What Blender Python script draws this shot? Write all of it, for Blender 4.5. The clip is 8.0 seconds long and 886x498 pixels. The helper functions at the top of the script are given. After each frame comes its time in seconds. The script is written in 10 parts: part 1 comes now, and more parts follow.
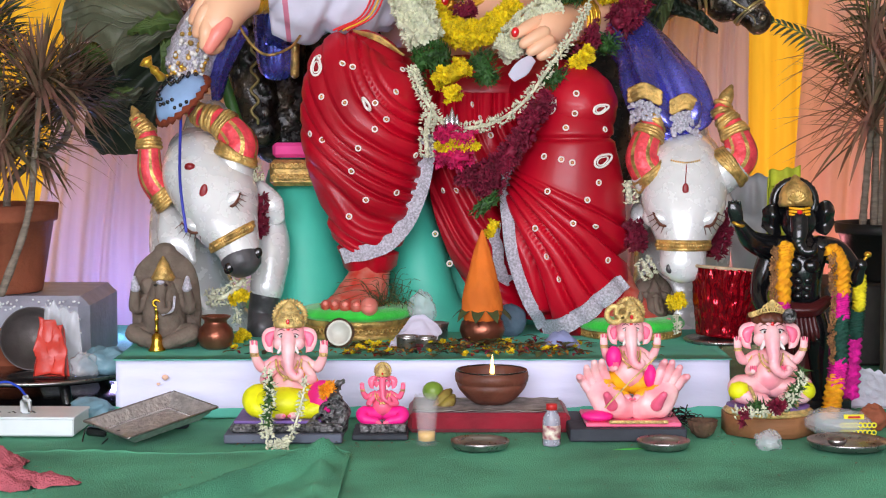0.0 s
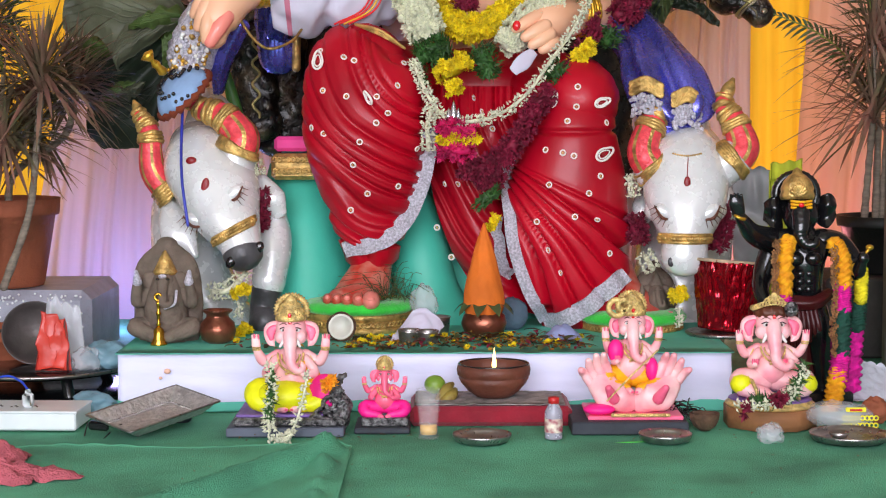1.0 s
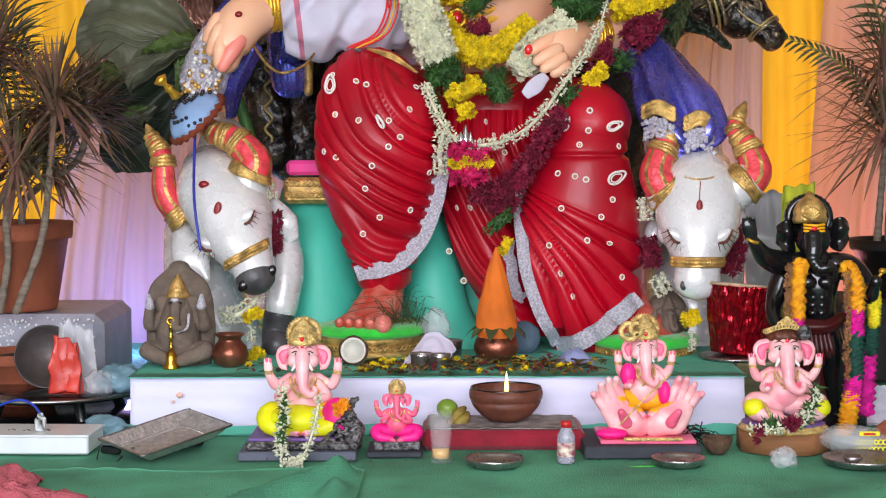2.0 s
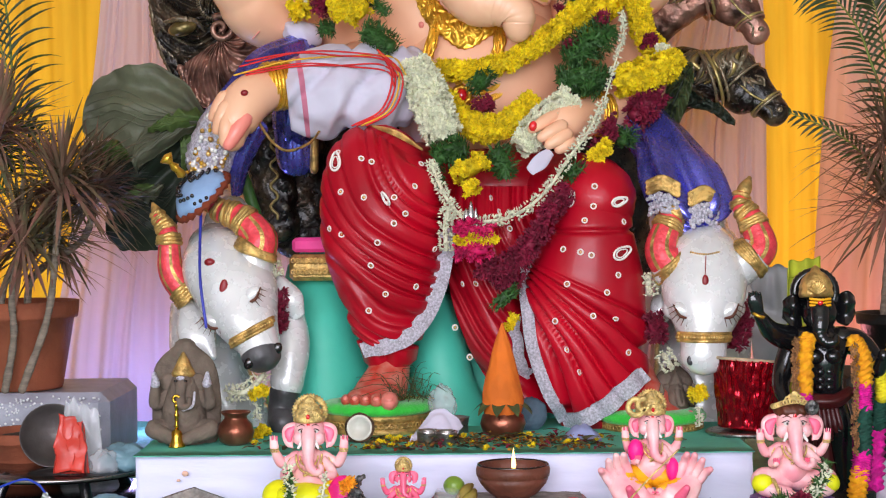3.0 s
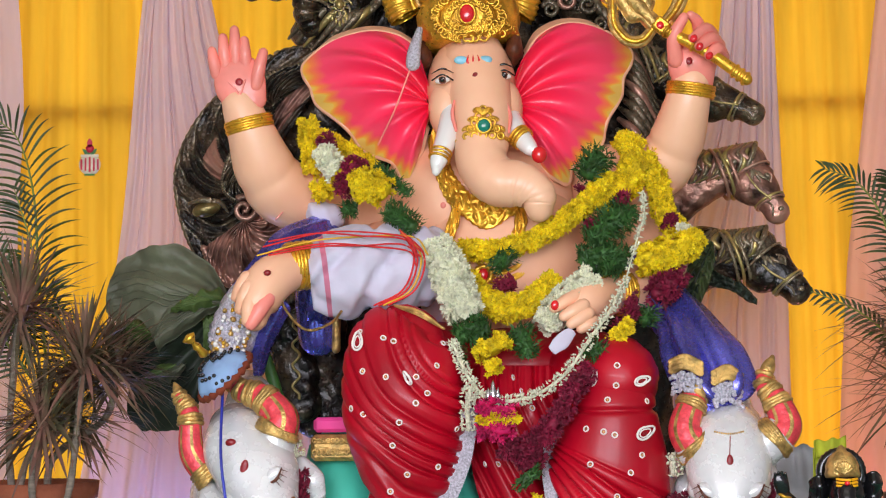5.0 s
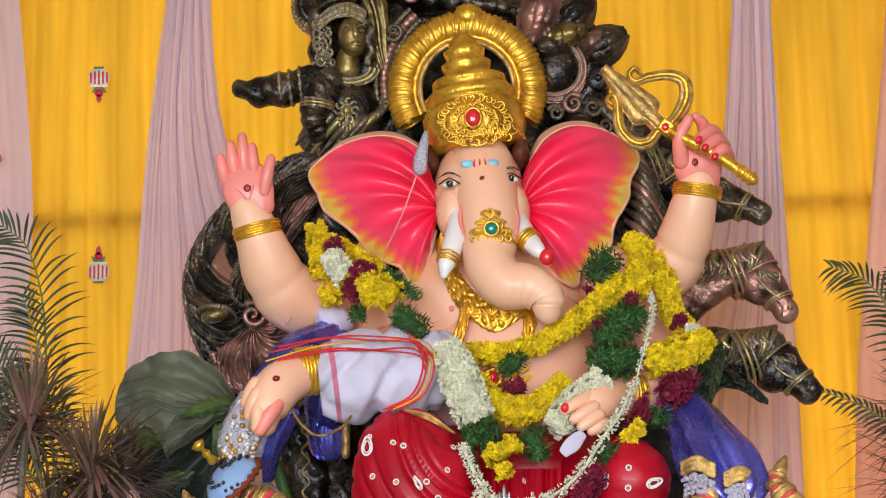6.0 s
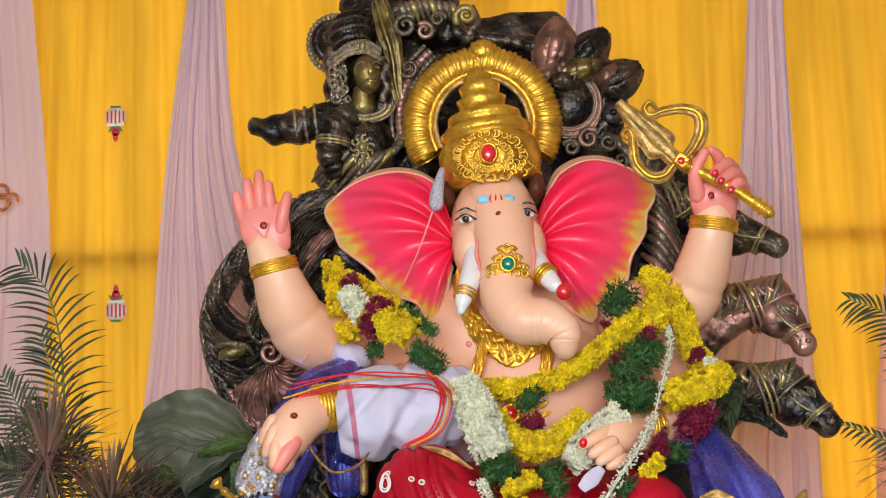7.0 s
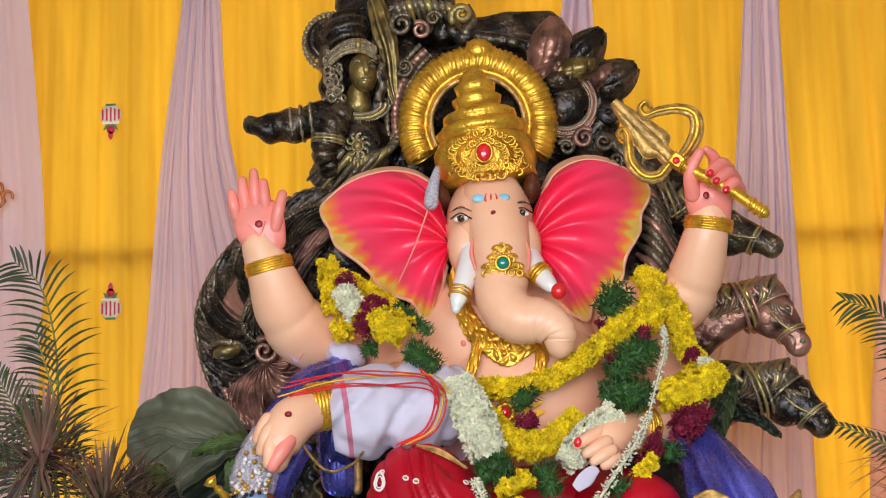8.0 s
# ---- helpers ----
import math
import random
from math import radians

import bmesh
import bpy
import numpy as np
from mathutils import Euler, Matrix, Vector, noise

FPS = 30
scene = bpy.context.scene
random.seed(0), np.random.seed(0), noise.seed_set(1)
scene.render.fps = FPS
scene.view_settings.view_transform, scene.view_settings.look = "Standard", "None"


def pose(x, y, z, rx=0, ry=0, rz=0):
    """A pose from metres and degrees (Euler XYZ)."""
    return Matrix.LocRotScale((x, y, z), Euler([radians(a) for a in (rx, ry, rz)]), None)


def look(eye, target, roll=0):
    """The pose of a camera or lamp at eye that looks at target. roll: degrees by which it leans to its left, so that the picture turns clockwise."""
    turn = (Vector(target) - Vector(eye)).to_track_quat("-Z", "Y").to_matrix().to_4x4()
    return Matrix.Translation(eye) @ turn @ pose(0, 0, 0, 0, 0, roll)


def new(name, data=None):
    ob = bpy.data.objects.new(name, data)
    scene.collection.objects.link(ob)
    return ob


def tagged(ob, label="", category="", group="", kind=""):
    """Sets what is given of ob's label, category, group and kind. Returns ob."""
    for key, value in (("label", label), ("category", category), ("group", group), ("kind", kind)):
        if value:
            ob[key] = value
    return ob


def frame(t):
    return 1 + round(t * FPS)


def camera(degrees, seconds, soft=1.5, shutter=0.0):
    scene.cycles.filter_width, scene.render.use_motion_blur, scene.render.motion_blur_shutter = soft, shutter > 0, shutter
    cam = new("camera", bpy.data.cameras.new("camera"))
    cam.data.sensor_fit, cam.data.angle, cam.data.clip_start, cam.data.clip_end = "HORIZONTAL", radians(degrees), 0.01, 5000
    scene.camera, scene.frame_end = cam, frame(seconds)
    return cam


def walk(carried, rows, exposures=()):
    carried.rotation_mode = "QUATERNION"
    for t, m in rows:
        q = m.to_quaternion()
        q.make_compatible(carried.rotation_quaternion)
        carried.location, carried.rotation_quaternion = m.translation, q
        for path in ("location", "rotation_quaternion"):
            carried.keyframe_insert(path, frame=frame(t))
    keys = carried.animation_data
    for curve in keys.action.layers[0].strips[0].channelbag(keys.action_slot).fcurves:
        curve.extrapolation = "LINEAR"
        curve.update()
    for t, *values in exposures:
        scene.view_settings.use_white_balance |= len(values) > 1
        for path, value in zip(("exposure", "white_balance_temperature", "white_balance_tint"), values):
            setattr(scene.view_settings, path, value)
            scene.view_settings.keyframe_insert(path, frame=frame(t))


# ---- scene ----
# camera: a seated person tilts a long lens slowly up from the floor to the crown
cam = camera(28.93, 8.0, soft=1.15)
EYE, TILT = 0.80, -4.5
# seconds, turn to the left, tilt up, roll (degrees)
ROWS = [
    (0.0, -0.017, 0.015, -0.058),
    (0.5, 0.015, -0.291, -0.094),
    (1.0, 0.041, -0.199, -0.150),
    (2.3, 0.581, 1.178, -0.240),
    (2.5, 0.623, 1.699, -0.335),
    (3.0, 0.621, 3.140, -0.490),
    (3.5, 0.748, 4.198, -0.676),
    (4.0, 0.738, 5.539, -0.835),
    (4.5, 1.042, 7.092, -0.661),
    (5.0, 1.304, 9.125, -0.514),
    (5.2, 1.421, 10.071, -0.519),
    (6.5, 1.691, 13.376, -1.531),
    (7.0, 2.080, 13.779, -1.498),
    (7.5, 2.094, 13.751, -1.376),
    (8.0, 1.909, 13.743, -1.349),
]
walk(cam, [(t, pose(0, 0, EYE, TILT) @ pose(0, 0, 0, 90 + pitch, 0, yaw) @ pose(0, 0, 0, 0, 0, roll))
           for t, yaw, pitch, roll in ROWS])

# ---- light: daylight from the open front, the sky behind the thin curtains ----
scene.view_settings.exposure = 0.30
world = bpy.data.worlds.new("sky")
scene.world = world
world.use_nodes = True
wn = world.node_tree.nodes
sky = wn.new("ShaderNodeTexSky")
sky.sky_type = "NISHITA"
sky.sun_disc = False
sky.sun_elevation, sky.sun_rotation = radians(48), radians(20)
world.node_tree.links.new(sky.outputs[0], wn["Background"].inputs[0])
wn["Background"].inputs[1].default_value = 0.14


def lamp(name, kind, m, energy, color=(1, 1, 1), size=1.0, size_y=1.0, angle=10):
    data = bpy.data.lights.new(name, kind)
    data.energy, data.color = energy, color
    if kind == "AREA":
        data.shape, data.size, data.size_y = "RECTANGLE", size, size_y
    if kind == "SUN":
        data.angle = radians(angle)
    if kind == "POINT":
        data.shadow_soft_size = size
    ob = new(name, data)
    ob.matrix_world = m
    return ob


lamp("sun", "SUN", look((3, 9, 10), (0, 0, 0)), 1.2, (1, 0.95, 0.88), angle=12)
lamp("front_daylight", "AREA", look((-0.5, -1.7, 1.7), (0, 4.6, -0.6)), 366, (0.93, 0.90, 1.0), 5.2, 2.6)
lamp("back_daylight", "AREA", look((-0.4, 8.4, 2.1), (-0.3, 6.6, 1.4)), 70, (1, 0.96, 0.95), 5.6, 3.6)
# coloured wash lamps stand on the floor behind the platform
lamp("blue_wash_lamp", "POINT", pose(-1.15, 6.15, 0.12), 7, (0.35, 0.35, 1.0), 0.08)
lamp("pink_wash_lamp", "POINT", pose(1.25, 6.1, 0.12), 6, (1.0, 0.3, 0.35), 0.08)


# ---- materials ----
def lin(r, g, b):
    return tuple(((c / 255 + 0.055) / 1.055) ** 2.4 if c > 10 else c / 255 / 12.92 for c in (r, g, b))


def shade(c, k):
    return (*[max(0.0, min(1.0, x * k)) for x in c[:3]], 1)


def mat(name, col, rough=0.6, metal=0.0, var=0.18, vscale=7.0, bump=0.15, bscale=70.0, col2=None, coat=0.0, spec=0.5,
        through_light=0.0, glass=0.0, rand=0.0, sheen=0.0, detail=4.0, stretch=(1, 1, 1), mid=(0.35, 0.65)):
    m = bpy.data.materials.new(name)
    m.use_nodes = True
    nt = m.node_tree
    n, link = nt.nodes, nt.links.new
    b = n["Principled BSDF"]
    tc = n.new("ShaderNodeTexCoord")
    mp = n.new("ShaderNodeMapping")
    mp.inputs["Scale"].default_value = stretch
    link(tc.outputs["Object"], mp.inputs[0])
    n1 = n.new("ShaderNodeTexNoise")
    n1.inputs["Scale"].default_value, n1.inputs["Detail"].default_value = vscale, detail
    link(mp.outputs[0], n1.inputs["Vector"])
    ramp = n.new("ShaderNodeValToRGB")
    ramp.color_ramp.elements[0].position, ramp.color_ramp.elements[1].position = mid
    ramp.color_ramp.elements[0].color = shade(col, 1 - var)
    ramp.color_ramp.elements[1].color = shade(col2, 1) if col2 else shade(col, 1 + var)
    link(n1.outputs[0], ramp.inputs[0])
    out = ramp.outputs[0]
    if rand:
        info = n.new("ShaderNodeNewGeometry")
        hsv = n.new("ShaderNodeHueSaturation")
        mul = n.new("ShaderNodeMath")
        mul.operation = "MULTIPLY_ADD"
        mul.inputs[1].default_value, mul.inputs[2].default_value = 2 * rand, 1 - rand
        link(info.outputs["Random Per Island"], mul.inputs[0])
        link(mul.outputs[0], hsv.inputs["Value"])
        link(out, hsv.inputs["Color"])
        out = hsv.outputs[0]
    link(out, b.inputs["Base Color"])
    n2 = n.new("ShaderNodeTexNoise")
    n2.inputs["Scale"].default_value, n2.inputs["Detail"].default_value = bscale, 3
    link(mp.outputs[0], n2.inputs["Vector"])
    if bump:
        bp = n.new("ShaderNodeBump")
        bp.inputs["Strength"].default_value, bp.inputs["Distance"].default_value = bump, 0.01
        link(n2.outputs[0], bp.inputs["Height"])
        link(bp.outputs[0], b.inputs["Normal"])
    rr = n.new("ShaderNodeMapRange")
    rr.inputs["To Min"].default_value, rr.inputs["To Max"].default_value = max(0.03, rough - 0.12), min(1, rough + 0.12)
    link(n2.outputs[0], rr.inputs["Value"])
    link(rr.outputs[0], b.inputs["Roughness"])
    b.inputs["Metallic"].default_value = metal
    b.inputs["Coat Weight"].default_value = coat
    b.inputs["Coat Roughness"].default_value = 0.12
    b.inputs["Specular IOR Level"].default_value = spec
    b.inputs["Sheen Weight"].default_value = sheen
    b.inputs["Transmission Weight"].default_value = glass
    if through_light:
        tr = n.new("ShaderNodeBsdfTranslucent")
        mix = n.new("ShaderNodeMixShader")
        mix.inputs[0].default_value = through_light
        link(out, tr.inputs[0])
        link(b.outputs[0], mix.inputs[1])
        link(tr.outputs[0], mix.inputs[2])
        link(mix.outputs[0], n["Material Output"].inputs["Surface"])
    return m


def blend_mat(name, stops, rough=0.4, coat=0.2, wobble=0.05, bump=0.08):
    """A painted fade along the surface's own v coordinate."""
    m = mat(name, stops[0][1], rough, coat=coat, bump=bump)
    nt = m.node_tree
    n, link = nt.nodes, nt.links.new
    uvn = n.new("ShaderNodeUVMap")
    sep = n.new("ShaderNodeSeparateXYZ")
    link(uvn.outputs[0], sep.inputs[0])
    nz = n.new("ShaderNodeTexNoise")
    nz.inputs["Scale"].default_value = 9
    link(uvn.outputs[0], nz.inputs["Vector"])
    add = n.new("ShaderNodeMath")
    add.operation = "MULTIPLY_ADD"
    add.inputs[1].default_value = wobble
    link(nz.outputs[0], add.inputs[0])
    link(sep.outputs[1], add.inputs[2])
    ramp = n.new("ShaderNodeValToRGB")
    els = ramp.color_ramp.elements
    while len(els) < len(stops):
        els.new(0.5)
    for e, (p, c) in zip(els, stops):
        e.position, e.color = p, (*c, 1)
    link(add.outputs[0], ramp.inputs[0])
    link(ramp.outputs[0], n["Principled BSDF"].inputs["Base Color"])
    return m


def glow_mat(name, col, strength):
    m = bpy.data.materials.new(name)
    m.use_nodes = True
    b = m.node_tree.nodes["Principled BSDF"]
    b.inputs["Base Color"].default_value = (*col, 1)
    b.inputs["Emission Color"].default_value = (*col, 1)
    b.inputs["Emission Strength"].default_value = strength
    return m


SKIN = mat("painted_skin", lin(248, 184, 146), 0.42, var=0.05, vscale=4, bump=0.03, col2=lin(250, 196, 160), coat=0.12)
SKIN_PINK = mat("painted_pink_skin", lin(246, 142, 128), 0.42, var=0.1, vscale=9, bump=0.04, coat=0.25)
FOOT = mat("stained_foot_paint", lin(232, 140, 120), 0.45, var=0.25, vscale=26, bump=0.1, col2=lin(200, 60, 45), coat=0.1)
RED = mat("crimson_gloss_paint", lin(176, 3, 32), 0.42, var=0.25, vscale=3.0, bump=0.05, bscale=40, coat=0.12, spec=0.35)
SILVER_TRIM = mat("silver_glitter_trim", lin(205, 200, 212), 0.4, metal=0.25, var=0.3, vscale=160, bump=0.7, bscale=260)
WHITE_DOT = mat("white_butta_paint", lin(240, 232, 225), 0.45, var=0.05)
GOLD = mat("gold_paint", lin(236, 178, 60), 0.31, metal=0.72, var=0.3, vscale=18, bump=0.25, bscale=95)
GOLD_DARK = mat("dull_gold_paint", lin(204, 166, 98), 0.4, metal=0.6, var=0.45, vscale=30, bump=0.5, bscale=110)
BRONZE = mat("dark_bronze_paint", lin(38, 31, 26), 0.3, metal=0.5, var=0.5, vscale=11, bump=0.9, bscale=60,
             col2=lin(112, 92, 70), mid=(0.48, 0.8), coat=0.25)
BRONZE_GOLD = mat("bronze_gold_highlight", lin(128, 108, 60), 0.34, metal=0.6, var=0.6, vscale=14, bump=0.35, bscale=60)
COPPER_PAINT = mat("copper_tinted_bronze", lin(96, 66, 56), 0.35, metal=0.55, var=0.6, vscale=13, bump=0.5, bscale=45, col2=lin(178, 130, 112))


def rubbed(m, col, lo=0.505, hi=0.56):
    """Metal paint rubbed bright on the raised edges of a relief."""
    nt = m.node_tree
    b = nt.nodes["Principled BSDF"]
    old = b.inputs["Base Color"].links[0].from_socket
    geo, rng, mix = nt.nodes.new("ShaderNodeNewGeometry"), nt.nodes.new("ShaderNodeMapRange"), nt.nodes.new("ShaderNodeMix")
    rng.inputs["From Min"].default_value, rng.inputs["From Max"].default_value = lo, hi
    mix.data_type = "RGBA"
    mix.inputs[7].default_value = (*col, 1)
    nt.links.new(geo.outputs["Pointiness"], rng.inputs["Value"])
    nt.links.new(rng.outputs[0], mix.inputs[0])
    nt.links.new(old, mix.inputs[6])
    nt.links.new(mix.outputs[2], b.inputs["Base Color"])


rubbed(BRONZE, lin(186, 168, 136), 0.53, 0.64)
rubbed(BRONZE_GOLD, lin(214, 196, 130), 0.53, 0.64)
rubbed(COPPER_PAINT, lin(214, 168, 146), 0.53, 0.64)
EAR = blend_mat("ear_paint", [(0.0, lin(236, 14, 58)), (0.55, lin(255, 52, 94)), (0.84, lin(255, 74, 108)), (0.93, lin(252, 134, 74)), (0.99, lin(246, 190, 66)), (1.0, lin(242, 200, 96))], rough=0.34, coat=0.35)
BLUE_CLOTH = mat("blue_satin_paint", lin(104, 102, 204), 0.27, metal=0.75, var=0.3, vscale=5, bump=0.05, coat=0.3)
TEAL = mat("teal_seat_paint", lin(72, 190, 165), 0.5, var=0.08, vscale=3, bump=0.15, bscale=30)
PEARL = mat("pearl_white_paint", lin(232, 232, 232), 0.26, metal=0.2, var=0.12, vscale=6, bump=0.06, bscale=30, coat=0.4)
CORAL = mat("coral_foil_paint", lin(240, 75, 85), 0.4, metal=0.2, var=0.2, vscale=50, bump=0.4)
BLACK = mat("black_lacquer", lin(18, 18, 20), 0.22, var=0.3, bump=0.06, coat=0.4)
GREY_SOFT = mat("smoky_muzzle_paint", lin(70, 68, 70), 0.4, var=0.35, vscale=20)
DARK_RED = mat("dark_red_paint", lin(140, 14, 24), 0.4)
BROWN_HAIR = mat("brown_hair_paint", lin(92, 46, 26), 0.5, var=0.3, vscale=40, bump=0.4)
EYE_WHITE = mat("eye_white_paint", lin(235, 232, 228), 0.2, var=0.02, bump=0, coat=0.5)
EYE_DARK = mat("eye_dark_paint", lin(26, 20, 22), 0.2, bump=0, coat=0.5)
GREEN_GEM = mat("green_gem", lin(12, 120, 100), 0.1, bump=0, coat=0.8)
RED_GEM = mat("red_gem", lin(225, 30, 40), 0.12, bump=0, coat=0.8)
BLUE_PAINT = mat("pale_blue_paint", lin(130, 190, 210), 0.4)
WHITE_CLOTH = mat("white_cotton_cloth", lin(206, 200, 218), 0.85, var=0.06, vscale=5, bump=0.25, bscale=25, sheen=0.2)
STAGE_CLOTH = mat("white_satin_skirt", lin(226, 226, 252), 0.7, var=0.05, vscale=4, bump=0.3, bscale=9, stretch=(1, 1, 4))
TEAL_CLOTH = mat("teal_stage_cloth", lin(96, 196, 172), 0.75, var=0.1, vscale=6, bump=0.3, bscale=30)
PINK_STRIPE = mat("pink_woven_stripe", lin(205, 120, 145), 0.85, bump=0.2)
YELLOW_FABRIC = mat("yellow_sheer_fabric", lin(240, 180, 44), 0.8, var=0.16, vscale=2.2, bump=0.1, bscale=300, through_light=0.5, stretch=(3, 3, 0.4))
LILAC_FABRIC = mat("lilac_sheer_fabric", lin(230, 212, 228), 0.8, var=0.06, vscale=2.2, bump=0.1, bscale=300, through_light=0.42, stretch=(3, 3, 0.4))
PINK_FABRIC = mat("pale_pink_sheer_fabric", lin(246, 208, 206), 0.8, var=0.06, vscale=2.2, bump=0.1, bscale=300, through_light=0.5, stretch=(3, 3, 0.4))
CARPET = mat("green_carpet", lin(84, 162, 126), 0.95, var=0.3, vscale=3.5, bump=0.6, bscale=260, detail=8)
CANOPY = mat("canopy_fabric", lin(225, 205, 190), 0.9, var=0.05, through_light=0.25)
CONCRETE = mat("dusty_ground", lin(150, 140, 125), 0.95, var=0.15, vscale=1.5, bump=0.3)
WALL_GREY = mat("grey_side_wall", lin(150, 142, 138), 0.9, var=0.08, vscale=2, bump=0.2)


# ---- mesh tools ----
def lean(p):
    """The statue group above the lap sits slightly to one side."""
    if p[1] > 6.3:
        return 0.0
    t = min(1.0, max(0.0, (p[2] - 0.95) / 0.3))
    return 0.0155 * t * t * (3 - 2 * t) * p[1] / 5.4


class Shape:
    def __init__(self):
        self.v, self.f, self.m, self.s, self.uv = [], [], [], [], {}

    def add(self, verts, faces, mi=0, smooth=True, uvs=None):
        o = len(self.v)
        self.v.extend([tuple(p) for p in verts])
        self.f.extend([tuple(i + o for i in f) for f in faces])
        self.m.extend([mi] * len(faces) if isinstance(mi, int) else mi)
        self.s.extend([smooth] * len(faces))
        if uvs:
            for i, uv in enumerate(uvs):
                self.uv[i + o] = uv

    def mesh(self, name, mats, origin=(0, 0, 0)):
        me = bpy.data.meshes.new(name)
        o = origin
        me.from_pydata([(p[0] + lean(p) - o[0], p[1] - o[1], p[2] - o[2]) for p in self.v], [], self.f)
        for m in mats:
            me.materials.append(m)
        me.polygons.foreach_set("material_index", self.m)
        me.polygons.foreach_set("use_smooth", self.s)
        if self.uv:
            lay = me.uv_layers.new(name="UVMap")
            for lp in me.loops:
                lay.data[lp.index].uv = self.uv.get(lp.vertex_index, (0, 0))
        me.validate()
        me.update()
        return me


def mats_of(m):
    return list(m) if isinstance(m, (list, tuple)) else [m]


def thing(name, shape, mats, label, category, at=None, group="", kind=""):
    """A thing in one mesh, its origin at its base."""
    if at is None:
        a = np.array(shape.v)
        at = (float(a[:, 0].mean()), float(a[:, 1].mean()), float(a[:, 2].min()))
    ob = new(name, shape.mesh(name, mats_of(mats), at))
    ob.location = at
    return tagged(ob, label, category, group, kind)


def holder(name, at, label, category, group="", kind=""):
    ob = new(name)
    ob.empty_display_size = 0.05
    ob.location = at
    return tagged(ob, label, category, group, kind)


def part(name, shape, mats, parent, label=""):
    o = Vector((0, 0, 0))
    p = parent
    while p:
        o = o + p.location
        p = p.parent
    ob = new(name, shape.mesh(name, mats_of(mats), o))
    ob.parent = parent
    return tagged(ob, label)


def spline(vals, n):
    """Catmull-Rom through rows of numbers, n samples."""
    a = np.array(vals, float)
    if len(a) < 2:
        return a
    p = np.vstack([2 * a[0] - a[1], a, 2 * a[-1] - a[-2]])
    out = []
    for k in range(n):
        t = k / (n - 1) * (len(a) - 1)
        i = min(int(t), len(a) - 2)
        t -= i
        p0, p1, p2, p3 = p[i], p[i + 1], p[i + 2], p[i + 3]
        out.append(0.5 * (2 * p1 + (p2 - p0) * t + (2 * p0 - 5 * p1 + 4 * p2 - p3) * t * t + (3 * p1 - p0 - 3 * p2 + p3) * t ** 3))
    return np.array(out)


def tube(S, pts, radii, seg=14, mi=0, ref=(1, 0, 0), rings=None, disp=None, cap=True, mi_at=None):
    """A swept round or oval form through pts; radii: one number or (along ref, across it) for each point."""
    rr = [(r, r) if not isinstance(r, (tuple, list)) else r for r in (radii if isinstance(radii, (list, tuple)) else [radii] * len(pts))]
    n = rings or max(3, (len(pts) - 1) * 5 + 1)
    d = spline([(*p, *r) for p, r in zip(pts, rr)], n)
    c = d[:, :3]
    r = np.maximum(d[:, 3:], 0.0004)
    tan = np.gradient(c, axis=0)
    tan /= np.linalg.norm(tan, axis=1)[:, None] + 1e-9
    ref = np.array(ref, float)
    rows = []
    prev = None
    for k in range(n):
        t = tan[k]
        base = ref if prev is None else (ref if abs(t @ ref) < 0.9 else prev)
        a = base - t * (base @ t)
        if np.linalg.norm(a) < 1e-3:
            a = np.array((0.0, 0.3, 1.0)) - t * (np.array((0.0, 0.3, 1.0)) @ t)
        a /= np.linalg.norm(a)
        prev = a
        rows.append((c[k], t, a, np.cross(t, a), r[k][0], r[k][1]))
    if cap:
        def dome(row, sign):
            c0, t, a, b, ra, rb = row
            h = min(ra, rb)
            return [(c0 + t * sign * h * math.sin(q), t, a, b, ra * math.cos(q), rb * math.cos(q)) for q in (0.5, 1.0, 1.35, 1.55)]
        rows = dome(rows[0], -1)[::-1] + rows + dome(rows[-1], 1)
    V, F, M, U = [], [], [], []
    for k, (c0, t, a, b, ra, rb) in enumerate(rows):
        for j in range(seg):
            q = 2 * math.pi * j / seg
            nrm = a * math.cos(q) + b * math.sin(q)
            p = c0 + a * ra * math.cos(q) + b * rb * math.sin(q)
            if disp:
                p = p + nrm * disp(p, k / (len(rows) - 1), j / seg)
            V.append(p)
            U.append((j / seg, k / (len(rows) - 1)))
    for k in range(len(rows) - 1):
        for j in range(seg):
            j2 = (j + 1) % seg
            F.append((k * seg + j, k * seg + j2, (k + 1) * seg + j2, (k + 1) * seg + j))
            M.append(mi if mi_at is None else mi_at((k + 0.5) / (len(rows) - 1), (j + 0.5) / seg))
    F.append(tuple(range(seg))[::-1])
    F.append(tuple(range((len(rows) - 1) * seg, len(rows) * seg)))
    M += [M[0], M[-1]]
    S.add(V, F, M, True, U)


def ball(S, c, r, mi=0, rot=None, seg=16, rings=10, disp=None):
    r = r if isinstance(r, (tuple, list)) else (r, r, r)
    R = (rot.to_3x3() if rot else Matrix.Identity(3))
    V, F = [], []
    for k in range(rings + 1):
        th = math.pi * k / rings
        for j in range(seg):
            ph = 2 * math.pi * j / seg
            d = Vector((math.sin(th) * math.cos(ph), math.sin(th) * math.sin(ph), math.cos(th)))
            s = 1 + (disp(d) if disp else 0)
            V.append(Vector(c) + R @ Vector((d.x * r[0] * s, d.y * r[1] * s, d.z * r[2] * s)))
    for k in range(rings):
        for j in range(seg):
            j2 = (j + 1) % seg
            F.append((k * seg + j, (k + 1) * seg + j, (k + 1) * seg + j2, k * seg + j2))
    S.add(V, F, mi)


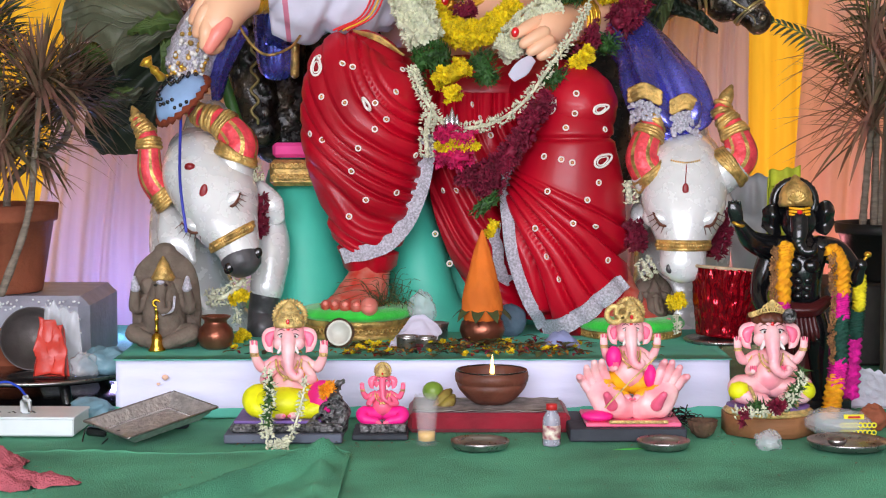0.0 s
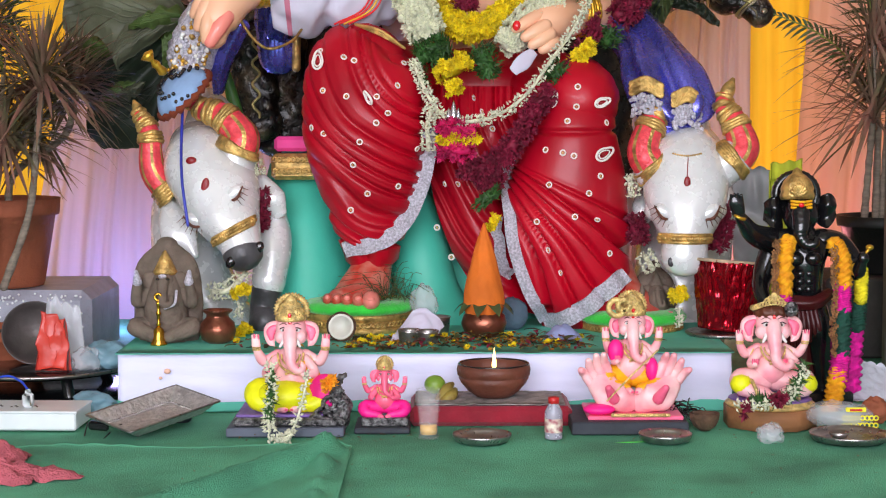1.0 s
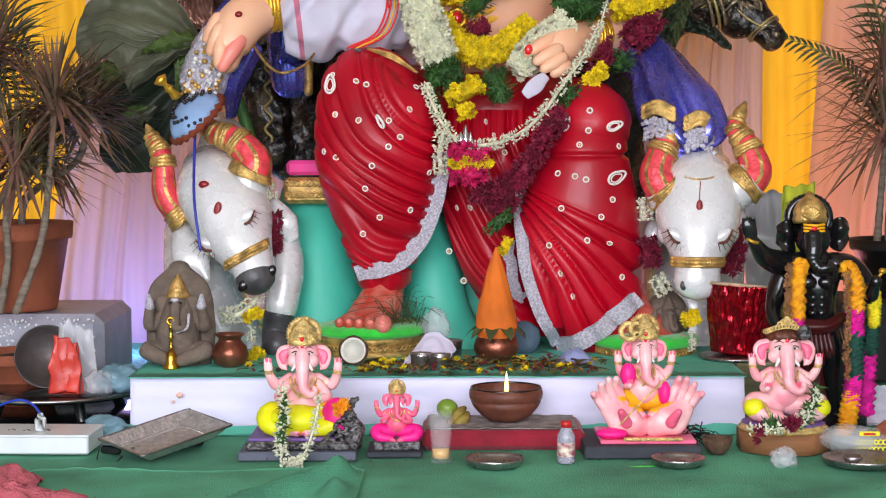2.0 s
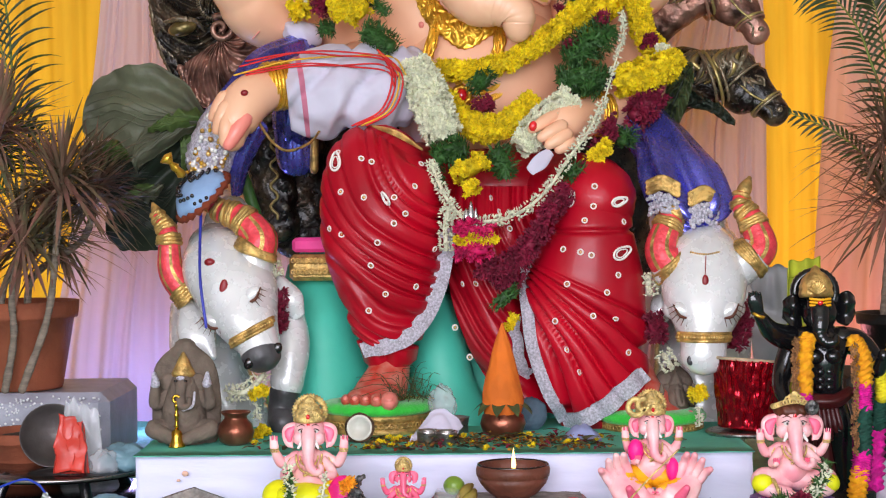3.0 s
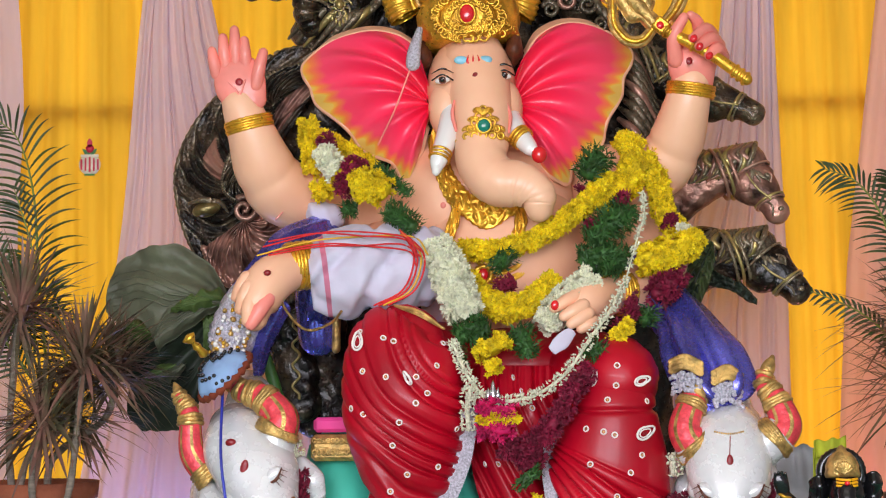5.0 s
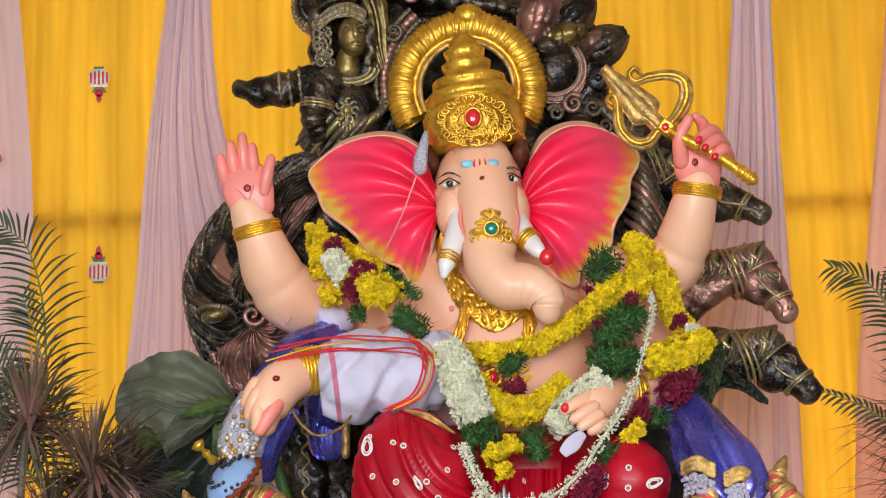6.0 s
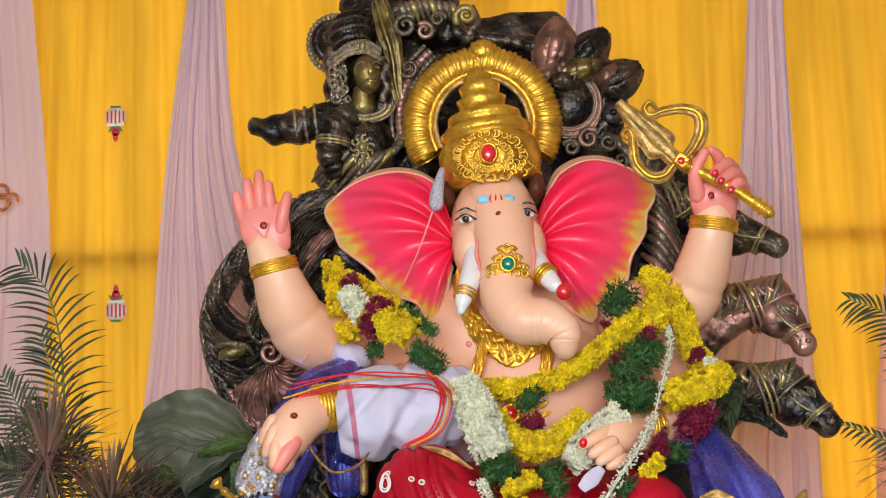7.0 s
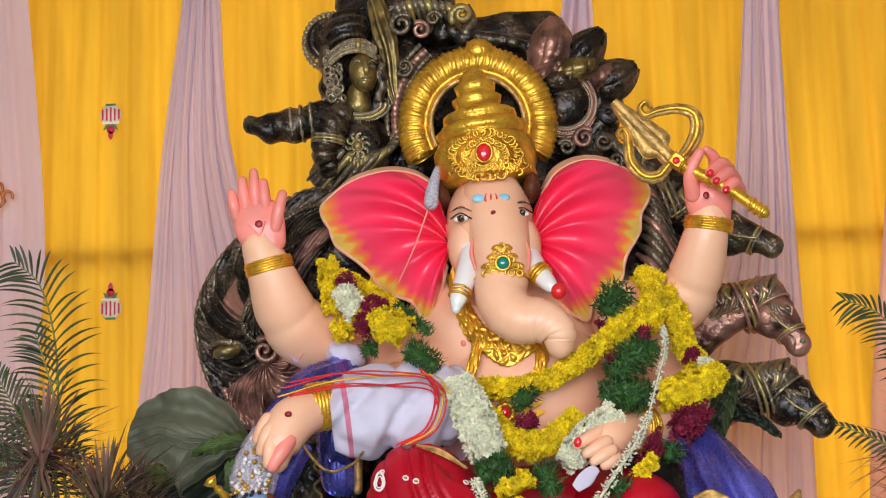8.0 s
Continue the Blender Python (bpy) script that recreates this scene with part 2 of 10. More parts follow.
def lathe(S, c, prof, seg=24, mi=0, rot=None, wave=None, sx=1.0):
    """A turned form: prof rows are (radius, height)."""
    R = (rot.to_3x3() if rot else Matrix.Identity(3))
    V, F = [], []
    for k, (r, z) in enumerate(prof):
        for j in range(seg):
            q = 2 * math.pi * j / seg
            rr = r * (1 + (wave(q, k / (len(prof) - 1)) if wave else 0))
            V.append(Vector(c) + R @ Vector((rr * math.cos(q) * sx, rr * math.sin(q), z)))
    for k in range(len(prof) - 1):
        for j in range(seg):
            j2 = (j + 1) % seg
            F.append((k * seg + j, k * seg + j2, (k + 1) * seg + j2, (k + 1) * seg + j))
    M = [mi] * len(F) if isinstance(mi, int) else [mi[min(i // seg, len(mi) - 1)] for i in range(len(F))]
    F += [tuple(range(seg))[::-1], tuple(range((len(prof) - 1) * seg, len(prof) * seg))]
    M += [M[0], M[-1]]
    S.add(V, F, M)


def box(S, c, size, mi=0, rot=None, bevel=0.004, smooth=False):
    """A box with its edges taken off; c is its middle."""
    R = (rot.to_3x3() if rot else Matrix.Identity(3))
    h = [s / 2 for s in size]
    b = min(bevel, min(h) * 0.45)
    V, key = [], {}
    for sx in (-1, 1):
        for sy in (-1, 1):
            for sz in (-1, 1):
                for ax in range(3):
                    p = [s * (hh - (0 if i == ax else b)) for i, (s, hh) in enumerate(zip((sx, sy, sz), h))]
                    key[(sx, sy, sz, ax)] = len(V)
                    V.append(Vector(c) + R @ Vector(p))
    F = []
    for ax in range(3):
        o = [i for i in range(3) if i != ax]
        for s in (-1, 1):
            q = []
            for a, bb in ((-1, -1), (1, -1), (1, 1), (-1, 1)):
                k = [0, 0, 0]
                k[ax], k[o[0]], k[o[1]] = s, a, bb
                q.append(key[(*k, ax)])
            F.append(tuple(q if (s > 0) == (ax != 1) else q[::-1]))
        for a in (-1, 1):
            for bb in (-1, 1):
                k0, k1 = [0, 0, 0], [0, 0, 0]
                k0[ax], k1[ax] = -1, 1
                for k in (k0, k1):
                    k[o[0]], k[o[1]] = a, bb
                F.append((key[(*k0, o[0])], key[(*k0, o[1])], key[(*k1, o[1])], key[(*k1, o[0])]))
    for sx in (-1, 1):
        for sy in (-1, 1):
            for sz in (-1, 1):
                F.append(tuple(key[(sx, sy, sz, a)] for a in range(3)))
    S.add(V, F, mi, smooth)


def torus(S, c, R0, r, mi=0, rot=None, seg=28, ring=8, arc=1.0, start=0.0, wave=None, sx=1.0):
    R = (rot.to_3x3() if rot else Matrix.Identity(3))
    n = seg if arc >= 1 else seg + 1
    V, F = [], []
    for i in range(n):
        q = 2 * math.pi * (start + arc * i / seg)
        for j in range(ring):
            p = 2 * math.pi * j / ring
            k = r * (1 + (wave(q, p) if wave else 0))
            V.append(Vector(c) + R @ Vector(((R0 + k * math.cos(p)) * math.cos(q) * sx, (R0 + k * math.cos(p)) * math.sin(q), k * math.sin(p))))
    for i in range(seg if arc >= 1 else n - 1):
        i2 = (i + 1) % n
        for j in range(ring):
            j2 = (j + 1) % ring
            F.append((i * ring + j, i2 * ring + j, i2 * ring + j2, i * ring + j2))
    S.add(V, F, mi)


def sheet(S, nu, nv, fn, mi=0, thick=0.0, smooth=True, mi_at=None):
    """A surface fn(u, v); with thick it gets a back and rims."""
    P = np.array([[fn(i / nu, j / nv) for j in range(nv + 1)] for i in range(nu + 1)], float)
    UV = [(i / nu, j / nv) for i in range(nu + 1) for j in range(nv + 1)]
    W = nv + 1
    F = [(i * W + j, (i + 1) * W + j, (i + 1) * W + j + 1, i * W + j + 1) for i in range(nu) for j in range(nv)]
    M = [mi if mi_at is None else mi_at((i + 0.5) / nu, (j + 0.5) / nv) for i in range(nu) for j in range(nv)]
    V = P.reshape(-1, 3)
    if thick:
        du, dv = np.gradient(P, axis=0), np.gradient(P, axis=1)
        N = np.cross(du, dv)
        N /= np.linalg.norm(N, axis=2)[:, :, None] + 1e-9
        B = (P + N * thick).reshape(-1, 3)
        o = len(V)
        V = np.vstack([V, B])
        UV = UV + UV
        m0 = list(M)
        F2 = [tuple(i + o for i in f[::-1]) for f in F]
        edge = [i * W for i in range(nu + 1)] + [nu * W + j for j in range(1, nv + 1)] + [i * W + nv for i in range(nu - 1, -1, -1)] + [j for j in range(nv - 1, 0, -1)]
        E = [(edge[k], edge[(k + 1) % len(edge)], edge[(k + 1) % len(edge)] + o, edge[k] + o) for k in range(len(edge))]
        F = F + F2 + E
        M = M + m0 + [m0[0]] * len(E)
    S.add(V, F, M, smooth, UV)


def rot(rx=0, ry=0, rz=0):
    return Euler([radians(a) for a in (rx, ry, rz)]).to_matrix()


def aim(d, up=(0, 0, 1)):
    """A turn that lays z along d."""
    return Vector(d).to_track_quat("Z", "Y").to_matrix()


def nz(p, s=1.0, o=0.0):
    return noise.noise(Vector((p[0] * s + o, p[1] * s, p[2] * s)))


# ---- the place ----
S = Shape()


S.add([(-400, -400, -0.02), (400, -400, -0.02), (400, 400, -0.02), (-400, 400, -0.02)], [(0, 1, 2, 3)])
thing("ground", S, CONCRETE, "dusty pale bare ground outside the pavilion", "ground", at=(0, 0, -0.02), kind="structure")
S = Shape()
sheet(S, 60, 60, lambda u, v: (-3.1 + 6.2 * u, -1.9 + 9.0 * v, 0.002 * nz((u * 40, v * 60, 0))), thick=-0.012)
thing("floor", S, CARPET, "worn green carpet spread over the floor", "floor", at=(0, 0, 0), kind="structure")
S = Shape()
sheet(S, 24, 24, lambda u, v: (-3.25 + 6.5 * u, -2.0 + 10.5 * v, 3.45 - 0.12 * math.sin(math.pi * u) * math.sin(6 * math.pi * v) ** 2), thick=0.03)
thing("ceiling", S, CANOPY, "pale fabric canopy over the pavilion", "ceiling", kind="structure")
for nm, x in (("wall_west", -3.2), ("wall_east", 3.2)):
    S = Shape()
    box(S, (x, 2.3, 1.72), (0.1, 8.6, 3.44))
    thing(nm, S, WALL_GREY, "plain grey cloth side wall of the pavilion", "wall", kind="structure")


def curtain(name, label, material, left, right, y, folds, depth, seed):
    """Gathered sheer cloth hung in folds; left and right are rows of (x, z) from top to floor."""
    rnd = random.Random(seed)
    ph = [rnd.uniform(0, 6.28) for _ in range(4)]
    lz, rz_ = spline(left, 40), spline(right, 40)

    def at(u, v):
        k = v * 39
        i = min(int(k), 38)
        t = k - i
        a, b = lz[i] * (1 - t) + lz[i + 1] * t, rz_[i] * (1 - t) + rz_[i + 1] * t
        w = 0.6 + 0.5 * v
        d = depth * w * (math.sin(u * folds * 6.283 + ph[0]) + 0.5 * math.sin(u * folds * 14.1 + ph[1] + v) + 0.3 * math.sin(u * folds * 3.1 + ph[2] + 2 * v))
        return (a[0] + (b[0] - a[0]) * u + 0.012 * math.sin(v * 5 + u * 30 + ph[3]), y + d, a[1] + (b[1] - a[1]) * u)

    S = Shape()
    sheet(S, int(folds * 10), 26, at)
    return thing(name, S, material, label, "curtain", group="pavilion curtains", kind="structure")


def xz(*rows):
    return [(p[0], p[2]) for p in rows]


curtain("curtain_back", "sunlit yellow sheer curtain hanging in folds", YELLOW_FABRIC, [(-3.1, 3.3), (-3.1, 1.6), (-3.1, 0.0)],
        [(3.1, 3.3), (3.1, 1.6), (3.1, 0.0)], 6.62, 46, 0.018, 1)
curtain("curtain_lilac_a", "lilac sheer drape gathered at its top", LILAC_FABRIC, [(-3.0, 3.3), (-3.0, 1.6), (-3.0, 0)],
        xz((-1.867, 6.500, 3.269), (-1.834, 6.500, 2.915), (-1.766, 6.500, 2.002), (-1.781, 6.500, 1.474)) + [(-1.78, 0.75), (-1.8, 0.0)], 6.5, 12, 0.012, 2)
curtain("curtain_lilac_b", "lilac sheer drape gathered at its top", LILAC_FABRIC,
        xz((-1.180, 6.500, 3.242), (-1.207, 6.500, 2.892), (-1.298, 6.500, 2.211), (-1.370, 6.500, 1.464), (-1.480, 6.500, 0.782), (-1.570, 6.500, 0.312)) + [(-1.62, 0.0)],
        xz((-1.084, 6.500, 3.238), (-1.072, 6.500, 2.887), (-1.004, 6.500, 2.201), (-0.727, 6.500, 1.445), (-0.568, 6.500, 0.781), (-0.486, 6.500, 0.310)) + [(-0.4, 0.0)], 6.5, 12, 0.011, 3)
curtain("curtain_lilac_c", "narrow lilac sheer drape gathered at its top", LILAC_FABRIC,
        xz((0.285, 6.500, 3.185), (0.286, 6.500, 2.837), (0.157, 6.500, 2.163)) + [(0.2, 0.9), (0.1, 0.0)],
        xz((0.387, 6.500, 3.181), (0.387, 6.500, 2.833), (0.439, 6.500, 2.154)) + [(0.8, 0.9), (0.85, 0.0)], 6.5, 6, 0.015, 4)
curtain("curtain_lilac_d", "lilac sheer drape gathered at its top", LILAC_FABRIC,
        xz((1.004, 6.480, 3.149), (0.973, 6.480, 2.805), (0.862, 6.480, 1.916), (0.635, 6.480, 1.277), (0.666, 6.480, 0.779)) + [(0.6, 0.0)],
        xz((1.123, 6.480, 3.145), (1.121, 6.480, 2.800), (1.131, 6.480, 1.907), (1.140, 6.480, 1.263), (1.138, 6.480, 0.779), (1.161, 6.480, 0.353)) + [(1.2, 0.0)], 6.48, 11, 0.011, 5)
curtain("curtain_pink", "pale pink sheer drape with light behind it", PINK_FABRIC,
        xz((1.574, 6.460, 3.120), (1.536, 6.460, 2.553), (1.401, 6.460, 1.466), (1.368, 6.460, 1.136), (1.317, 6.460, 0.354)) + [(1.36, 0.0)],
        [(3.0, 3.3), (3.0, 1.6), (3.0, 0.8), (3.0, 0.5), (3.0, 0.3), (3.0, 0.0)], 6.46, 12, 0.02, 6)
S = Shape()
box(S, (0, 6.68, (-1.553, 6.680, 1.895)[2]), (6.2, 0.035, 0.055))
for x in (-2.6, 0.0, 2.6):
    box(S, (x, 6.73, 1.7), (0.05, 0.05, 3.4))
thing("curtain_rail", S, WALL_GREY, "wooden rail and posts behind the sheer curtains", "rail", kind="structure")

# stage platform
PLAT_X0, PLAT_X1, PLAT_Y, PLAT_H = -0.865, 0.76, 4.52, 0.149
stage = holder("stage_platform", (0, PLAT_Y, 0), "low stage platform dressed in white satin and teal cloth", "platform")
S = Shape()
box(S, (-0.05, 5.35, PLAT_H / 2), (PLAT_X1 - PLAT_X0 - 0.02, 1.62, PLAT_H - 0.004), bevel=0.01)
part("deck", S, TEAL_CLOTH, stage, "deck covered with teal cloth")
S = Shape()


def skirt(u, v):
    x = PLAT_X0 + (PLAT_X1 - PLAT_X0) * u
    sag = 0.006 * nz((x * 5, v * 3, 2)) + 0.004 * math.sin(x * 9 + v * 4)
    z = PLAT_H + 0.002 - v * (PLAT_H - 0.022 + 0.006 * nz((x * 3, 0, 5)))
    return (x, PLAT_Y - 0.012 - 0.012 * v + sag, z)


sheet(S, 90, 12, skirt, thick=0.004)
part("skirt", S, STAGE_CLOTH, stage, "white satin skirt")
S = Shape()
sheet(S, 60, 4, lambda u, v: (PLAT_X0 - 0.005 + (PLAT_X1 - PLAT_X0 + 0.01) * u, PLAT_Y - 0.022 - 0.02 * v + 0.003 * math.sin(u * 70), 0.03 - 0.026 * v), thick=0.003)
part("hem", S, TEAL_CLOTH, stage, "teal cloth under the skirt")
S = Shape()
sheet(S, 70, 10, lambda u, v: (PLAT_X0 - 0.006 + (PLAT_X1 - PLAT_X0 + 0.012) * u, PLAT_Y - 0.016 + 0.9 * v,
                               PLAT_H + 0.003 + 0.003 * nz((u * 20, v * 8, 1))), thick=0.003)
part("top_cloth", S, TEAL_CLOTH, stage, "teal cloth over the deck")


# ---- the large seated elephant-headed statue: one mesh ----
from mathutils.bvhtree import BVHTree

STATUE_MATS = [SKIN, RED, SILVER_TRIM, WHITE_DOT, GOLD, EAR, SKIN_PINK, FOOT, RED_GEM, EYE_WHITE, EYE_DARK, BROWN_HAIR, GREEN_GEM,
               BLUE_PAINT, DARK_RED, GOLD_DARK, BLUE_CLOTH]
S = Shape()


def groove(x, k, sharp=5):
    return -max(0.0, math.cos(x * k)) ** sharp


def sm(a, b, x):
    t = max(0.0, min(1.0, (x - a) / (b - a)))
    return t * t * (3 - 2 * t)


def fold_field(cx, cz, pitch, amp, r0, r1, squash=1.0):
    """Draped folds: uneven arcs round a hanging point, softer towards the outer side."""
    def d(p, s, q):
        dx, dz = p[0] - cx, (p[2] - cz) * squash
        rr = math.hypot(dx, dz)
        rr += 0.03 * nz((p[0], 0, p[2]), 4) + 0.014 * math.sin(rr * 31)
        k = 6.283 / pitch
        w = sm(r0, r0 + 0.08, rr) * (1 - sm(r1 - 0.05, r1, rr)) * (0.35 + 0.65 * sm(-0.40, -0.24, p[0]))
        return amp * w * (groove(rr, k, 2) + 0.18 * groove(rr + 0.01, k * 1.73, 3) + 0.4) * (0.7 + 0.9 * nz((p[0], 0, p[2]), 3, 9))
    return d


CLOTH = Shape()
kneeL = (-0.041, 5.050, 1.055)
foldL = fold_field(kneeL[0] + 0.02, kneeL[2] - 0.04, 0.046, 0.026, 0.15, 0.85, 0.9)
tube(CLOTH, [(-0.210, 5.080, 0.970), (-0.239, 5.060, 0.916), (-0.234, 5.040, 0.750), (-0.222, 5.040, 0.617), (-0.219, 5.050, 0.500), (-0.216, 5.070, 0.395)],
     [(0.1020, 0.07), (0.1596, 0.125), (0.1793, 0.15), (0.1612, 0.135), (0.1217, 0.11), (0.0823, 0.085)], 150, 1, rings=170, disp=foldL)
tube(CLOTH, [(-0.236, 5.080, 0.866), (-0.150, 5.280, 0.859), (0.025, 5.600, 0.834)], [(0.1544, 0.1342), (0.1574, 0.1454), (0.17, 0.17)], 48, 1, rings=40,
     disp=lambda p, s, q: 0.008 * groove(p[2] + 0.6 * p[0] + 0.02 * nz(p, 5), 105, 4))
kneeR = (0.497, 5.050, 1.032)
fanR = (0.184, 4.950, 0.673)
creaseR = (0.323, 4.950, 0.731)[2]


def foldR(p, s, q):
    """Folds that fan out from where the cloth is gathered at the lap."""
    dx, dz = p[0] - fanR[0], fanR[2] - p[2]
    ang = math.atan2(dz, max(dx, 0.0) + 0.05) + 0.05 * nz((p[0], 0, p[2]), 4)
    w = sm(0.36, 0.52, ang) * min(1.0, 0.35 + math.hypot(dx, dz) / 0.22)
    k = 6.283 / 0.15
    return 0.032 * w * (groove(ang, k, 3) + 0.25 * groove(ang, k * 0.5, 4) + 0.3) - 0.014 * math.exp(-((p[2] - creaseR) / 0.007) ** 2)


tube(CLOTH, [(0.395, 5.100, 0.860), (0.381, 5.060, 0.743), (0.369, 5.050, 0.611), (0.361, 5.040, 0.478), (0.376, 5.040, 0.345), (0.393, 5.050, 0.244), (0.377, 5.070, 0.179)],
     [(0.1086, 0.09), (0.1250, 0.13), (0.1645, 0.145), (0.1777, 0.14), (0.1612, 0.13), (0.1415, 0.12), (0.0855, 0.08)], 150, 1, rings=190, disp=foldR)
tube(CLOTH, [(0.392, 5.060, 0.823), (0.334, 5.250, 0.825), (0.209, 5.600, 0.813)], [(0.1242, 0.1242), (0.1506, 0.1454), (0.17, 0.17)], 48, 1, rings=40,
     disp=lambda p, s, q: 0.006 * groove(p[2] - 0.5 * p[0] + 0.02 * nz(p, 5), 90, 4))
# cloth hanging between the knees
lp = spline([(-0.045, 5.200, 0.866), (-0.042, 5.140, 0.713), (-0.034, 5.120, 0.545), (0.022, 5.100, 0.377), (0.101, 5.080, 0.244)], 41)
rp = spline([(0.246, 5.200, 0.863), (0.210, 5.120, 0.711), (0.196, 5.100, 0.543), (0.211, 5.080, 0.377), (0.274, 5.040, 0.188)], 41)


panel_c = (0.325, 5.100, 0.861)


def panel(u, v):
    k = v * 39.99
    i = int(k)
    a, b = lp[i] + (lp[i + 1] - lp[i]) * (k - i), rp[i] + (rp[i + 1] - rp[i]) * (k - i)
    p = a + (b - a) * u
    bow = math.sin(math.pi * u)
    rr = math.hypot(p[0] - panel_c[0], (p[2] - panel_c[2]) * 0.7) + 0.015 * nz(p, 5)
    p[1] -= 0.07 * bow + 0.022 * groove(rr, 108, 3) + 0.012 * groove(rr, 176, 3)
    return p


sheet(CLOTH, 60, 50, panel, 1)
# lap
ball(CLOTH, (0.114, 5.450, 0.868), (0.30, 0.26, 0.13), 1, disp=lambda d: 0.03 * groove(d.x + 0.1 * d.z, 22, 3), seg=40, rings=20)
S.add(CLOTH.v, CLOTH.f, CLOTH.m)
cloth_tree = BVHTree.FromPolygons(CLOTH.v, CLOTH.f)


def front_of(tree, p, lift=0.0, y0=4.0):
    """The place on the front of a surface at p's height and side."""
    hit = tree.ray_cast(Vector((p[0], y0, p[2])), Vector((0, 1, 0)))
    if hit[0] is None:
        return Vector(p), Vector((0, -1, 0))
    nrm = hit[1] if hit[1].y < 0 else -hit[1]
    return hit[0] + nrm * lift, nrm


def ribbon_on(tree, S, pts, width, mi, lift=0.013, n=40, thick=0.005):
    c = spline(pts, n)
    q = [front_of(tree, p, lift)[0] if abs(front_of(tree, p)[0].y - p[1]) < 0.22 else Vector(p) for p in c]
    for _ in range(5):
        q = [(q[max(0, i - 1)] + q[i] + q[min(n - 1, i + 1)]) / 3 for i in range(n)]
    q = spline([tuple(p) for p in q], n)
    tan = np.gradient(q, axis=0)
    tan /= np.linalg.norm(tan, axis=1)[:, None] + 1e-9
    side = np.cross(tan, np.array((0, -1.0, 0)))
    side /= np.linalg.norm(side, axis=1)[:, None] + 1e-9
    sheet(S, n - 1, 6, lambda u, v: q[round(u * (n - 1))] + side[round(u * (n - 1))] * width * (v - 0.5) + np.array((0, -0.004 * math.sin(math.pi * v), 0)),
          mi, thick=-thick)


ribbon_on(cloth_tree, S, [(-0.295, 5.000, 0.385), (-0.210, 4.950, 0.405), (-0.137, 4.980, 0.454), (-0.082, 4.980, 0.552), (-0.055, 5.000, 0.650), (-0.044, 5.020, 0.756)], 0.0444, 2)
ribbon_on(cloth_tree, S, [(0.185, 4.980, 0.714), (0.186, 4.960, 0.583), (0.206, 4.950, 0.420), (0.253, 4.950, 0.273), (0.308, 4.980, 0.167)], 0.0329, 2)
ribbon_on(cloth_tree, S, [(0.147, 4.980, 0.484), (0.162, 4.970, 0.354), (0.194, 4.970, 0.304)], 0.0296, 2)
ribbon_on(cloth_tree, S, [(0.295, 4.980, 0.167), (0.391, 4.950, 0.219), (0.457, 4.950, 0.271), (0.527, 4.990, 0.329)], 0.0494, 2)
# painted round dots and leaf-shaped motifs
DOTS = [(-0.358, 5.000, 0.965), (-0.256, 5.000, 0.935), (-0.286, 5.000, 0.945), (-0.346, 5.000, 0.850), (-0.277, 5.000, 0.833), (-0.380, 5.000, 0.744), (-0.344, 5.000, 0.727), (-0.239, 5.000, 0.704), (-0.259, 5.000, 0.639),
        (-0.132, 5.000, 0.576), (-0.219, 5.000, 0.556), (-0.269, 5.000, 0.507), (-0.159, 5.000, 0.786), (-0.191, 5.000, 0.832), (-0.133, 5.000, 0.864), (-0.116, 5.000, 0.930), (-0.192, 5.000, 0.758), (-0.078, 5.000, 0.683),
        (0.384, 5.000, 0.859), (0.380, 5.000, 0.802), (0.354, 5.000, 0.761), (0.469, 5.000, 0.756), (0.292, 5.000, 0.679), (0.340, 5.000, 0.671), (0.371, 5.000, 0.662), (0.448, 5.000, 0.604), (0.414, 5.000, 0.555),
        (0.439, 5.000, 0.480), (0.373, 5.000, 0.489), (0.300, 5.000, 0.580), (0.266, 5.000, 0.474), (0.476, 5.000, 0.381), (0.334, 5.000, 0.325), (0.298, 5.000, 0.391), (0.088, 5.000, 0.829), (0.112, 5.000, 0.788), (0.143, 5.000, 0.738),
        (0.003, 5.000, 0.575), (-0.021, 5.000, 0.452), (0.021, 5.000, 0.365), (0.040, 5.000, 0.575)]
for i, p in enumerate(DOTS):
    c, nrm = front_of(cloth_tree, p, 0.001)
    torus(S, c, 0.0075, 0.0026, 3, aim(nrm), 12, 5)
    ball(S, c, 0.0035, 15, seg=8, rings=5)


def motif(p, size, turn):
    c, nrm = front_of(cloth_tree, p, 0.009)
    R = aim(nrm)
    for k, (r, mi) in enumerate(((1.0, 3), (0.62, 3))):
        rows = []
        for i in range(25):
            q = 2 * math.pi * i / 24
            rad = size * r * (1 + 0.55 * max(0, math.cos(q)) ** 6)
            x, y = rad * math.cos(q), rad * 0.62 * math.sin(q)
            x, y = x * math.cos(turn) - y * math.sin(turn), x * math.sin(turn) + y * math.cos(turn)
            rows.append(c + R @ Vector((x, y, 0.0)))
        tube(S, rows, 0.0036 if k == 0 else 0.0022, 6, mi, ref=tuple(nrm), rings=37, cap=False)
    ball(S, c, (size * 0.3, size * 0.2, 0.003), 14, R, 10, 6)


motif((-0.361, 5.000, 0.929), 0.024, 1.7)
motif((0.448, 5.000, 0.814), 0.02, 0.3)
motif((0.452, 5.000, 0.664), 0.026, 0.4)
motif((0.318, 5.000, 0.820), 0.018, 1.2)
motif((-0.208, 5.000, 0.829), 0.016, 1.9)

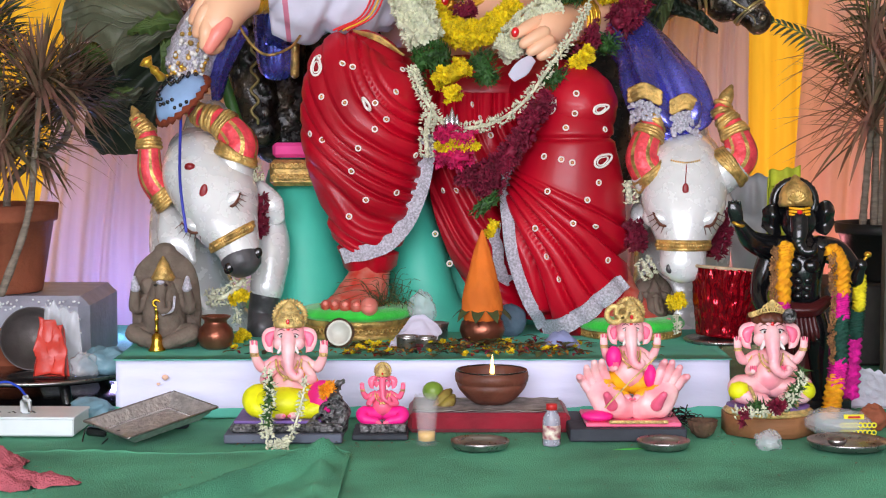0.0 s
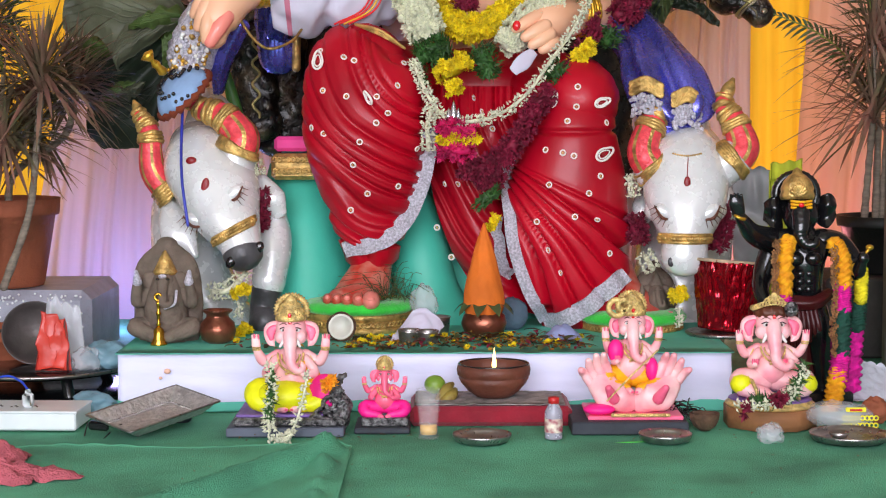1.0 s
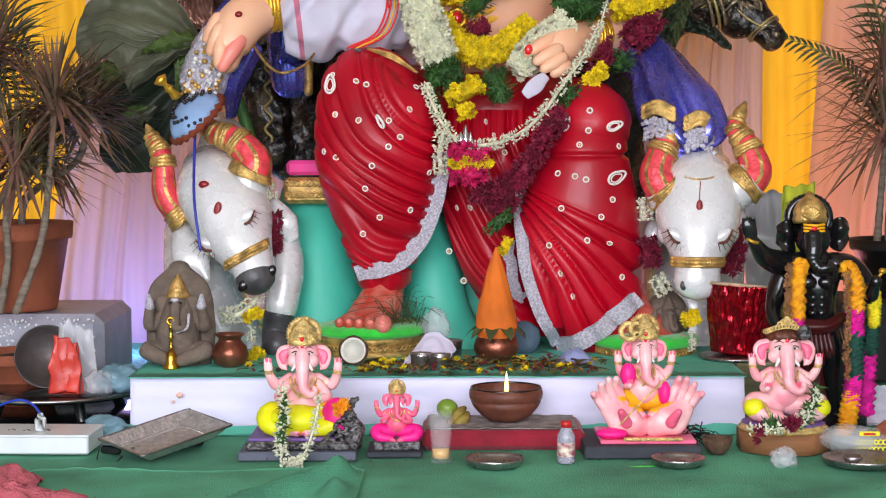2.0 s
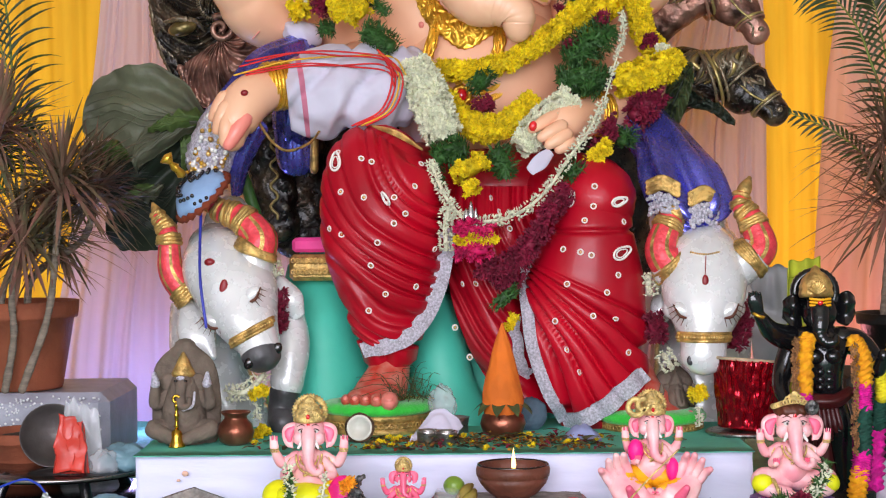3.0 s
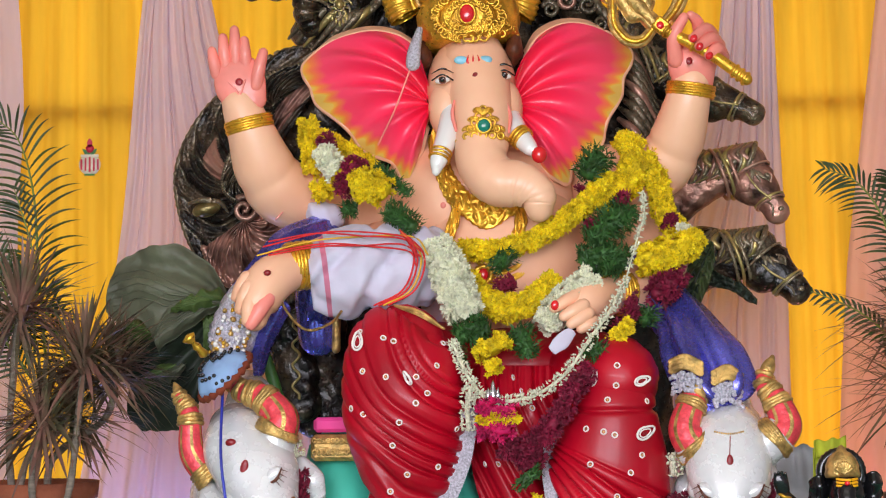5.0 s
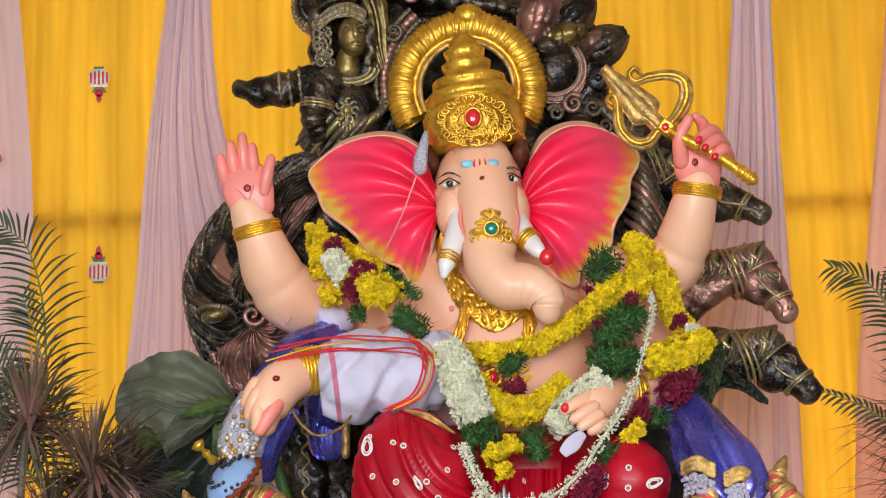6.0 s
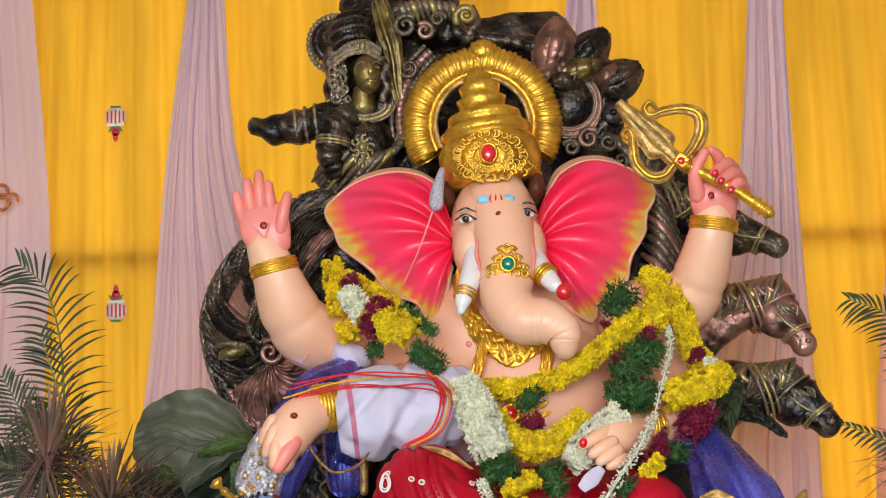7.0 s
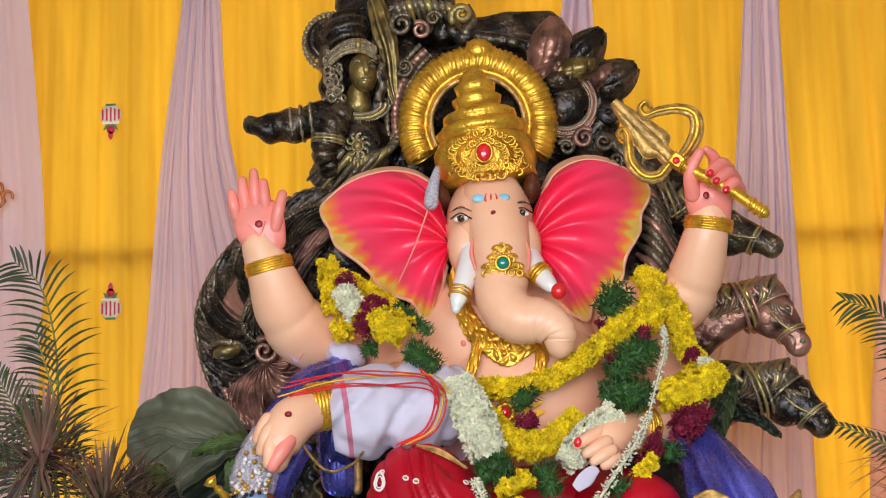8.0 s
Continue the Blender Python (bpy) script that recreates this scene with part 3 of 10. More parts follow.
# feet
tube(S, [(-0.199, 5.100, 0.438), (-0.210, 5.080, 0.347), (-0.237, 5.000, 0.272), (-0.268, 4.930, 0.250)], [0.0559, 0.0559, (0.0757, 0.05), (0.0757, 0.028)], 24, 7, rings=20)
for i, (px, r) in enumerate(((0.0, 1.25), (1.0, 1.0), (1.9, 0.92), (2.75, 0.85), (3.5, 0.75))):
    a = (-0.209, 4.865, 0.257)
    c = (a[0] - px * 0.036, a[1] + 0.012 * px, a[2] - 0.004)
    ball(S, c, (0.0205 * r, 0.036 * r, 0.022 * r), 6 if i == 0 else 7, seg=14, rings=9)
    ball(S, (c[0], c[1] - 0.03 * r, c[2] + 0.008), (0.010 * r, 0.008, 0.007), 6, seg=8, rings=6)
tube(S, [(0.503, 5.080, 0.324), (0.523, 5.040, 0.261), (0.558, 4.980, 0.209), (0.585, 4.940, 0.197)], [0.0559, 0.0592, (0.0691, 0.045), (0.0592, 0.026)], 20, 7, rings=18)
for i in range(5):
    a = (0.548, 4.900, 0.198)
    ball(S, (a[0] + i * 0.026, a[1] + 0.008 * i, a[2]), (0.015, 0.026, 0.015), 6, seg=10, rings=7)

# trunk of the body and the arms
BODY = Shape()
ball(BODY, (0.055, 5.520, 1.195), (0.2895, 0.25, 0.2986), 0, seg=36, rings=24)
ball(BODY, (-0.031, 5.550, 1.407), (0.3167, 0.21, 0.2443), 0, seg=32, rings=20)
S.add(BODY.v, BODY.f, BODY.m)
body_tree = BVHTree.FromPolygons(BODY.v, BODY.f)
ball(S, (0.059, 5.300, 1.101), (0.012, 0.01, 0.018), 6, seg=8, rings=6)
for p in ((-0.133, 5.360, 1.372), (0.196, 5.360, 1.292)):
    ball(S, p, (0.012, 0.01, 0.012), 6, seg=10, rings=6)
crease = lambda p, s, q: -0.006 * math.exp(-((s - 0.5) / 0.03) ** 2)
tube(S, [(-0.760, 5.280, 1.683), (-0.728, 5.300, 1.596), (-0.684, 5.360, 1.477), (-0.608, 5.440, 1.412), (-0.437, 5.580, 1.441)],
     [0.0593, 0.0767, 0.1011, 0.1066, 0.1122], 28, 0, ref=(0, 1, 0), rings=48, disp=crease)
tube(S, [(0.644, 5.300, 1.750), (0.628, 5.320, 1.665), (0.593, 5.380, 1.550), (0.529, 5.450, 1.480), (0.357, 5.580, 1.474)],
     [0.0610, 0.0732, 0.0907, 0.0995, 0.1122], 28, 0, ref=(0, 1, 0), rings=48, disp=crease)
tube(S, [(-0.380, 5.550, 1.417), (-0.302, 5.400, 1.220), (-0.446, 5.200, 1.192), (-0.572, 5.100, 1.163)], [0.1086, 0.1255, 0.0890, 0.0604], 24, 0, ref=(0, 0, 1), rings=40)
tube(S, [(0.409, 5.580, 1.398), (0.547, 5.480, 1.221), (0.503, 5.340, 1.115), (0.369, 5.200, 1.068)], [0.1050, 0.0924, 0.0802, 0.0565], 24, 0, ref=(0, 1, 0), rings=40)


def fingers(base, tips, r, mi=6, nails=None):
    for b, t in zip(base, tips):
        m = [(x + y) / 2 for x, y in zip(b, t)]
        m[1] -= 0.006
        tube(S, [b, m, t], [r, r * 0.95, r * 0.72], 12, mi, ref=(0, 1, 0), rings=12)
        if nails:
            ball(S, (t[0], t[1] - r * 0.6, t[2] + r * 0.3), (r * 0.55, r * 0.4, r * 0.7), nails, seg=8, rings=6)


# raised palm
tube(S, [(-0.737, 5.270, 1.681), (-0.757, 5.260, 1.743), (-0.774, 5.260, 1.802)], [(0.0628, 0.03), (0.0802, 0.028), (0.0697, 0.022)], 20, 6, rings=16)
fingers([(-0.831, 5.260, 1.781), (-0.801, 5.260, 1.803), (-0.769, 5.260, 1.809), (-0.739, 5.260, 1.798)],
        [(-0.845, 5.250, 1.851), (-0.811, 5.250, 1.892), (-0.775, 5.250, 1.916), (-0.744, 5.250, 1.882)], 0.0201)
fingers([(-0.709, 5.250, 1.739)], [(-0.684, 5.240, 1.842)], 0.0209)
ball(S, (-0.757, 5.228, 1.749), (0.012, 0.004, 0.012), 14, seg=12, rings=6)
# hand that holds the trident
tube(S, [(0.656, 5.300, 1.724), (0.645, 5.270, 1.790), (0.659, 5.270, 1.851)], [(0.0558, 0.035), (0.0767, 0.035), (0.0628, 0.03)], 24, 6, rings=18)
for k, f in enumerate((((0.708, 5.260, 1.879), (0.677, 5.200, 1.885), (0.636, 5.165, 1.851)), ((0.727, 5.260, 1.846), (0.694, 5.190, 1.854), (0.653, 5.160, 1.825)),
                       ((0.739, 5.260, 1.810), (0.712, 5.190, 1.822), (0.682, 5.165, 1.797)))):
    tube(S, f, [0.0205, 0.0205, 0.0154], 14, 6, ref=(0, 1, 0), rings=18)
    ball(S, (f[2][0], f[2][1] - 0.012, f[2][2] - 0.003), (0.011, 0.009, 0.013), 8, rot(0, 35, 0), 10, 8)
tube(S, [(0.591, 5.250, 1.801), (0.583, 5.210, 1.866), (0.613, 5.200, 1.923)], [0.0257, 0.0205, 0.0154], 14, 6, ref=(0, 1, 0), rings=18)
tube(S, [(0.672, 5.280, 1.876), (0.660, 5.250, 1.918), (0.636, 5.220, 1.934)], [0.0205, 0.0188, 0.0137], 14, 6, ref=(0, 1, 0), rings=16)
ball(S, (0.627, 5.205, 1.789), (0.010, 0.004, 0.012), 14, seg=12, rings=6)
# lower hand hanging over the knee
tube(S, [(-0.572, 5.100, 1.163), (-0.633, 5.040, 1.119), (-0.661, 5.000, 1.052), (-0.664, 4.990, 1.010)], [(0.0604, 0.0604), (0.0757, 0.0724), (0.0691, 0.0625), (0.0428, 0.0395)], 22, 0,
     ref=(1, 0, 1), rings=26)
fingers([(-0.697, 5.000, 1.126), (-0.686, 4.970, 1.096), (-0.676, 4.960, 1.066)], [(-0.724, 5.000, 1.073), (-0.707, 4.970, 1.035), (-0.681, 4.950, 0.998)], 0.0230, 0)
fingers([(-0.630, 4.965, 1.062)], [(-0.668, 4.945, 0.990)], 0.026, 6)
ball(S, (-0.632, 4.955, 1.138), (0.011, 0.006, 0.009), 14, seg=10, rings=6)
# lower hand on the other knee
tube(S, [(0.378, 5.200, 1.067), (0.306, 5.130, 1.057), (0.265, 5.100, 1.032)], [0.0565, (0.0671, 0.0671), (0.0537, 0.0570)], 22, 0, ref=(0, 0, 1), rings=20)
fingers([(0.278, 5.080, 1.072)], [(0.209, 5.040, 1.031)], 0.0218, 0, 8)
fingers([(0.292, 5.050, 1.037), (0.307, 5.050, 1.012), (0.323, 5.060, 0.988)], [(0.237, 5.030, 1.005), (0.259, 5.030, 0.983), (0.289, 5.040, 0.970)], 0.0218, 0)

# head, trunk, ears
ball(S, (-0.041, 5.420, 1.757), (0.1421, 0.15, 0.1688), 0, seg=36, rings=24)
ball(S, (-0.118, 5.360, 1.676), (0.0604, 0.07, 0.0924), 0, seg=20, rings=14)
ball(S, (0.067, 5.360, 1.671), (0.0533, 0.07, 0.0924), 0, seg=20, rings=14)
tube(S, [(-0.032, 5.380, 1.823), (-0.013, 5.320, 1.703), (-0.006, 5.270, 1.587), (-0.012, 5.220, 1.493), (0.033, 5.180, 1.425), (0.109, 5.160, 1.409), (0.155, 5.150, 1.375), (0.160, 5.150, 1.338)],
     [0.1081, 0.0976, 0.0872, 0.0787, 0.0770, 0.0684, 0.0582, 0.0445], 32, 0, ref=(0, 1, 0), rings=90,
     disp=lambda p, s, q: 0.003 * groove(s + 0.01 * nz(p, 9), 110, 6) * sm(0.45, 0.6, s))
for a, b in (((0.113, 5.130, 1.460), (0.188, 5.130, 1.355)),):
    tube(S, [a, [(q + w) / 2 + (0.012 if i == 0 else 0) for i, (q, w) in enumerate(zip(a, b))], b], 0.004, 6, 6, rings=14)


def ear(root, rim, ridges, top):
    """A broad ear: ridges bend from its root to a scalloped rim; the rim's upper edge shows the plain back."""
    n, nv = 120, 34
    rimc = spline(rim, n + 1)
    r = np.array(root)
    sgn = 1 if rim[3][0] > root[0] else -1
    V, U = [], []
    for i in range(n + 1):
        u = i / n
        low = sm(0.3, 0.5, u)
        wave = math.cos(u * ridges * 6.283)
        e = r + (rimc[i] - r) * (1 + 0.035 * low * wave)
        d = e - r
        perp = np.array((-d[2], 0, d[0])) * sgn
        for j in range(nv + 1):
            v = j / nv
            p = r + d * (0.06 + 0.94 * v) + perp * 0.16 * math.sin(math.pi * v ** 0.8) * (1 - u) * sm(0.0, 0.2, u)
            soft = 0.5 + 0.5 * wave
            p[1] += -0.055 * math.sin(math.pi * v * 0.9) - 0.046 * soft ** 1.3 * math.sin(math.pi * min(1, v * 0.85 + 0.1)) + 0.012 * low * v ** 4 * math.cos(u * ridges * 12.566)
            V.append(p)
            U.append((u, v * (0.66 + 0.34 * sm(0.18, 0.42, u)) + low * 0.07 * wave * v + 0.05 * low * math.sin(u * 160) * v * v))
    W = nv + 1
    F = [(i * W + j, (i + 1) * W + j, (i + 1) * W + j + 1, i * W + j + 1) for i in range(n) for j in range(nv)]
    S.add(V, F, 5, True, U)
    back = [p + np.array((0, 0.02 + 0.03 * (1 - ((k % W) / nv)), 0)) for k, p in enumerate(V)]
    S.add(back, [f[::-1] for f in F], 0)
    edge = [V[i * W + nv] for i in range(n + 1)]
    tube(S, [tuple(edge[i] + np.array((0, 0.014, 0))) for i in range(0, n + 1, 4)], 0.0095, 8, 0, rings=n)
    # the plain back that shows over the upper edge
    a, b = spline([tuple(edge[i]) for i in range(0, int(n * 0.5), 6)], 30), spline(top, 30)
    sheet(S, 29, 6, lambda u, v: a[round(u * 29)] * (1 - v) + b[round(u * 29)] * v + np.array((0, 0.012 + 0.02 * v * v, 0)), 0)


ear((-0.160, 5.430, 1.707), [(-0.218, 5.440, 1.888), (-0.279, 5.470, 1.934), (-0.365, 5.500, 1.954), (-0.473, 5.520, 1.936), (-0.547, 5.540, 1.895), (-0.595, 5.550, 1.834), (-0.556, 5.540, 1.759), (-0.500, 5.520, 1.688), (-0.422, 5.500, 1.605),
     (-0.355, 5.470, 1.550), (-0.293, 5.450, 1.509), (-0.246, 5.430, 1.465), (-0.208, 5.420, 1.539), (-0.184, 5.420, 1.629)], 6.0,
    [(-0.215, 5.460, 1.918), (-0.292, 5.490, 1.969), (-0.383, 5.520, 1.986), (-0.488, 5.540, 1.963), (-0.556, 5.560, 1.918)])
ear((0.078, 5.430, 1.700), [(0.133, 5.440, 1.853), (0.180, 5.470, 1.926), (0.254, 5.500, 1.967), (0.336, 5.520, 1.969), (0.417, 5.540, 1.936), (0.483, 5.550, 1.866), (0.443, 5.540, 1.779), (0.418, 5.520, 1.700), (0.384, 5.500, 1.605),
     (0.328, 5.470, 1.538), (0.276, 5.450, 1.483), (0.247, 5.430, 1.450), (0.189, 5.420, 1.482), (0.125, 5.420, 1.598)], 6.0,
    [(0.127, 5.460, 1.885), (0.169, 5.490, 1.957), (0.248, 5.520, 2.000), (0.338, 5.540, 2.000), (0.423, 5.560, 1.955)])
# eyes, brows, painted marks
for cx, sgn in ((817, -1), (925, 1)):
    e = {817: (-0.130, 5.272, 1.752), 925: (0.061, 5.290, 1.767)}[cx]
    ball(S, e, (0.024, 0.013, 0.0105), 9, rot(0, 8 * sgn, 0), 16, 10)
    ball(S, (e[0], e[1] - 0.006, e[2]), (0.0135, 0.010, 0.0115), 11, None, 14, 8)
    ball(S, (e[0], e[1] - 0.013, e[2]), (0.0085, 0.006, 0.009), 10, None, 10, 6)
    ball(S, (e[0] + 0.003, e[1] - 0.019, e[2] + 0.003), (0.002, 0.002, 0.002), 9, None, 6, 5)
    tube(S, [(e[0] - 0.032, e[1] + 0.002, e[2] + 0.001), (e[0], e[1] - 0.012, e[2] + 0.016), (e[0] + 0.032, e[1] + 0.002, e[2] + 0.001)], 0.0028, 6, 10, rings=14)
    tube(S, [(e[0] - 0.034, e[1] + 0.004, e[2] + 0.022), (e[0], e[1] - 0.004, e[2] + 0.036), (e[0] + 0.034, e[1] + 0.002, e[2] + 0.024)], [0.001, 0.0034, 0.001], 6, 10, rings=14)
    k = {817: ((-0.089, 5.230, 1.587), (-0.100, 5.250, 1.640), (-0.094, 5.260, 1.686)), 925: ((0.074, 5.230, 1.582), (0.079, 5.250, 1.635), (0.067, 5.260, 1.681))}[cx]
    tube(S, k, [0.004, 0.006, 0.003], 8, 6, rings=12)
f0 = (-0.034, 5.262, 1.808)
for dx in (-0.018, 0.0, 0.018):
    tube(S, [(f0[0] + dx * 0.4, f0[1], f0[2] - 0.014), (f0[0] + dx, f0[1] - 0.001, f0[2]), (f0[0] + dx * 0.8, f0[1], f0[2] + 0.02)], [0.003, 0.004, 0.001], 6, 8, rings=12)
for dx in (-0.038, 0.038):
    ball(S, (f0[0] + dx, f0[1] + 0.004, f0[2] + 0.006), (0.022, 0.005, 0.013), 13, None, 12, 6)
ball(S, (-0.027, 5.243, 1.759), (0.011, 0.006, 0.012), 14, None, 12, 6)
tube(S, [(-0.021, 5.240, 1.734), (-0.013, 5.225, 1.687), (-0.007, 5.200, 1.638)], [0.0012, 0.0016, 0.001], 6, 14, rings=10)
# tusks with gold bands
tube(S, [(-0.096, 5.330, 1.671), (-0.118, 5.260, 1.572), (-0.143, 5.220, 1.496), (-0.151, 5.210, 1.460)], [0.0384, 0.0349, 0.0274, 0.0137], 16, 9, rings=24)
tube(S, [(0.075, 5.330, 1.639), (0.107, 5.260, 1.574), (0.135, 5.220, 1.532), (0.148, 5.210, 1.518)], [0.0384, 0.0331, 0.0257, 0.0188], 16, 9, rings=24)
ball(S, (0.164, 5.190, 1.504), (0.024, 0.022, 0.026), 8, None, 14, 10)
for c, d, r in (((-0.138, 5.230, 1.512), (-0.25, -0.3, -0.8), 0.0308), ((0.110, 5.250, 1.567), (0.6, -0.4, -0.6), 0.0342)):
    for o in (-0.012, 0.0, 0.012):
        dd = Vector(d).normalized()
        torus(S, Vector(c) + dd * o, r, 0.005, 4, aim(dd), 20, 6)
# hair beside the brow
for a in ((-0.193, 5.420, 1.854), (0.096, 5.420, 1.873)):
    ball(S, a, (0.03, 0.08, 0.05), 11, None, 14, 8, disp=lambda d: 0.08 * math.sin(d.z * 30))

# crown: turned tiers, front plate, and the arch behind it
cb, ct = Vector((-0.038, 5.420, 1.886)), Vector((-0.087, 5.440, 2.302))
axis = (ct - cb)
Hc = axis.length
R = aim(axis)
bead = lambda q, s: 0.025 * math.sin(q * 36) * (1 if 0.1 < s < 0.95 else 0) + 0.012 * math.sin(q * 14 + s * 30)
lathe(S, cb, [(0.1421, 0.0), (0.1563, 0.012), (0.1528, 0.03), (0.1635, 0.06), (0.1635, 0.12), (0.1492, 0.145), (0.1244, 0.15), (0.1457, 0.16), (0.1492, 0.18),
              (0.1279, 0.2), (0.1030, 0.205), (0.1208, 0.215), (0.1173, 0.235), (0.0853, 0.25), (0.0711, 0.262), (0.0782, 0.275), (0.0817, 0.29), (0.0604, 0.302),
              (0.0640, 0.32), (0.0675, 0.335), (0.0462, 0.35), (0.0497, 0.365), (0.0249, 0.39), (0.002, 0.40)], 72, 4, R, bead)
fc = (-0.048, 5.250, 1.943)
ball(S, (-0.051, 5.228, 1.952), (0.0222, 0.012, 0.0291), 8, None, 16, 10)
torus(S, (-0.051, 5.235, 1.954), 0.03, 0.006, 4, rot(90), 20, 6, sx=0.85)
rnd = random.Random(5)
for i in range(46):
    q = i / 46 * 6.283
    for r0, rr in ((0.052, 0.013), (0.085, 0.014)):
        torus(S, (fc[0] + r0 * 1.25 * math.cos(q), fc[1] + 0.5 * (r0 * math.cos(q)) ** 2 / 0.15 + 0.006, fc[2] + 0.008 + r0 * 0.85 * math.sin(q)), rr * rnd.uniform(0.5, 1), 0.004, 4,
              rot(90, rnd.uniform(-20, 20), 0), 10, 5, arc=0.7, start=rnd.random())
for i in range(40):
    u = (i + 0.5) / 40 * 2 - 1
    torus(S, (cb[0] + u * 0.14, cb[1] - 0.165 * math.sqrt(max(0.02, 1 - u * u)), cb[2] + 0.015 + 0.035 * rnd.random()), 0.011, 0.004, 4, rot(90), 10, 5, arc=0.8, start=rnd.random())
hc = Vector((-0.072, 5.560, 2.118))
torus(S, hc, 0.2155, 0.0548, 4, rot(90), 260, 16, arc=0.66, start=-0.08, sx=0.98,
      wave=lambda q, p: 0.075 * math.sin(q * 84 + 4.2 * math.sin(p) + 2.0 * math.cos(p)) * max(0, math.cos(p) * 0.5 + 0.6) + 0.03 * math.sin(q * 29 + 1.3 * math.sin(p)))
torus(S, hc + Vector((0, -0.03, 0)), 0.1753, 0.0128, 4, rot(90), 90, 8, arc=0.66, start=-0.08, sx=0.98)
torus(S, hc + Vector((0, -0.035, 0)), 0.1570, 0.0091, 15, rot(90), 90, 8, arc=0.66, start=-0.08, sx=0.98)
ball(S, (-0.063, 5.530, 2.365), (0.05, 0.035, 0.04), 4, None, 20, 12, disp=lambda d: 0.06 * math.sin(d.x * 16))


# jewellery
def bangle(c, d, r, mi=4, n=5, w=0.009):
    dd = Vector(d).normalized()
    for i in range(n):
        torus(S, Vector(c) + dd * (i - (n - 1) / 2) * w, r * (1.0 + 0.03 * (i % 2)), w * 0.62, mi, aim(dd), 40, 7, wave=lambda q, p: 0.18 * math.sin(q * 22 + i))


bangle((-0.735, 5.290, 1.625), (0.25, 0.1, -1), 0.0715, w=0.008)
bangle((0.642, 5.310, 1.716), (-0.15, 0.1, -1), 0.0715, w=0.008)
bangle((-0.560, 5.110, 1.168), (1, 0.5, 0.15), 0.0671, n=7, w=0.011)
bangle((0.407, 5.240, 1.082), (-1, -0.9, -0.1), 0.0633, n=5, w=0.011)
tr = (-0.005, 5.172, 1.597)
for i in range(26):
    q = (i / 25 - 0.5) * 2.4
    for lvl in range(3):
        k = 1 - lvl * 0.28
        torus(S, (tr[0] + 0.062 * k * math.sin(q), tr[1] + 0.05 * (1 - math.cos(q)) + 0.004 * lvl, tr[2] - 0.02 + 0.028 * lvl + 0.012 * abs(math.sin(q * 2))), 0.007, 0.003, 4, rot(90), 8, 5)
ball(S, (-0.003, 5.155, 1.591), (0.02, 0.012, 0.02), 12, None, 14, 10)
torus(S, (-0.003, 5.160, 1.592), 0.022, 0.005, 4, rot(90), 20, 6)
tube(S, [(-0.001, 5.190, 1.558), (0.010, 5.170, 1.511), (0.017, 5.160, 1.475)], 0.002, 5, 4, rings=12)
for k in range(5):
    for j in range(5 - k):
        q = (j - (4 - k) / 2) * 0.26
        torus(S, (tr[0] + 0.105 * math.sin(q), 5.168 + 0.10 * (1 - math.cos(q)) + 0.006 * k, tr[2] - 0.034 + 0.021 * k), 0.0095, 0.0042, 4, rot(90, 0, 20 * q), 14, 6)
for sx in (-1, 1):
    tube(S, [(tr[0] + sx * 0.05, 5.185, tr[2] - 0.03), (tr[0] + sx * 0.078, 5.225, tr[2] - 0.042), (tr[0] + sx * 0.088, 5.28, tr[2] - 0.036)], 0.006, 8, 4, rings=18, disp=lambda p, s, q: 0.0018 * math.sin(s * 70))
# breast ornament: a gold relief collar on the chest, its straps and drop
def relief_band(top, low, n, mi=4, depth=0.012):
    a, b = spline(top, n + 1), spline(low, n + 1)

    def at(u, v):
        p = a[round(u * n)] * (1 - v) + b[round(u * n)] * v
        q = front_of(body_tree, p, 0.0)[0]
        k = abs(math.sin(u * n * 0.30 + 1.2 * math.sin(v * 6.283))) * abs(math.sin(v * 9.42 + 1.1 * math.sin(u * n * 0.30)))
        return (q.x, min(q.y, p[1]) - 0.006 - depth * (0.3 + 0.7 * k) * math.sin(math.pi * min(1, max(0, 0.08 + 0.84 * v))), q.z)

    sheet(S, n, 30, at, mi)
    for e in (a, b):
        tube(S, [front_of(body_tree, tuple(p), 0.008)[0] for p in e[::3]], 0.005, 7, mi, rings=n, disp=lambda p, s, q: 0.0016 * math.sin(s * 150))


relief_band([(-0.127, 5.360, 1.528), (-0.093, 5.330, 1.452), (-0.045, 5.300, 1.398), (0.007, 5.280, 1.376), (0.068, 5.280, 1.385), (0.122, 5.310, 1.425), (0.160, 5.340, 1.472)],
            [(-0.164, 5.360, 1.503), (-0.126, 5.320, 1.399), (-0.073, 5.290, 1.338), (-0.001, 5.280, 1.289), (0.075, 5.280, 1.327), (0.138, 5.310, 1.369), (0.185, 5.340, 1.436)], 170)
relief_band([(-0.098, 5.300, 1.378), (-0.114, 5.280, 1.306), (-0.133, 5.280, 1.258)], [(-0.070, 5.300, 1.370), (-0.086, 5.280, 1.305), (-0.101, 5.280, 1.257)], 20)
relief_band([(0.083, 5.300, 1.366), (0.092, 5.280, 1.311), (0.083, 5.280, 1.266)], [(0.112, 5.300, 1.372), (0.121, 5.280, 1.313), (0.111, 5.280, 1.265)], 20)
relief_band([(-0.141, 5.360, 1.673), (-0.173, 5.380, 1.587), (-0.167, 5.360, 1.503)], [(-0.120, 5.360, 1.672), (-0.148, 5.380, 1.586), (-0.142, 5.360, 1.502)], 20)
dc = front_of(body_tree, (-0.005, 5.280, 1.380), 0.016)[0]
ball(S, dc, (0.018, 0.012, 0.014), 16, None, 14, 8)
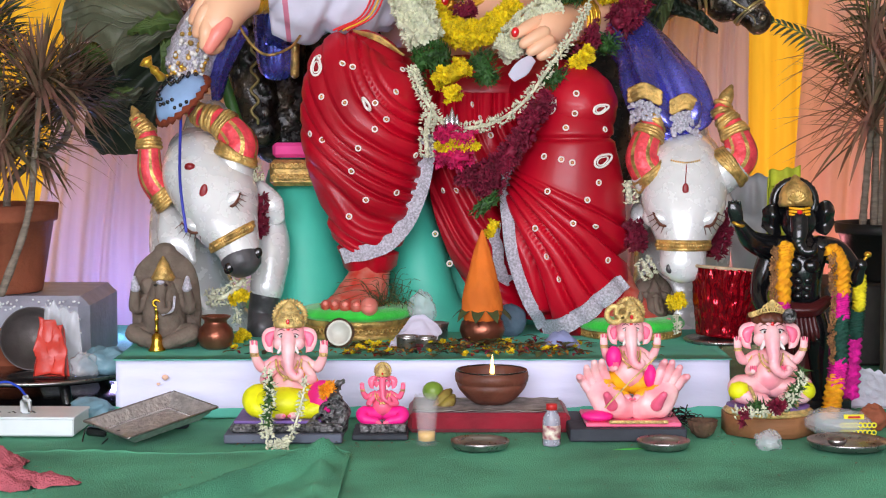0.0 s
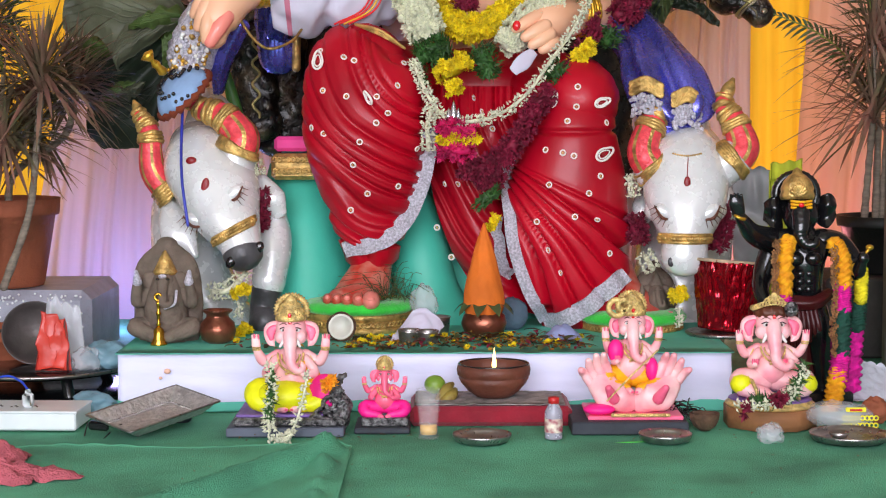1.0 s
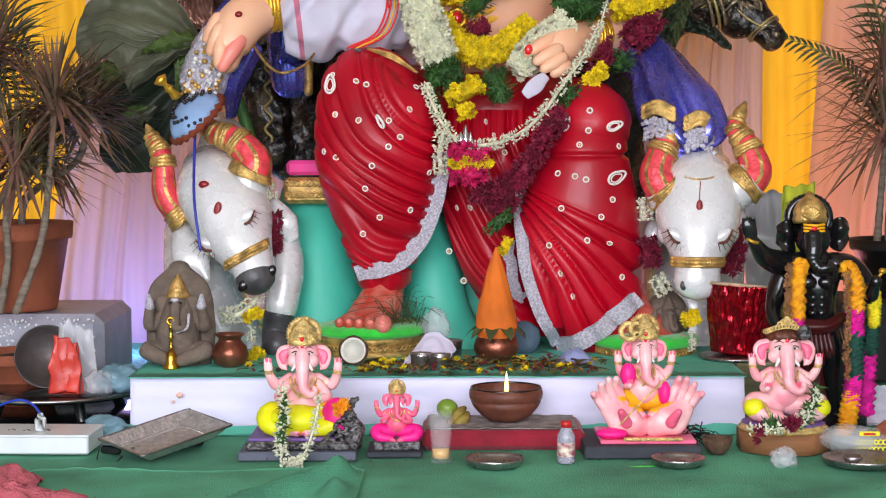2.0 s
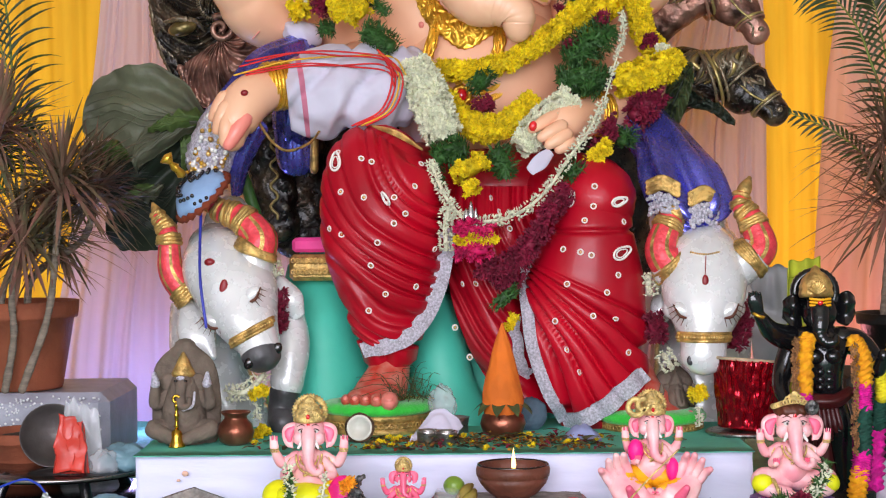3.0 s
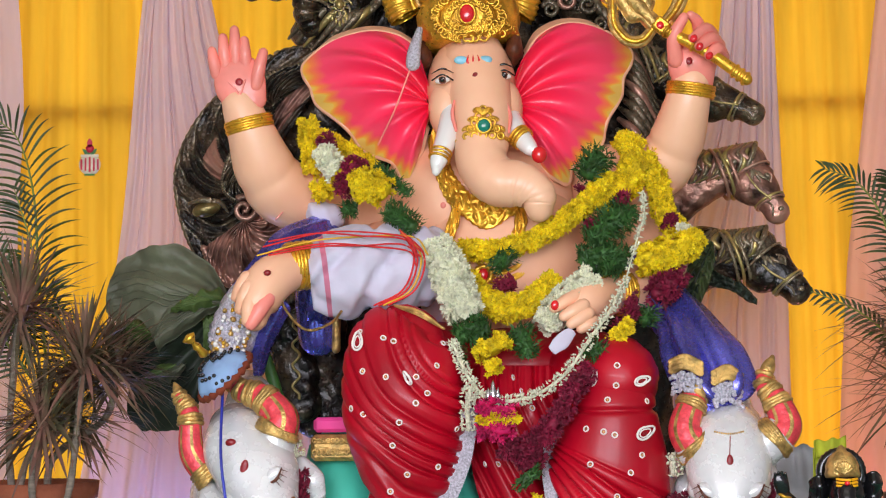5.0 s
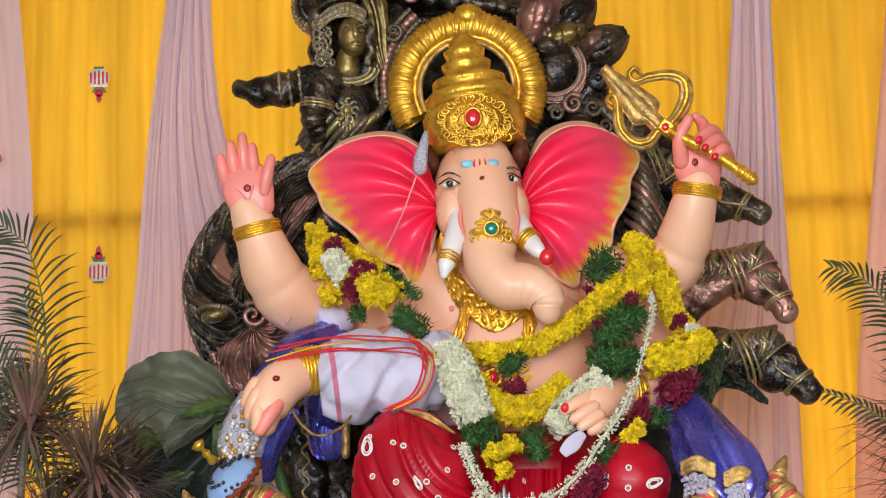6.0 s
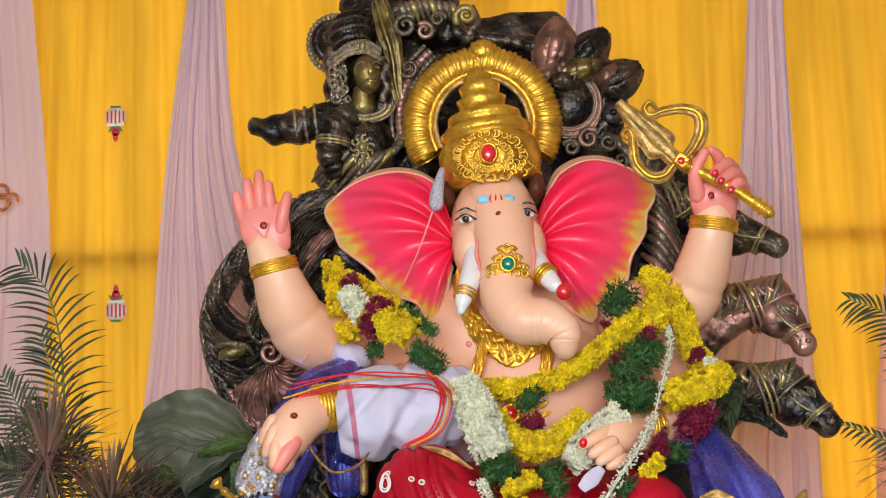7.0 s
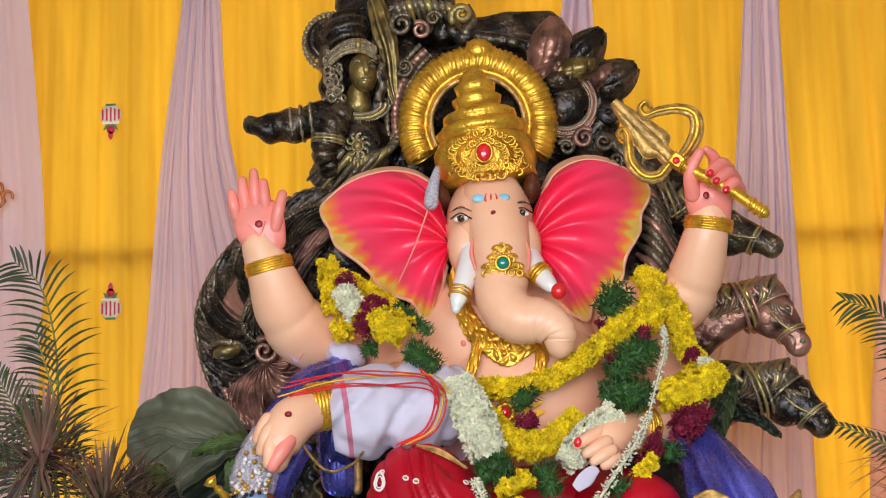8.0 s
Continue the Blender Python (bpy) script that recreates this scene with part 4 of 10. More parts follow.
for k in range(11):
    q = math.pi * (1 + k / 10)
    c0 = front_of(body_tree, (dc.x + 0.034 * math.cos(q), dc.y, dc.z - 0.012 + 0.05 * math.sin(q)), 0.012)[0]
    ball(S, c0, (0.010, 0.008, 0.012), 4, None, 10, 7)
# belly chain with a red jewel
for i in range(60):
    q = -0.2 + i / 59 * 3.5
    c = (0.044, 5.270, 1.218)
    torus(S, (c[0] + 0.10 * math.cos(q), c[1] + 0.03 * math.cos(q) ** 2, c[2] - 0.09 * math.sin(q)), 0.008, 0.004, 4, rot(90), 8, 5)
    torus(S, (c[0] + 0.075 * math.cos(q), c[1] + 0.02 * math.cos(q) ** 2 - 0.004, c[2] - 0.065 * math.sin(q)), 0.006, 0.0035, 4, rot(90), 8, 5)
ball(S, (-0.007, 5.235, 1.143), (0.017, 0.012, 0.02), 8, None, 14, 8)
torus(S, (-0.007, 5.240, 1.143), 0.026, 0.008, 4, rot(90), 24, 6, wave=lambda q, p: 0.4 * math.sin(q * 9))

# blush creases of the arms and the palm lines
for pts, r in (([(-0.658, 5.330, 1.330), (-0.596, 5.335, 1.400), (-0.589, 5.360, 1.447)], 0.0035), ([(0.503, 5.360, 1.478), (0.539, 5.345, 1.511), (0.561, 5.340, 1.545)], 0.0035),
               ([(-0.792, 5.232, 1.748), (-0.765, 5.230, 1.720), (-0.740, 5.235, 1.675)], 0.003), ([(-0.739, 5.232, 1.755), (-0.753, 5.230, 1.710)], 0.003)):
    tube(S, pts, [r * 0.4, r, r * 0.4] if len(pts) == 3 else r, 6, 6, rings=12)
# trident: round rod, leaf-shaped blade with a raised rib, two scrolled prongs
rod = [(0.792, 5.150, 1.719), (0.694, 5.180, 1.801), (0.589, 5.210, 1.869), (0.515, 5.240, 1.919)]
tube(S, rod, 0.0180, 18, 4, rings=40)
for t in (0.02, 0.07, 0.12, 0.5, 0.72, 0.78, 0.93):
    p = spline(rod, 100)[int(t * 99)]
    torus(S, p, 0.0180, 0.006, 4, aim(Vector(rod[3]) - Vector(rod[0])), 20, 6)
tip, base = np.array((0.359, 5.250, 2.102)), np.array((0.532, 5.240, 1.904))
bx = (base - tip) / np.linalg.norm(base - tip)
bs = np.array((-bx[2], 0, bx[0]))


def trident_blade(u, v):
    """From tip to base, widest past the middle, with notched shoulders and a rib."""
    w = 0.0639 * (u ** 0.85) * (1 - sm(0.72, 0.82, u) * 0.72)
    x = 2 * v - 1
    return tip + (base - tip) * u + bs * w * x + np.array((0, -0.022 * (1 - abs(x)) - 0.004 * math.cos(x * 9), 0))


sheet(S, 50, 24, trident_blade, 15, thick=0.012)
for pts, rr in ((((0.542, 5.235, 1.897), (0.587, 5.240, 1.947), (0.612, 5.240, 2.000), (0.606, 5.240, 2.053), (0.558, 5.240, 2.073), (0.498, 5.240, 2.067), (0.455, 5.240, 2.054), (0.438, 5.235, 2.077), (0.456, 5.230, 2.094), (0.472, 5.225, 2.077)),
                 (9, 12, 13, 12, 10, 9, 7, 5.5, 5, 4)),
                (((0.521, 5.235, 1.895), (0.488, 5.240, 1.861), (0.443, 5.240, 1.862), (0.406, 5.240, 1.903), (0.398, 5.240, 1.954), (0.396, 5.240, 1.993), (0.381, 5.235, 2.011), (0.367, 5.230, 1.996), (0.380, 5.225, 1.980)),
                 (9, 11, 11, 11, 9, 7, 5.5, 5, 4))):
    tube(S, pts, [(0.012, r * 0.00173) for r in rr], 16, 15, ref=(0, 1, 0), rings=70)
    tube(S, [(p[0], p[1] - 0.012, p[2]) for p in pts], [r * 0.00075 for r in rr], 8, 4, ref=(0, 1, 0), rings=70)
box(S, (0.542, 5.215, 1.902), (0.045, 0.03, 0.045), 4, rot(0, 40, 0), 0.006)
ball(S, (0.540, 5.198, 1.900), (0.012, 0.006, 0.012), 8, None, 12, 8)
# silver tassel tied by the crown
tube(S, [(-0.201, 5.300, 1.918), (-0.217, 5.270, 1.844), (-0.221, 5.260, 1.803)], [0.0105, 0.0209, 0.0227], 14, 2, rings=16)
tube(S, [(-0.226, 5.270, 1.799), (-0.278, 5.300, 1.672), (-0.337, 5.360, 1.566)], 0.003, 6, 6, rings=16)

# blue sculpted shawl: sleeves, hanging ends, and the gold and bead borders
pl = lambda k, a: (lambda p, s, q: a * math.sin(q * 6.283 * k + 2 * s))
tube(S, [(-0.525, 5.320, 1.276), (-0.609, 5.200, 1.230), (-0.680, 5.150, 1.152), (-0.765, 5.200, 1.064)], [0.0600, 0.0560, 0.0400, 0.0300], 30, 16, ref=(0, 1, 0), rings=30, disp=pl(9, 0.006))
tube(S, [(-0.510, 5.340, 1.239), (-0.515, 5.360, 1.065), (-0.524, 5.380, 1.156), (-0.516, 5.400, 0.962)], [0.0802, 0.0697, 0.0697, 0.0558], 30, 16, rings=30, disp=pl(10, 0.008))
tube(S, [(-0.449, 5.330, 1.187), (-0.456, 5.350, 1.066), (-0.459, 5.370, 0.925)], [(0.0139, 0.02)] * 3, 10, 15, rings=16)
tube(S, [(-0.656, 5.120, 1.141), (-0.705, 5.100, 1.064), (-0.745, 5.100, 0.956), (-0.762, 5.100, 0.906)], [(0.0369, 0.05), (0.0638, 0.06), (0.0705, 0.06), (0.0503, 0.05)], 24, 2, rings=22,
     disp=lambda p, s, q: 0.008 * math.sin(q * 60) * math.sin(s * 40))
tube(S, [(-0.602, 5.080, 1.046), (-0.658, 5.120, 0.939), (-0.675, 5.150, 0.855)], [(0.0302, 0.02), (0.0268, 0.03), (0.0134, 0.02)], 16, 16, rings=16, disp=pl(5, 0.006))
for i in range(170):
    t = rnd.random()
    c = spline([(-0.652, 5.090, 1.139), (-0.699, 5.060, 1.062), (-0.739, 5.060, 0.955), (-0.756, 5.060, 0.905)], 40)[int(t * 39)]
    ball(S, (c[0] + rnd.uniform(-0.055, 0.055), c[1] - 0.02 + rnd.uniform(-0.012, 0.01), c[2] + rnd.uniform(-0.02, 0.02)), rnd.uniform(0.005, 0.009), rnd.choice((2, 15, 4, 9)), None, 7, 5)
rings_ = [(0.503, 5.400, 1.198), (0.540, 5.300, 1.069), (0.607, 5.220, 0.987), (0.645, 5.120, 0.891), (0.689, 5.050, 0.782)]
tube(S, rings_, [(0.0488, 0.05), (0.0697, 0.06), (0.0753, 0.07), (0.1040, 0.07), (0.0973, 0.06)], 56, 16, rings=40,
     disp=lambda p, s, q: 0.019 * math.sin(q * 6.283 * 6 + 1.2 * s + 0.8 * nz(p, 4)) * (0.5 + 0.7 * s) + 0.005 * math.sin(q * 6.283 * 15))
for pts in ([(0.547, 5.020, 0.868), (0.583, 4.990, 0.881), (0.626, 4.990, 0.861)], [(0.665, 4.990, 0.834), (0.706, 5.000, 0.850), (0.746, 5.030, 0.827)]):
    ribbon = spline(pts, 22)
    for i, p in enumerate(ribbon):
        for k in range(3):
            torus(S, (p[0], p[1] - 0.012, p[2] - k * 0.013), 0.007, 0.004, 15, rot(90), 10, 5)
        for k in range(4):
            ball(S, (p[0] + rnd.uniform(-0.006, 0.006), p[1] - 0.012, p[2] - 0.045 - k * 0.014 - rnd.random() * 0.008), rnd.uniform(0.005, 0.009), 2, None, 7, 5)
thing("elephant_headed_statue", S, STATUE_MATS, "large painted elephant-headed statue seated in a crimson dhoti", "statue", at=(0.1, 5.3, PLAT_H))


# ---- throne: seat block, bulls, dark sculpted backrest ----
S = Shape()
ztop = (-0.465, 5.300, 0.558)[2]
tube(S, [(-0.434, 5.350, 0.570), (-0.423, 5.300, 0.401), (-0.409, 5.260, 0.194), (-0.402, 5.250, 0.108)], [(0.1221, 0.12), (0.1360, 0.16), (0.1569, 0.18), (0.1674, 0.19)], 40, 0, rings=24,
     disp=lambda p, s, q: 0.012 * nz(p, 5), cap=True)
tube(S, [(-0.048, 5.500, 0.549), (-0.048, 5.450, 0.335), (-0.048, 5.400, 0.088)], [(0.4442, 0.16), (0.4655, 0.19), (0.5152, 0.22)], 60, 0, rings=24, disp=lambda p, s, q: 0.015 * nz(p, 4))
tube(S, [(-0.090, 5.280, 0.489), (-0.072, 5.220, 0.355), (-0.046, 5.180, 0.203), (-0.012, 5.160, 0.119)], [(0.0684, 0.08), (0.0890, 0.1), (0.1129, 0.1), (0.1369, 0.1)], 40, 0, rings=24, disp=lambda p, s, q: 0.02 * nz(p, 6))
seat = thing("teal_plinth", S, TEAL, "teal painted rounded plinth behind the statue", "plinth")
S = Shape()
box(S, (-0.447, 5.200, 0.625), (0.1437, 0.1, 0.0787), 0, bevel=0.012)
for i in range(11):
    for k in range(2):
        a = (-0.506, 5.140, 0.647)
        torus(S, (a[0] + i * 0.0137, 5.143, a[2] - k * 0.0342), 0.007, 0.0035, 0, rot(90), 10, 5, sx=0.8)
box(S, (-0.456, 5.210, 0.693), (0.1095, 0.1, 0.0445), 1, bevel=0.014)
thing("gold_edged_block", S, [GOLD_DARK, mat("hot_pink_cloth", lin(250, 70, 150), 0.7)], "gold-edged arm block with a hot pink pad", "cushion")

BULL_MATS = [PEARL, GREY_SOFT, GOLD_DARK, CORAL, DARK_RED, EYE_DARK, GOLD_DARK, SKIN, BROWN_HAIR]


def horn(S, pts, r0, r1, tip=6):
    c = spline(pts, 40)
    tan = np.gradient(c, axis=0)
    n = 34
    tube(S, c[:n], [r0 + (r1 - r0) * i / 39 for i in range(n)], 26, 3, rings=66, cap=False,
         disp=lambda p, s, q: 0.005 * math.sin(q * 6.283 * 13) * (1 if s < 0.55 else 0.4),
         mi_at=lambda s, q: 2 if (s < 0.14 or 0.5 < s < 0.57 or 0.66 < s < 0.74 or 0.84 < s < 0.9) else (2 if int(q * 26) % 4 == 0 and s < 0.5 else 3))
    for s in (0.0, 0.03, 0.06, 0.09, 0.12, 0.44, 0.475, 0.51, 0.58, 0.615, 0.65, 0.73, 0.76, 0.83):
        i = int(s * 39)
        torus(S, c[i], (r0 + (r1 - r0) * s) * 1.03, 0.0075, 6 if s > 0.1 else 2, aim(tan[i]), 24, 6, wave=lambda q, p: 0.25 * math.sin(q * 20))
    tube(S, [c[33], c[36], c[39]], [r0 + (r1 - r0) * 0.85, r1 * 1.3, r1 * 0.5], 14, tip, rings=12)


def bull_eye(S, p, w, tilt, lashes):
    w *= 1.25
    ball(S, p, (w, w * 0.55, w * 0.62), 0, rot(0, tilt, 0), 16, 10)
    c = Vector(p)
    a = radians(-tilt)
    ax, az = Vector((math.cos(a), 0, math.sin(a))), Vector((-math.sin(a), 0, math.cos(a)))
    tube(S, [c - ax * w + Vector((0, -0.006, 0)), c - az * w * 0.45 + Vector((0, -w * 0.62, 0)), c + ax * w + Vector((0, -0.006, 0))], [0.002, 0.0045, 0.002], 6, 8, rings=14)
    for k in range(7):
        t = k / 6 * 2 - 1
        s = c + ax * w * t * 0.9 - az * w * 0.4 * (1 - t * t) + Vector((0, -w * 0.55, 0))
        tube(S, [s, s + (ax * t * 0.6 + az * (-1 if lashes else 0.6)).normalized() * w * 0.7 + Vector((0, -0.001, 0))], [0.0017, 0.0007], 5, 8, rings=5)


def face_band(S, tree, a, b, n=26):
    """A gold nose band laid over the muzzle from a to b."""
    for k in (-1, 0, 1):
        pts = []
        for i in range(n):
            p = Vector(a) + (Vector(b) - Vector(a)) * (i / (n - 1)) + Vector((0, 0, 0.010 * k))
            pts.append(tuple(front_of(tree, p, 0.004)[0]))
        tube(S, pts, 0.0055 if k else 0.0075, 8, 6 if k == 0 else 2, ref=(0, 0, 1), rings=n * 3, disp=lambda p, t, q: 0.0018 * math.sin(t * 150) if k == 0 else 0)


def on(tree, p, lift=0.0):
    return tuple(front_of(tree, p, lift)[0])


# bull that turns its head
S = Shape()
HD = Shape()
tube(HD, [(-0.731, 5.120, 0.681), (-0.697, 5.040, 0.637), (-0.656, 4.970, 0.566), (-0.621, 4.920, 0.487), (-0.584, 4.880, 0.425), (-0.569, 4.860, 0.389)],
     [(0.0940, 0.08), (0.1283, 0.10), (0.1250, 0.095), (0.0954, 0.08), (0.0661, 0.062), (0.0596, 0.05)], 40, 0, ref=(1, 0, -0.35), rings=60,
     mi_at=lambda s, q: 1 if s > 0.915 else 0, disp=lambda p, s, q: 0.006 * nz(p, 9))
for p, r in (((-0.711, 4.960, 0.484), 0.05), ((-0.595, 4.930, 0.559), 0.045)):
    ball(HD, p, (r, 0.04, r * 0.8), 0, None, 18, 12)
S.add(HD.v, HD.f, HD.m)
tree = BVHTree.FromPolygons(HD.v, HD.f)
face_band(S, tree, (-0.653, 4.850, 0.424), (-0.542, 4.850, 0.483))
for p in ((-0.524, 4.860, 0.408), (-0.602, 4.840, 0.368)):
    ball(S, on(tree, p), (0.014, 0.008, 0.018), 5, rot(0, 25, 0), 12, 8)
ball(S, on(tree, (-0.678, 4.900, 0.582)), (0.0113, 0.005, 0.0226), 4, rot(0, 12, 0), 12, 8)
ball(S, on(tree, (-0.722, 4.950, 0.651)), (0.016, 0.008, 0.012), 4, None, 10, 6)
bull_eye(S, on(tree, (-0.595, 4.900, 0.561), -0.008), 0.027, -40, True)
bull_eye(S, on(tree, (-0.713, 4.920, 0.479), -0.008), 0.030, 20, True)
horn(S, [(-0.796, 5.050, 0.545), (-0.855, 5.050, 0.620), (-0.865, 5.060, 0.728), (-0.894, 5.080, 0.777), (-0.917, 5.100, 0.822)], 0.0487, 0.0101)
horn(S, [(-0.600, 4.980, 0.675), (-0.586, 4.980, 0.720), (-0.642, 5.000, 0.777), (-0.712, 5.030, 0.802), (-0.744, 5.060, 0.852)], 0.0609, 0.0181)
tube(S, [(-0.616, 5.000, 0.622), (-0.602, 5.000, 0.684)], [0.0658, 0.0609], 24, 0, rings=10)
tube(S, [(-0.811, 5.060, 0.520), (-0.773, 5.000, 0.440), (-0.727, 4.980, 0.376)], [(0.0263, 0.03), (0.0559, 0.03), (0.0132, 0.012)], 18, 0, rings=20)
tube(S, [(-0.543, 5.080, 0.594), (-0.509, 5.040, 0.537), (-0.483, 5.040, 0.491)], [(0.0165, 0.03), (0.0428, 0.03), (0.0230, 0.012)], 18, 0, rings=20)
tube(S, [(-0.797, 5.300, 0.559), (-0.771, 5.220, 0.321), (-0.684, 5.200, 0.167), (-0.632, 5.200, 0.123)], [(0.1027, 0.16), (0.1129, 0.16), (0.1027, 0.14), (0.0855, 0.12)], 34, 0, rings=40,
     disp=lambda p, s, q: 0.008 * groove(p[0] + 0.5 * p[2], 70, 3))
tube(S, [(-0.518, 5.120, 0.491), (-0.506, 5.060, 0.402), (-0.516, 5.020, 0.289)], [(0.0461, 0.055), (0.0559, 0.06), (0.0494, 0.055)], 24, 0, rings=26)
tube(S, [(-0.520, 5.020, 0.272), (-0.533, 5.020, 0.214), (-0.525, 5.000, 0.171)], [(0.0461, 0.05), (0.0395, 0.045), (0.0494, 0.06)], 20, 1, rings=14)
tube(S, [(-0.731, 5.350, 0.811), (-0.709, 5.250, 0.759), (-0.697, 5.150, 0.667)], [0.0523, 0.0787, 0.0924], 26, 0, rings=20)
thing("bull_statue", S, BULL_MATS, "pearl white bull statue with red and gold horns, head turned", "statue", group="bulls beside the throne")

# bull that faces the front
S = Shape()
HD = Shape()
tube(HD, [(0.717, 5.120, 0.686), (0.707, 5.030, 0.644), (0.700, 4.970, 0.580), (0.693, 4.920, 0.501), (0.685, 4.880, 0.423), (0.681, 4.860, 0.375)],
     [(0.0805, 0.08), (0.1152, 0.10), (0.1250, 0.10), (0.1086, 0.085), (0.0709, 0.064), (0.0677, 0.055)], 40, 0, rings=60, disp=lambda p, s, q: 0.005 * nz(p, 9))
for p, r in (((0.621, 4.940, 0.505), 0.045), ((0.770, 4.940, 0.505), 0.045)):
    ball(HD, p, (r, 0.04, r * 0.8), 0, None, 18, 12)
S.add(HD.v, HD.f, HD.m)
tree = BVHTree.FromPolygons(HD.v, HD.f)
face_band(S, tree, (0.611, 4.860, 0.430), (0.754, 4.860, 0.429))
for p in ((0.638, 4.840, 0.364), (0.724, 4.840, 0.364)):
    ball(S, on(tree, p, -0.003), (0.010, 0.006, 0.014), 1, None, 12, 8)
ball(S, on(tree, (0.689, 4.880, 0.586)), (0.0097, 0.005, 0.0193), 4, None, 12, 8)
tube(S, [on(tree, (0.696, 4.930, 0.655), 0.001), on(tree, (0.692, 4.900, 0.624), 0.001), on(tree, (0.689, 4.880, 0.599), 0.001)], 0.0015, 5, 4, rings=8)
for i in range(14):
    ball(S, on(tree, ((0.656, 4.950, 0.671)[0] + 0.006 * i, 4.95, (0.656, 4.950, 0.667)[2] - 0.006 * math.sin(i / 13 * 3.14)), 0.002), 0.003, 6, None, 7, 5)
bull_eye(S, on(tree, (0.620, 4.880, 0.502), -0.008), 0.028, 35, True)
bull_eye(S, on(tree, (0.756, 4.880, 0.502), -0.008), 0.028, -35, True)
horn(S, [(0.620, 4.980, 0.613), (0.578, 4.980, 0.673), (0.606, 5.000, 0.755), (0.628, 5.020, 0.800), (0.623, 5.040, 0.858)], 0.0592, 0.0148)
horn(S, [(0.824, 4.980, 0.640), (0.866, 4.980, 0.683), (0.842, 5.000, 0.759), (0.815, 5.020, 0.808), (0.844, 5.040, 0.879)], 0.0592, 0.0148)
for a, b in (((0.647, 5.000, 0.636), (0.611, 4.980, 0.614)), ((0.775, 5.000, 0.603), (0.834, 4.980, 0.647))):
    tube(S, [a, b], [0.0625, 0.0592], 22, 0, ref=(0, 1, 0), rings=8)
tube(S, [(0.615, 5.140, 0.564), (0.594, 5.100, 0.499), (0.572, 5.080, 0.433)], [(0.0230, 0.03), (0.0362, 0.03), (0.0099, 0.012)], 18, 0, rings=16)
tube(S, [(0.834, 5.140, 0.564), (0.839, 5.100, 0.499), (0.833, 5.080, 0.433)], [(0.0230, 0.03), (0.0362, 0.03), (0.0099, 0.012)], 18, 0, rings=16)
tube(S, [(0.751, 5.340, 0.744), (0.749, 5.320, 0.608), (0.738, 5.280, 0.349), (0.718, 5.250, 0.124)], [(0.0732, 0.12), (0.1395, 0.15), (0.1465, 0.15), (0.1540, 0.14)], 34, 0, rings=40,
     disp=lambda p, s, q: 0.006 * groove(p[2], 60, 3))
thing("bull_statue", S, BULL_MATS, "pearl white bull statue with red and gold horns, facing forward", "statue", group="bulls beside the throne")

# dark backrest: a feather fan, a crowned bust with a stretched arm, petals, and three horse heads
S = Shape()
BM = [BRONZE, BRONZE_GOLD, COPPER_PAINT]


def carved(scale, amp):
    return lambda p, s, q: amp * (math.sin(p[0] * scale + 2.2 * nz(p, 7)) * math.sin(p[2] * scale * 0.8 + 2 * nz(p, 6, 4)) + 0.7 * nz(p, 22))


def fan(c, rim, y0, dome, feathers, twist, mi, fold=0.018, mi_at=None):
    """A relief fan: overlapping feathers curl from c out to the rim."""
    r = spline(rim, 141)
    c = np.array(c)

    def at(u, v):
        k = min(u * 140, 139.999)
        e = r[int(k)] + (r[int(k) + 1] - r[int(k)]) * (k - int(k))
        ang = u * feathers + twist * v * v + 0.8 * nz((u * 3, v * 2, feathers))
        saw = ang - math.floor(ang)
        k = saw * (1 - sm(0.82, 1.0, saw))
        fine = math.sin((u * feathers * 3 + twist * 3 * v * v + 0.6 * nz((u * 4, v * 2, 7))) * 6.283)
        p = c + (e - c) * v
        p[1] = y0 - dome * (1 - v ** 2.2) - fold * k * sm(0.0, 0.25, v) - 0.0035 * fine * sm(0.05, 0.3, v) - 0.012 * sm(0.9, 0.97, v)
        return p

    sheet(S, 140 * 2, 44, lambda u, v: at(u, v), mi, mi_at=mi_at)
    tube(S, [(p[0], y0 - 0.006, p[2]) for p in r[::5]], 0.012, 8, mi, rings=120, disp=lambda p, s, q: 0.002 * math.sin(s * 300))


fan((-0.748, 5.700, 1.488), [(-0.474, 5.700, 1.952), (-0.579, 5.700, 1.956), (-0.705, 5.700, 1.931), (-0.831, 5.700, 1.843), (-0.933, 5.700, 1.754), (-1.008, 5.700, 1.640), (-1.041, 5.700, 1.526), (-1.030, 5.700, 1.411), (-0.993, 5.700, 1.296), (-0.919, 5.700, 1.182), (-0.781, 5.700, 1.084)],
    5.74, 0.10, 9, 2.2, 0, 0.03, mi_at=lambda u, v: 2 if (int(u * 9 + 2.2 * v * v) % 4 == 1 and 0.35 < v < 0.7) else 0)
fan((-0.779, 5.620, 1.508), [(-0.726, 5.620, 1.658), (-0.808, 5.620, 1.622), (-0.853, 5.620, 1.548), (-0.865, 5.620, 1.473), (-0.828, 5.620, 1.431), (-0.757, 5.620, 1.432)], 5.64, 0.05, 5, -1.6, 0, 0.02)
fan((-0.697, 5.620, 1.733), [(-0.544, 5.620, 1.843), (-0.620, 5.620, 1.874), (-0.734, 5.620, 1.830), (-0.776, 5.620, 1.755), (-0.762, 5.620, 1.659), (-0.699, 5.620, 1.600)], 5.65, 0.06, 5, 1.4, 0, 0.02)
fan((-0.795, 5.620, 1.359), [(-0.822, 5.620, 1.444), (-0.738, 5.620, 1.451), (-0.664, 5.620, 1.392), (-0.665, 5.620, 1.280), (-0.773, 5.620, 1.136), (-0.887, 5.620, 1.176), (-0.936, 5.620, 1.270)], 5.66, 0.05, 6, 1.1, 2, 0.022)
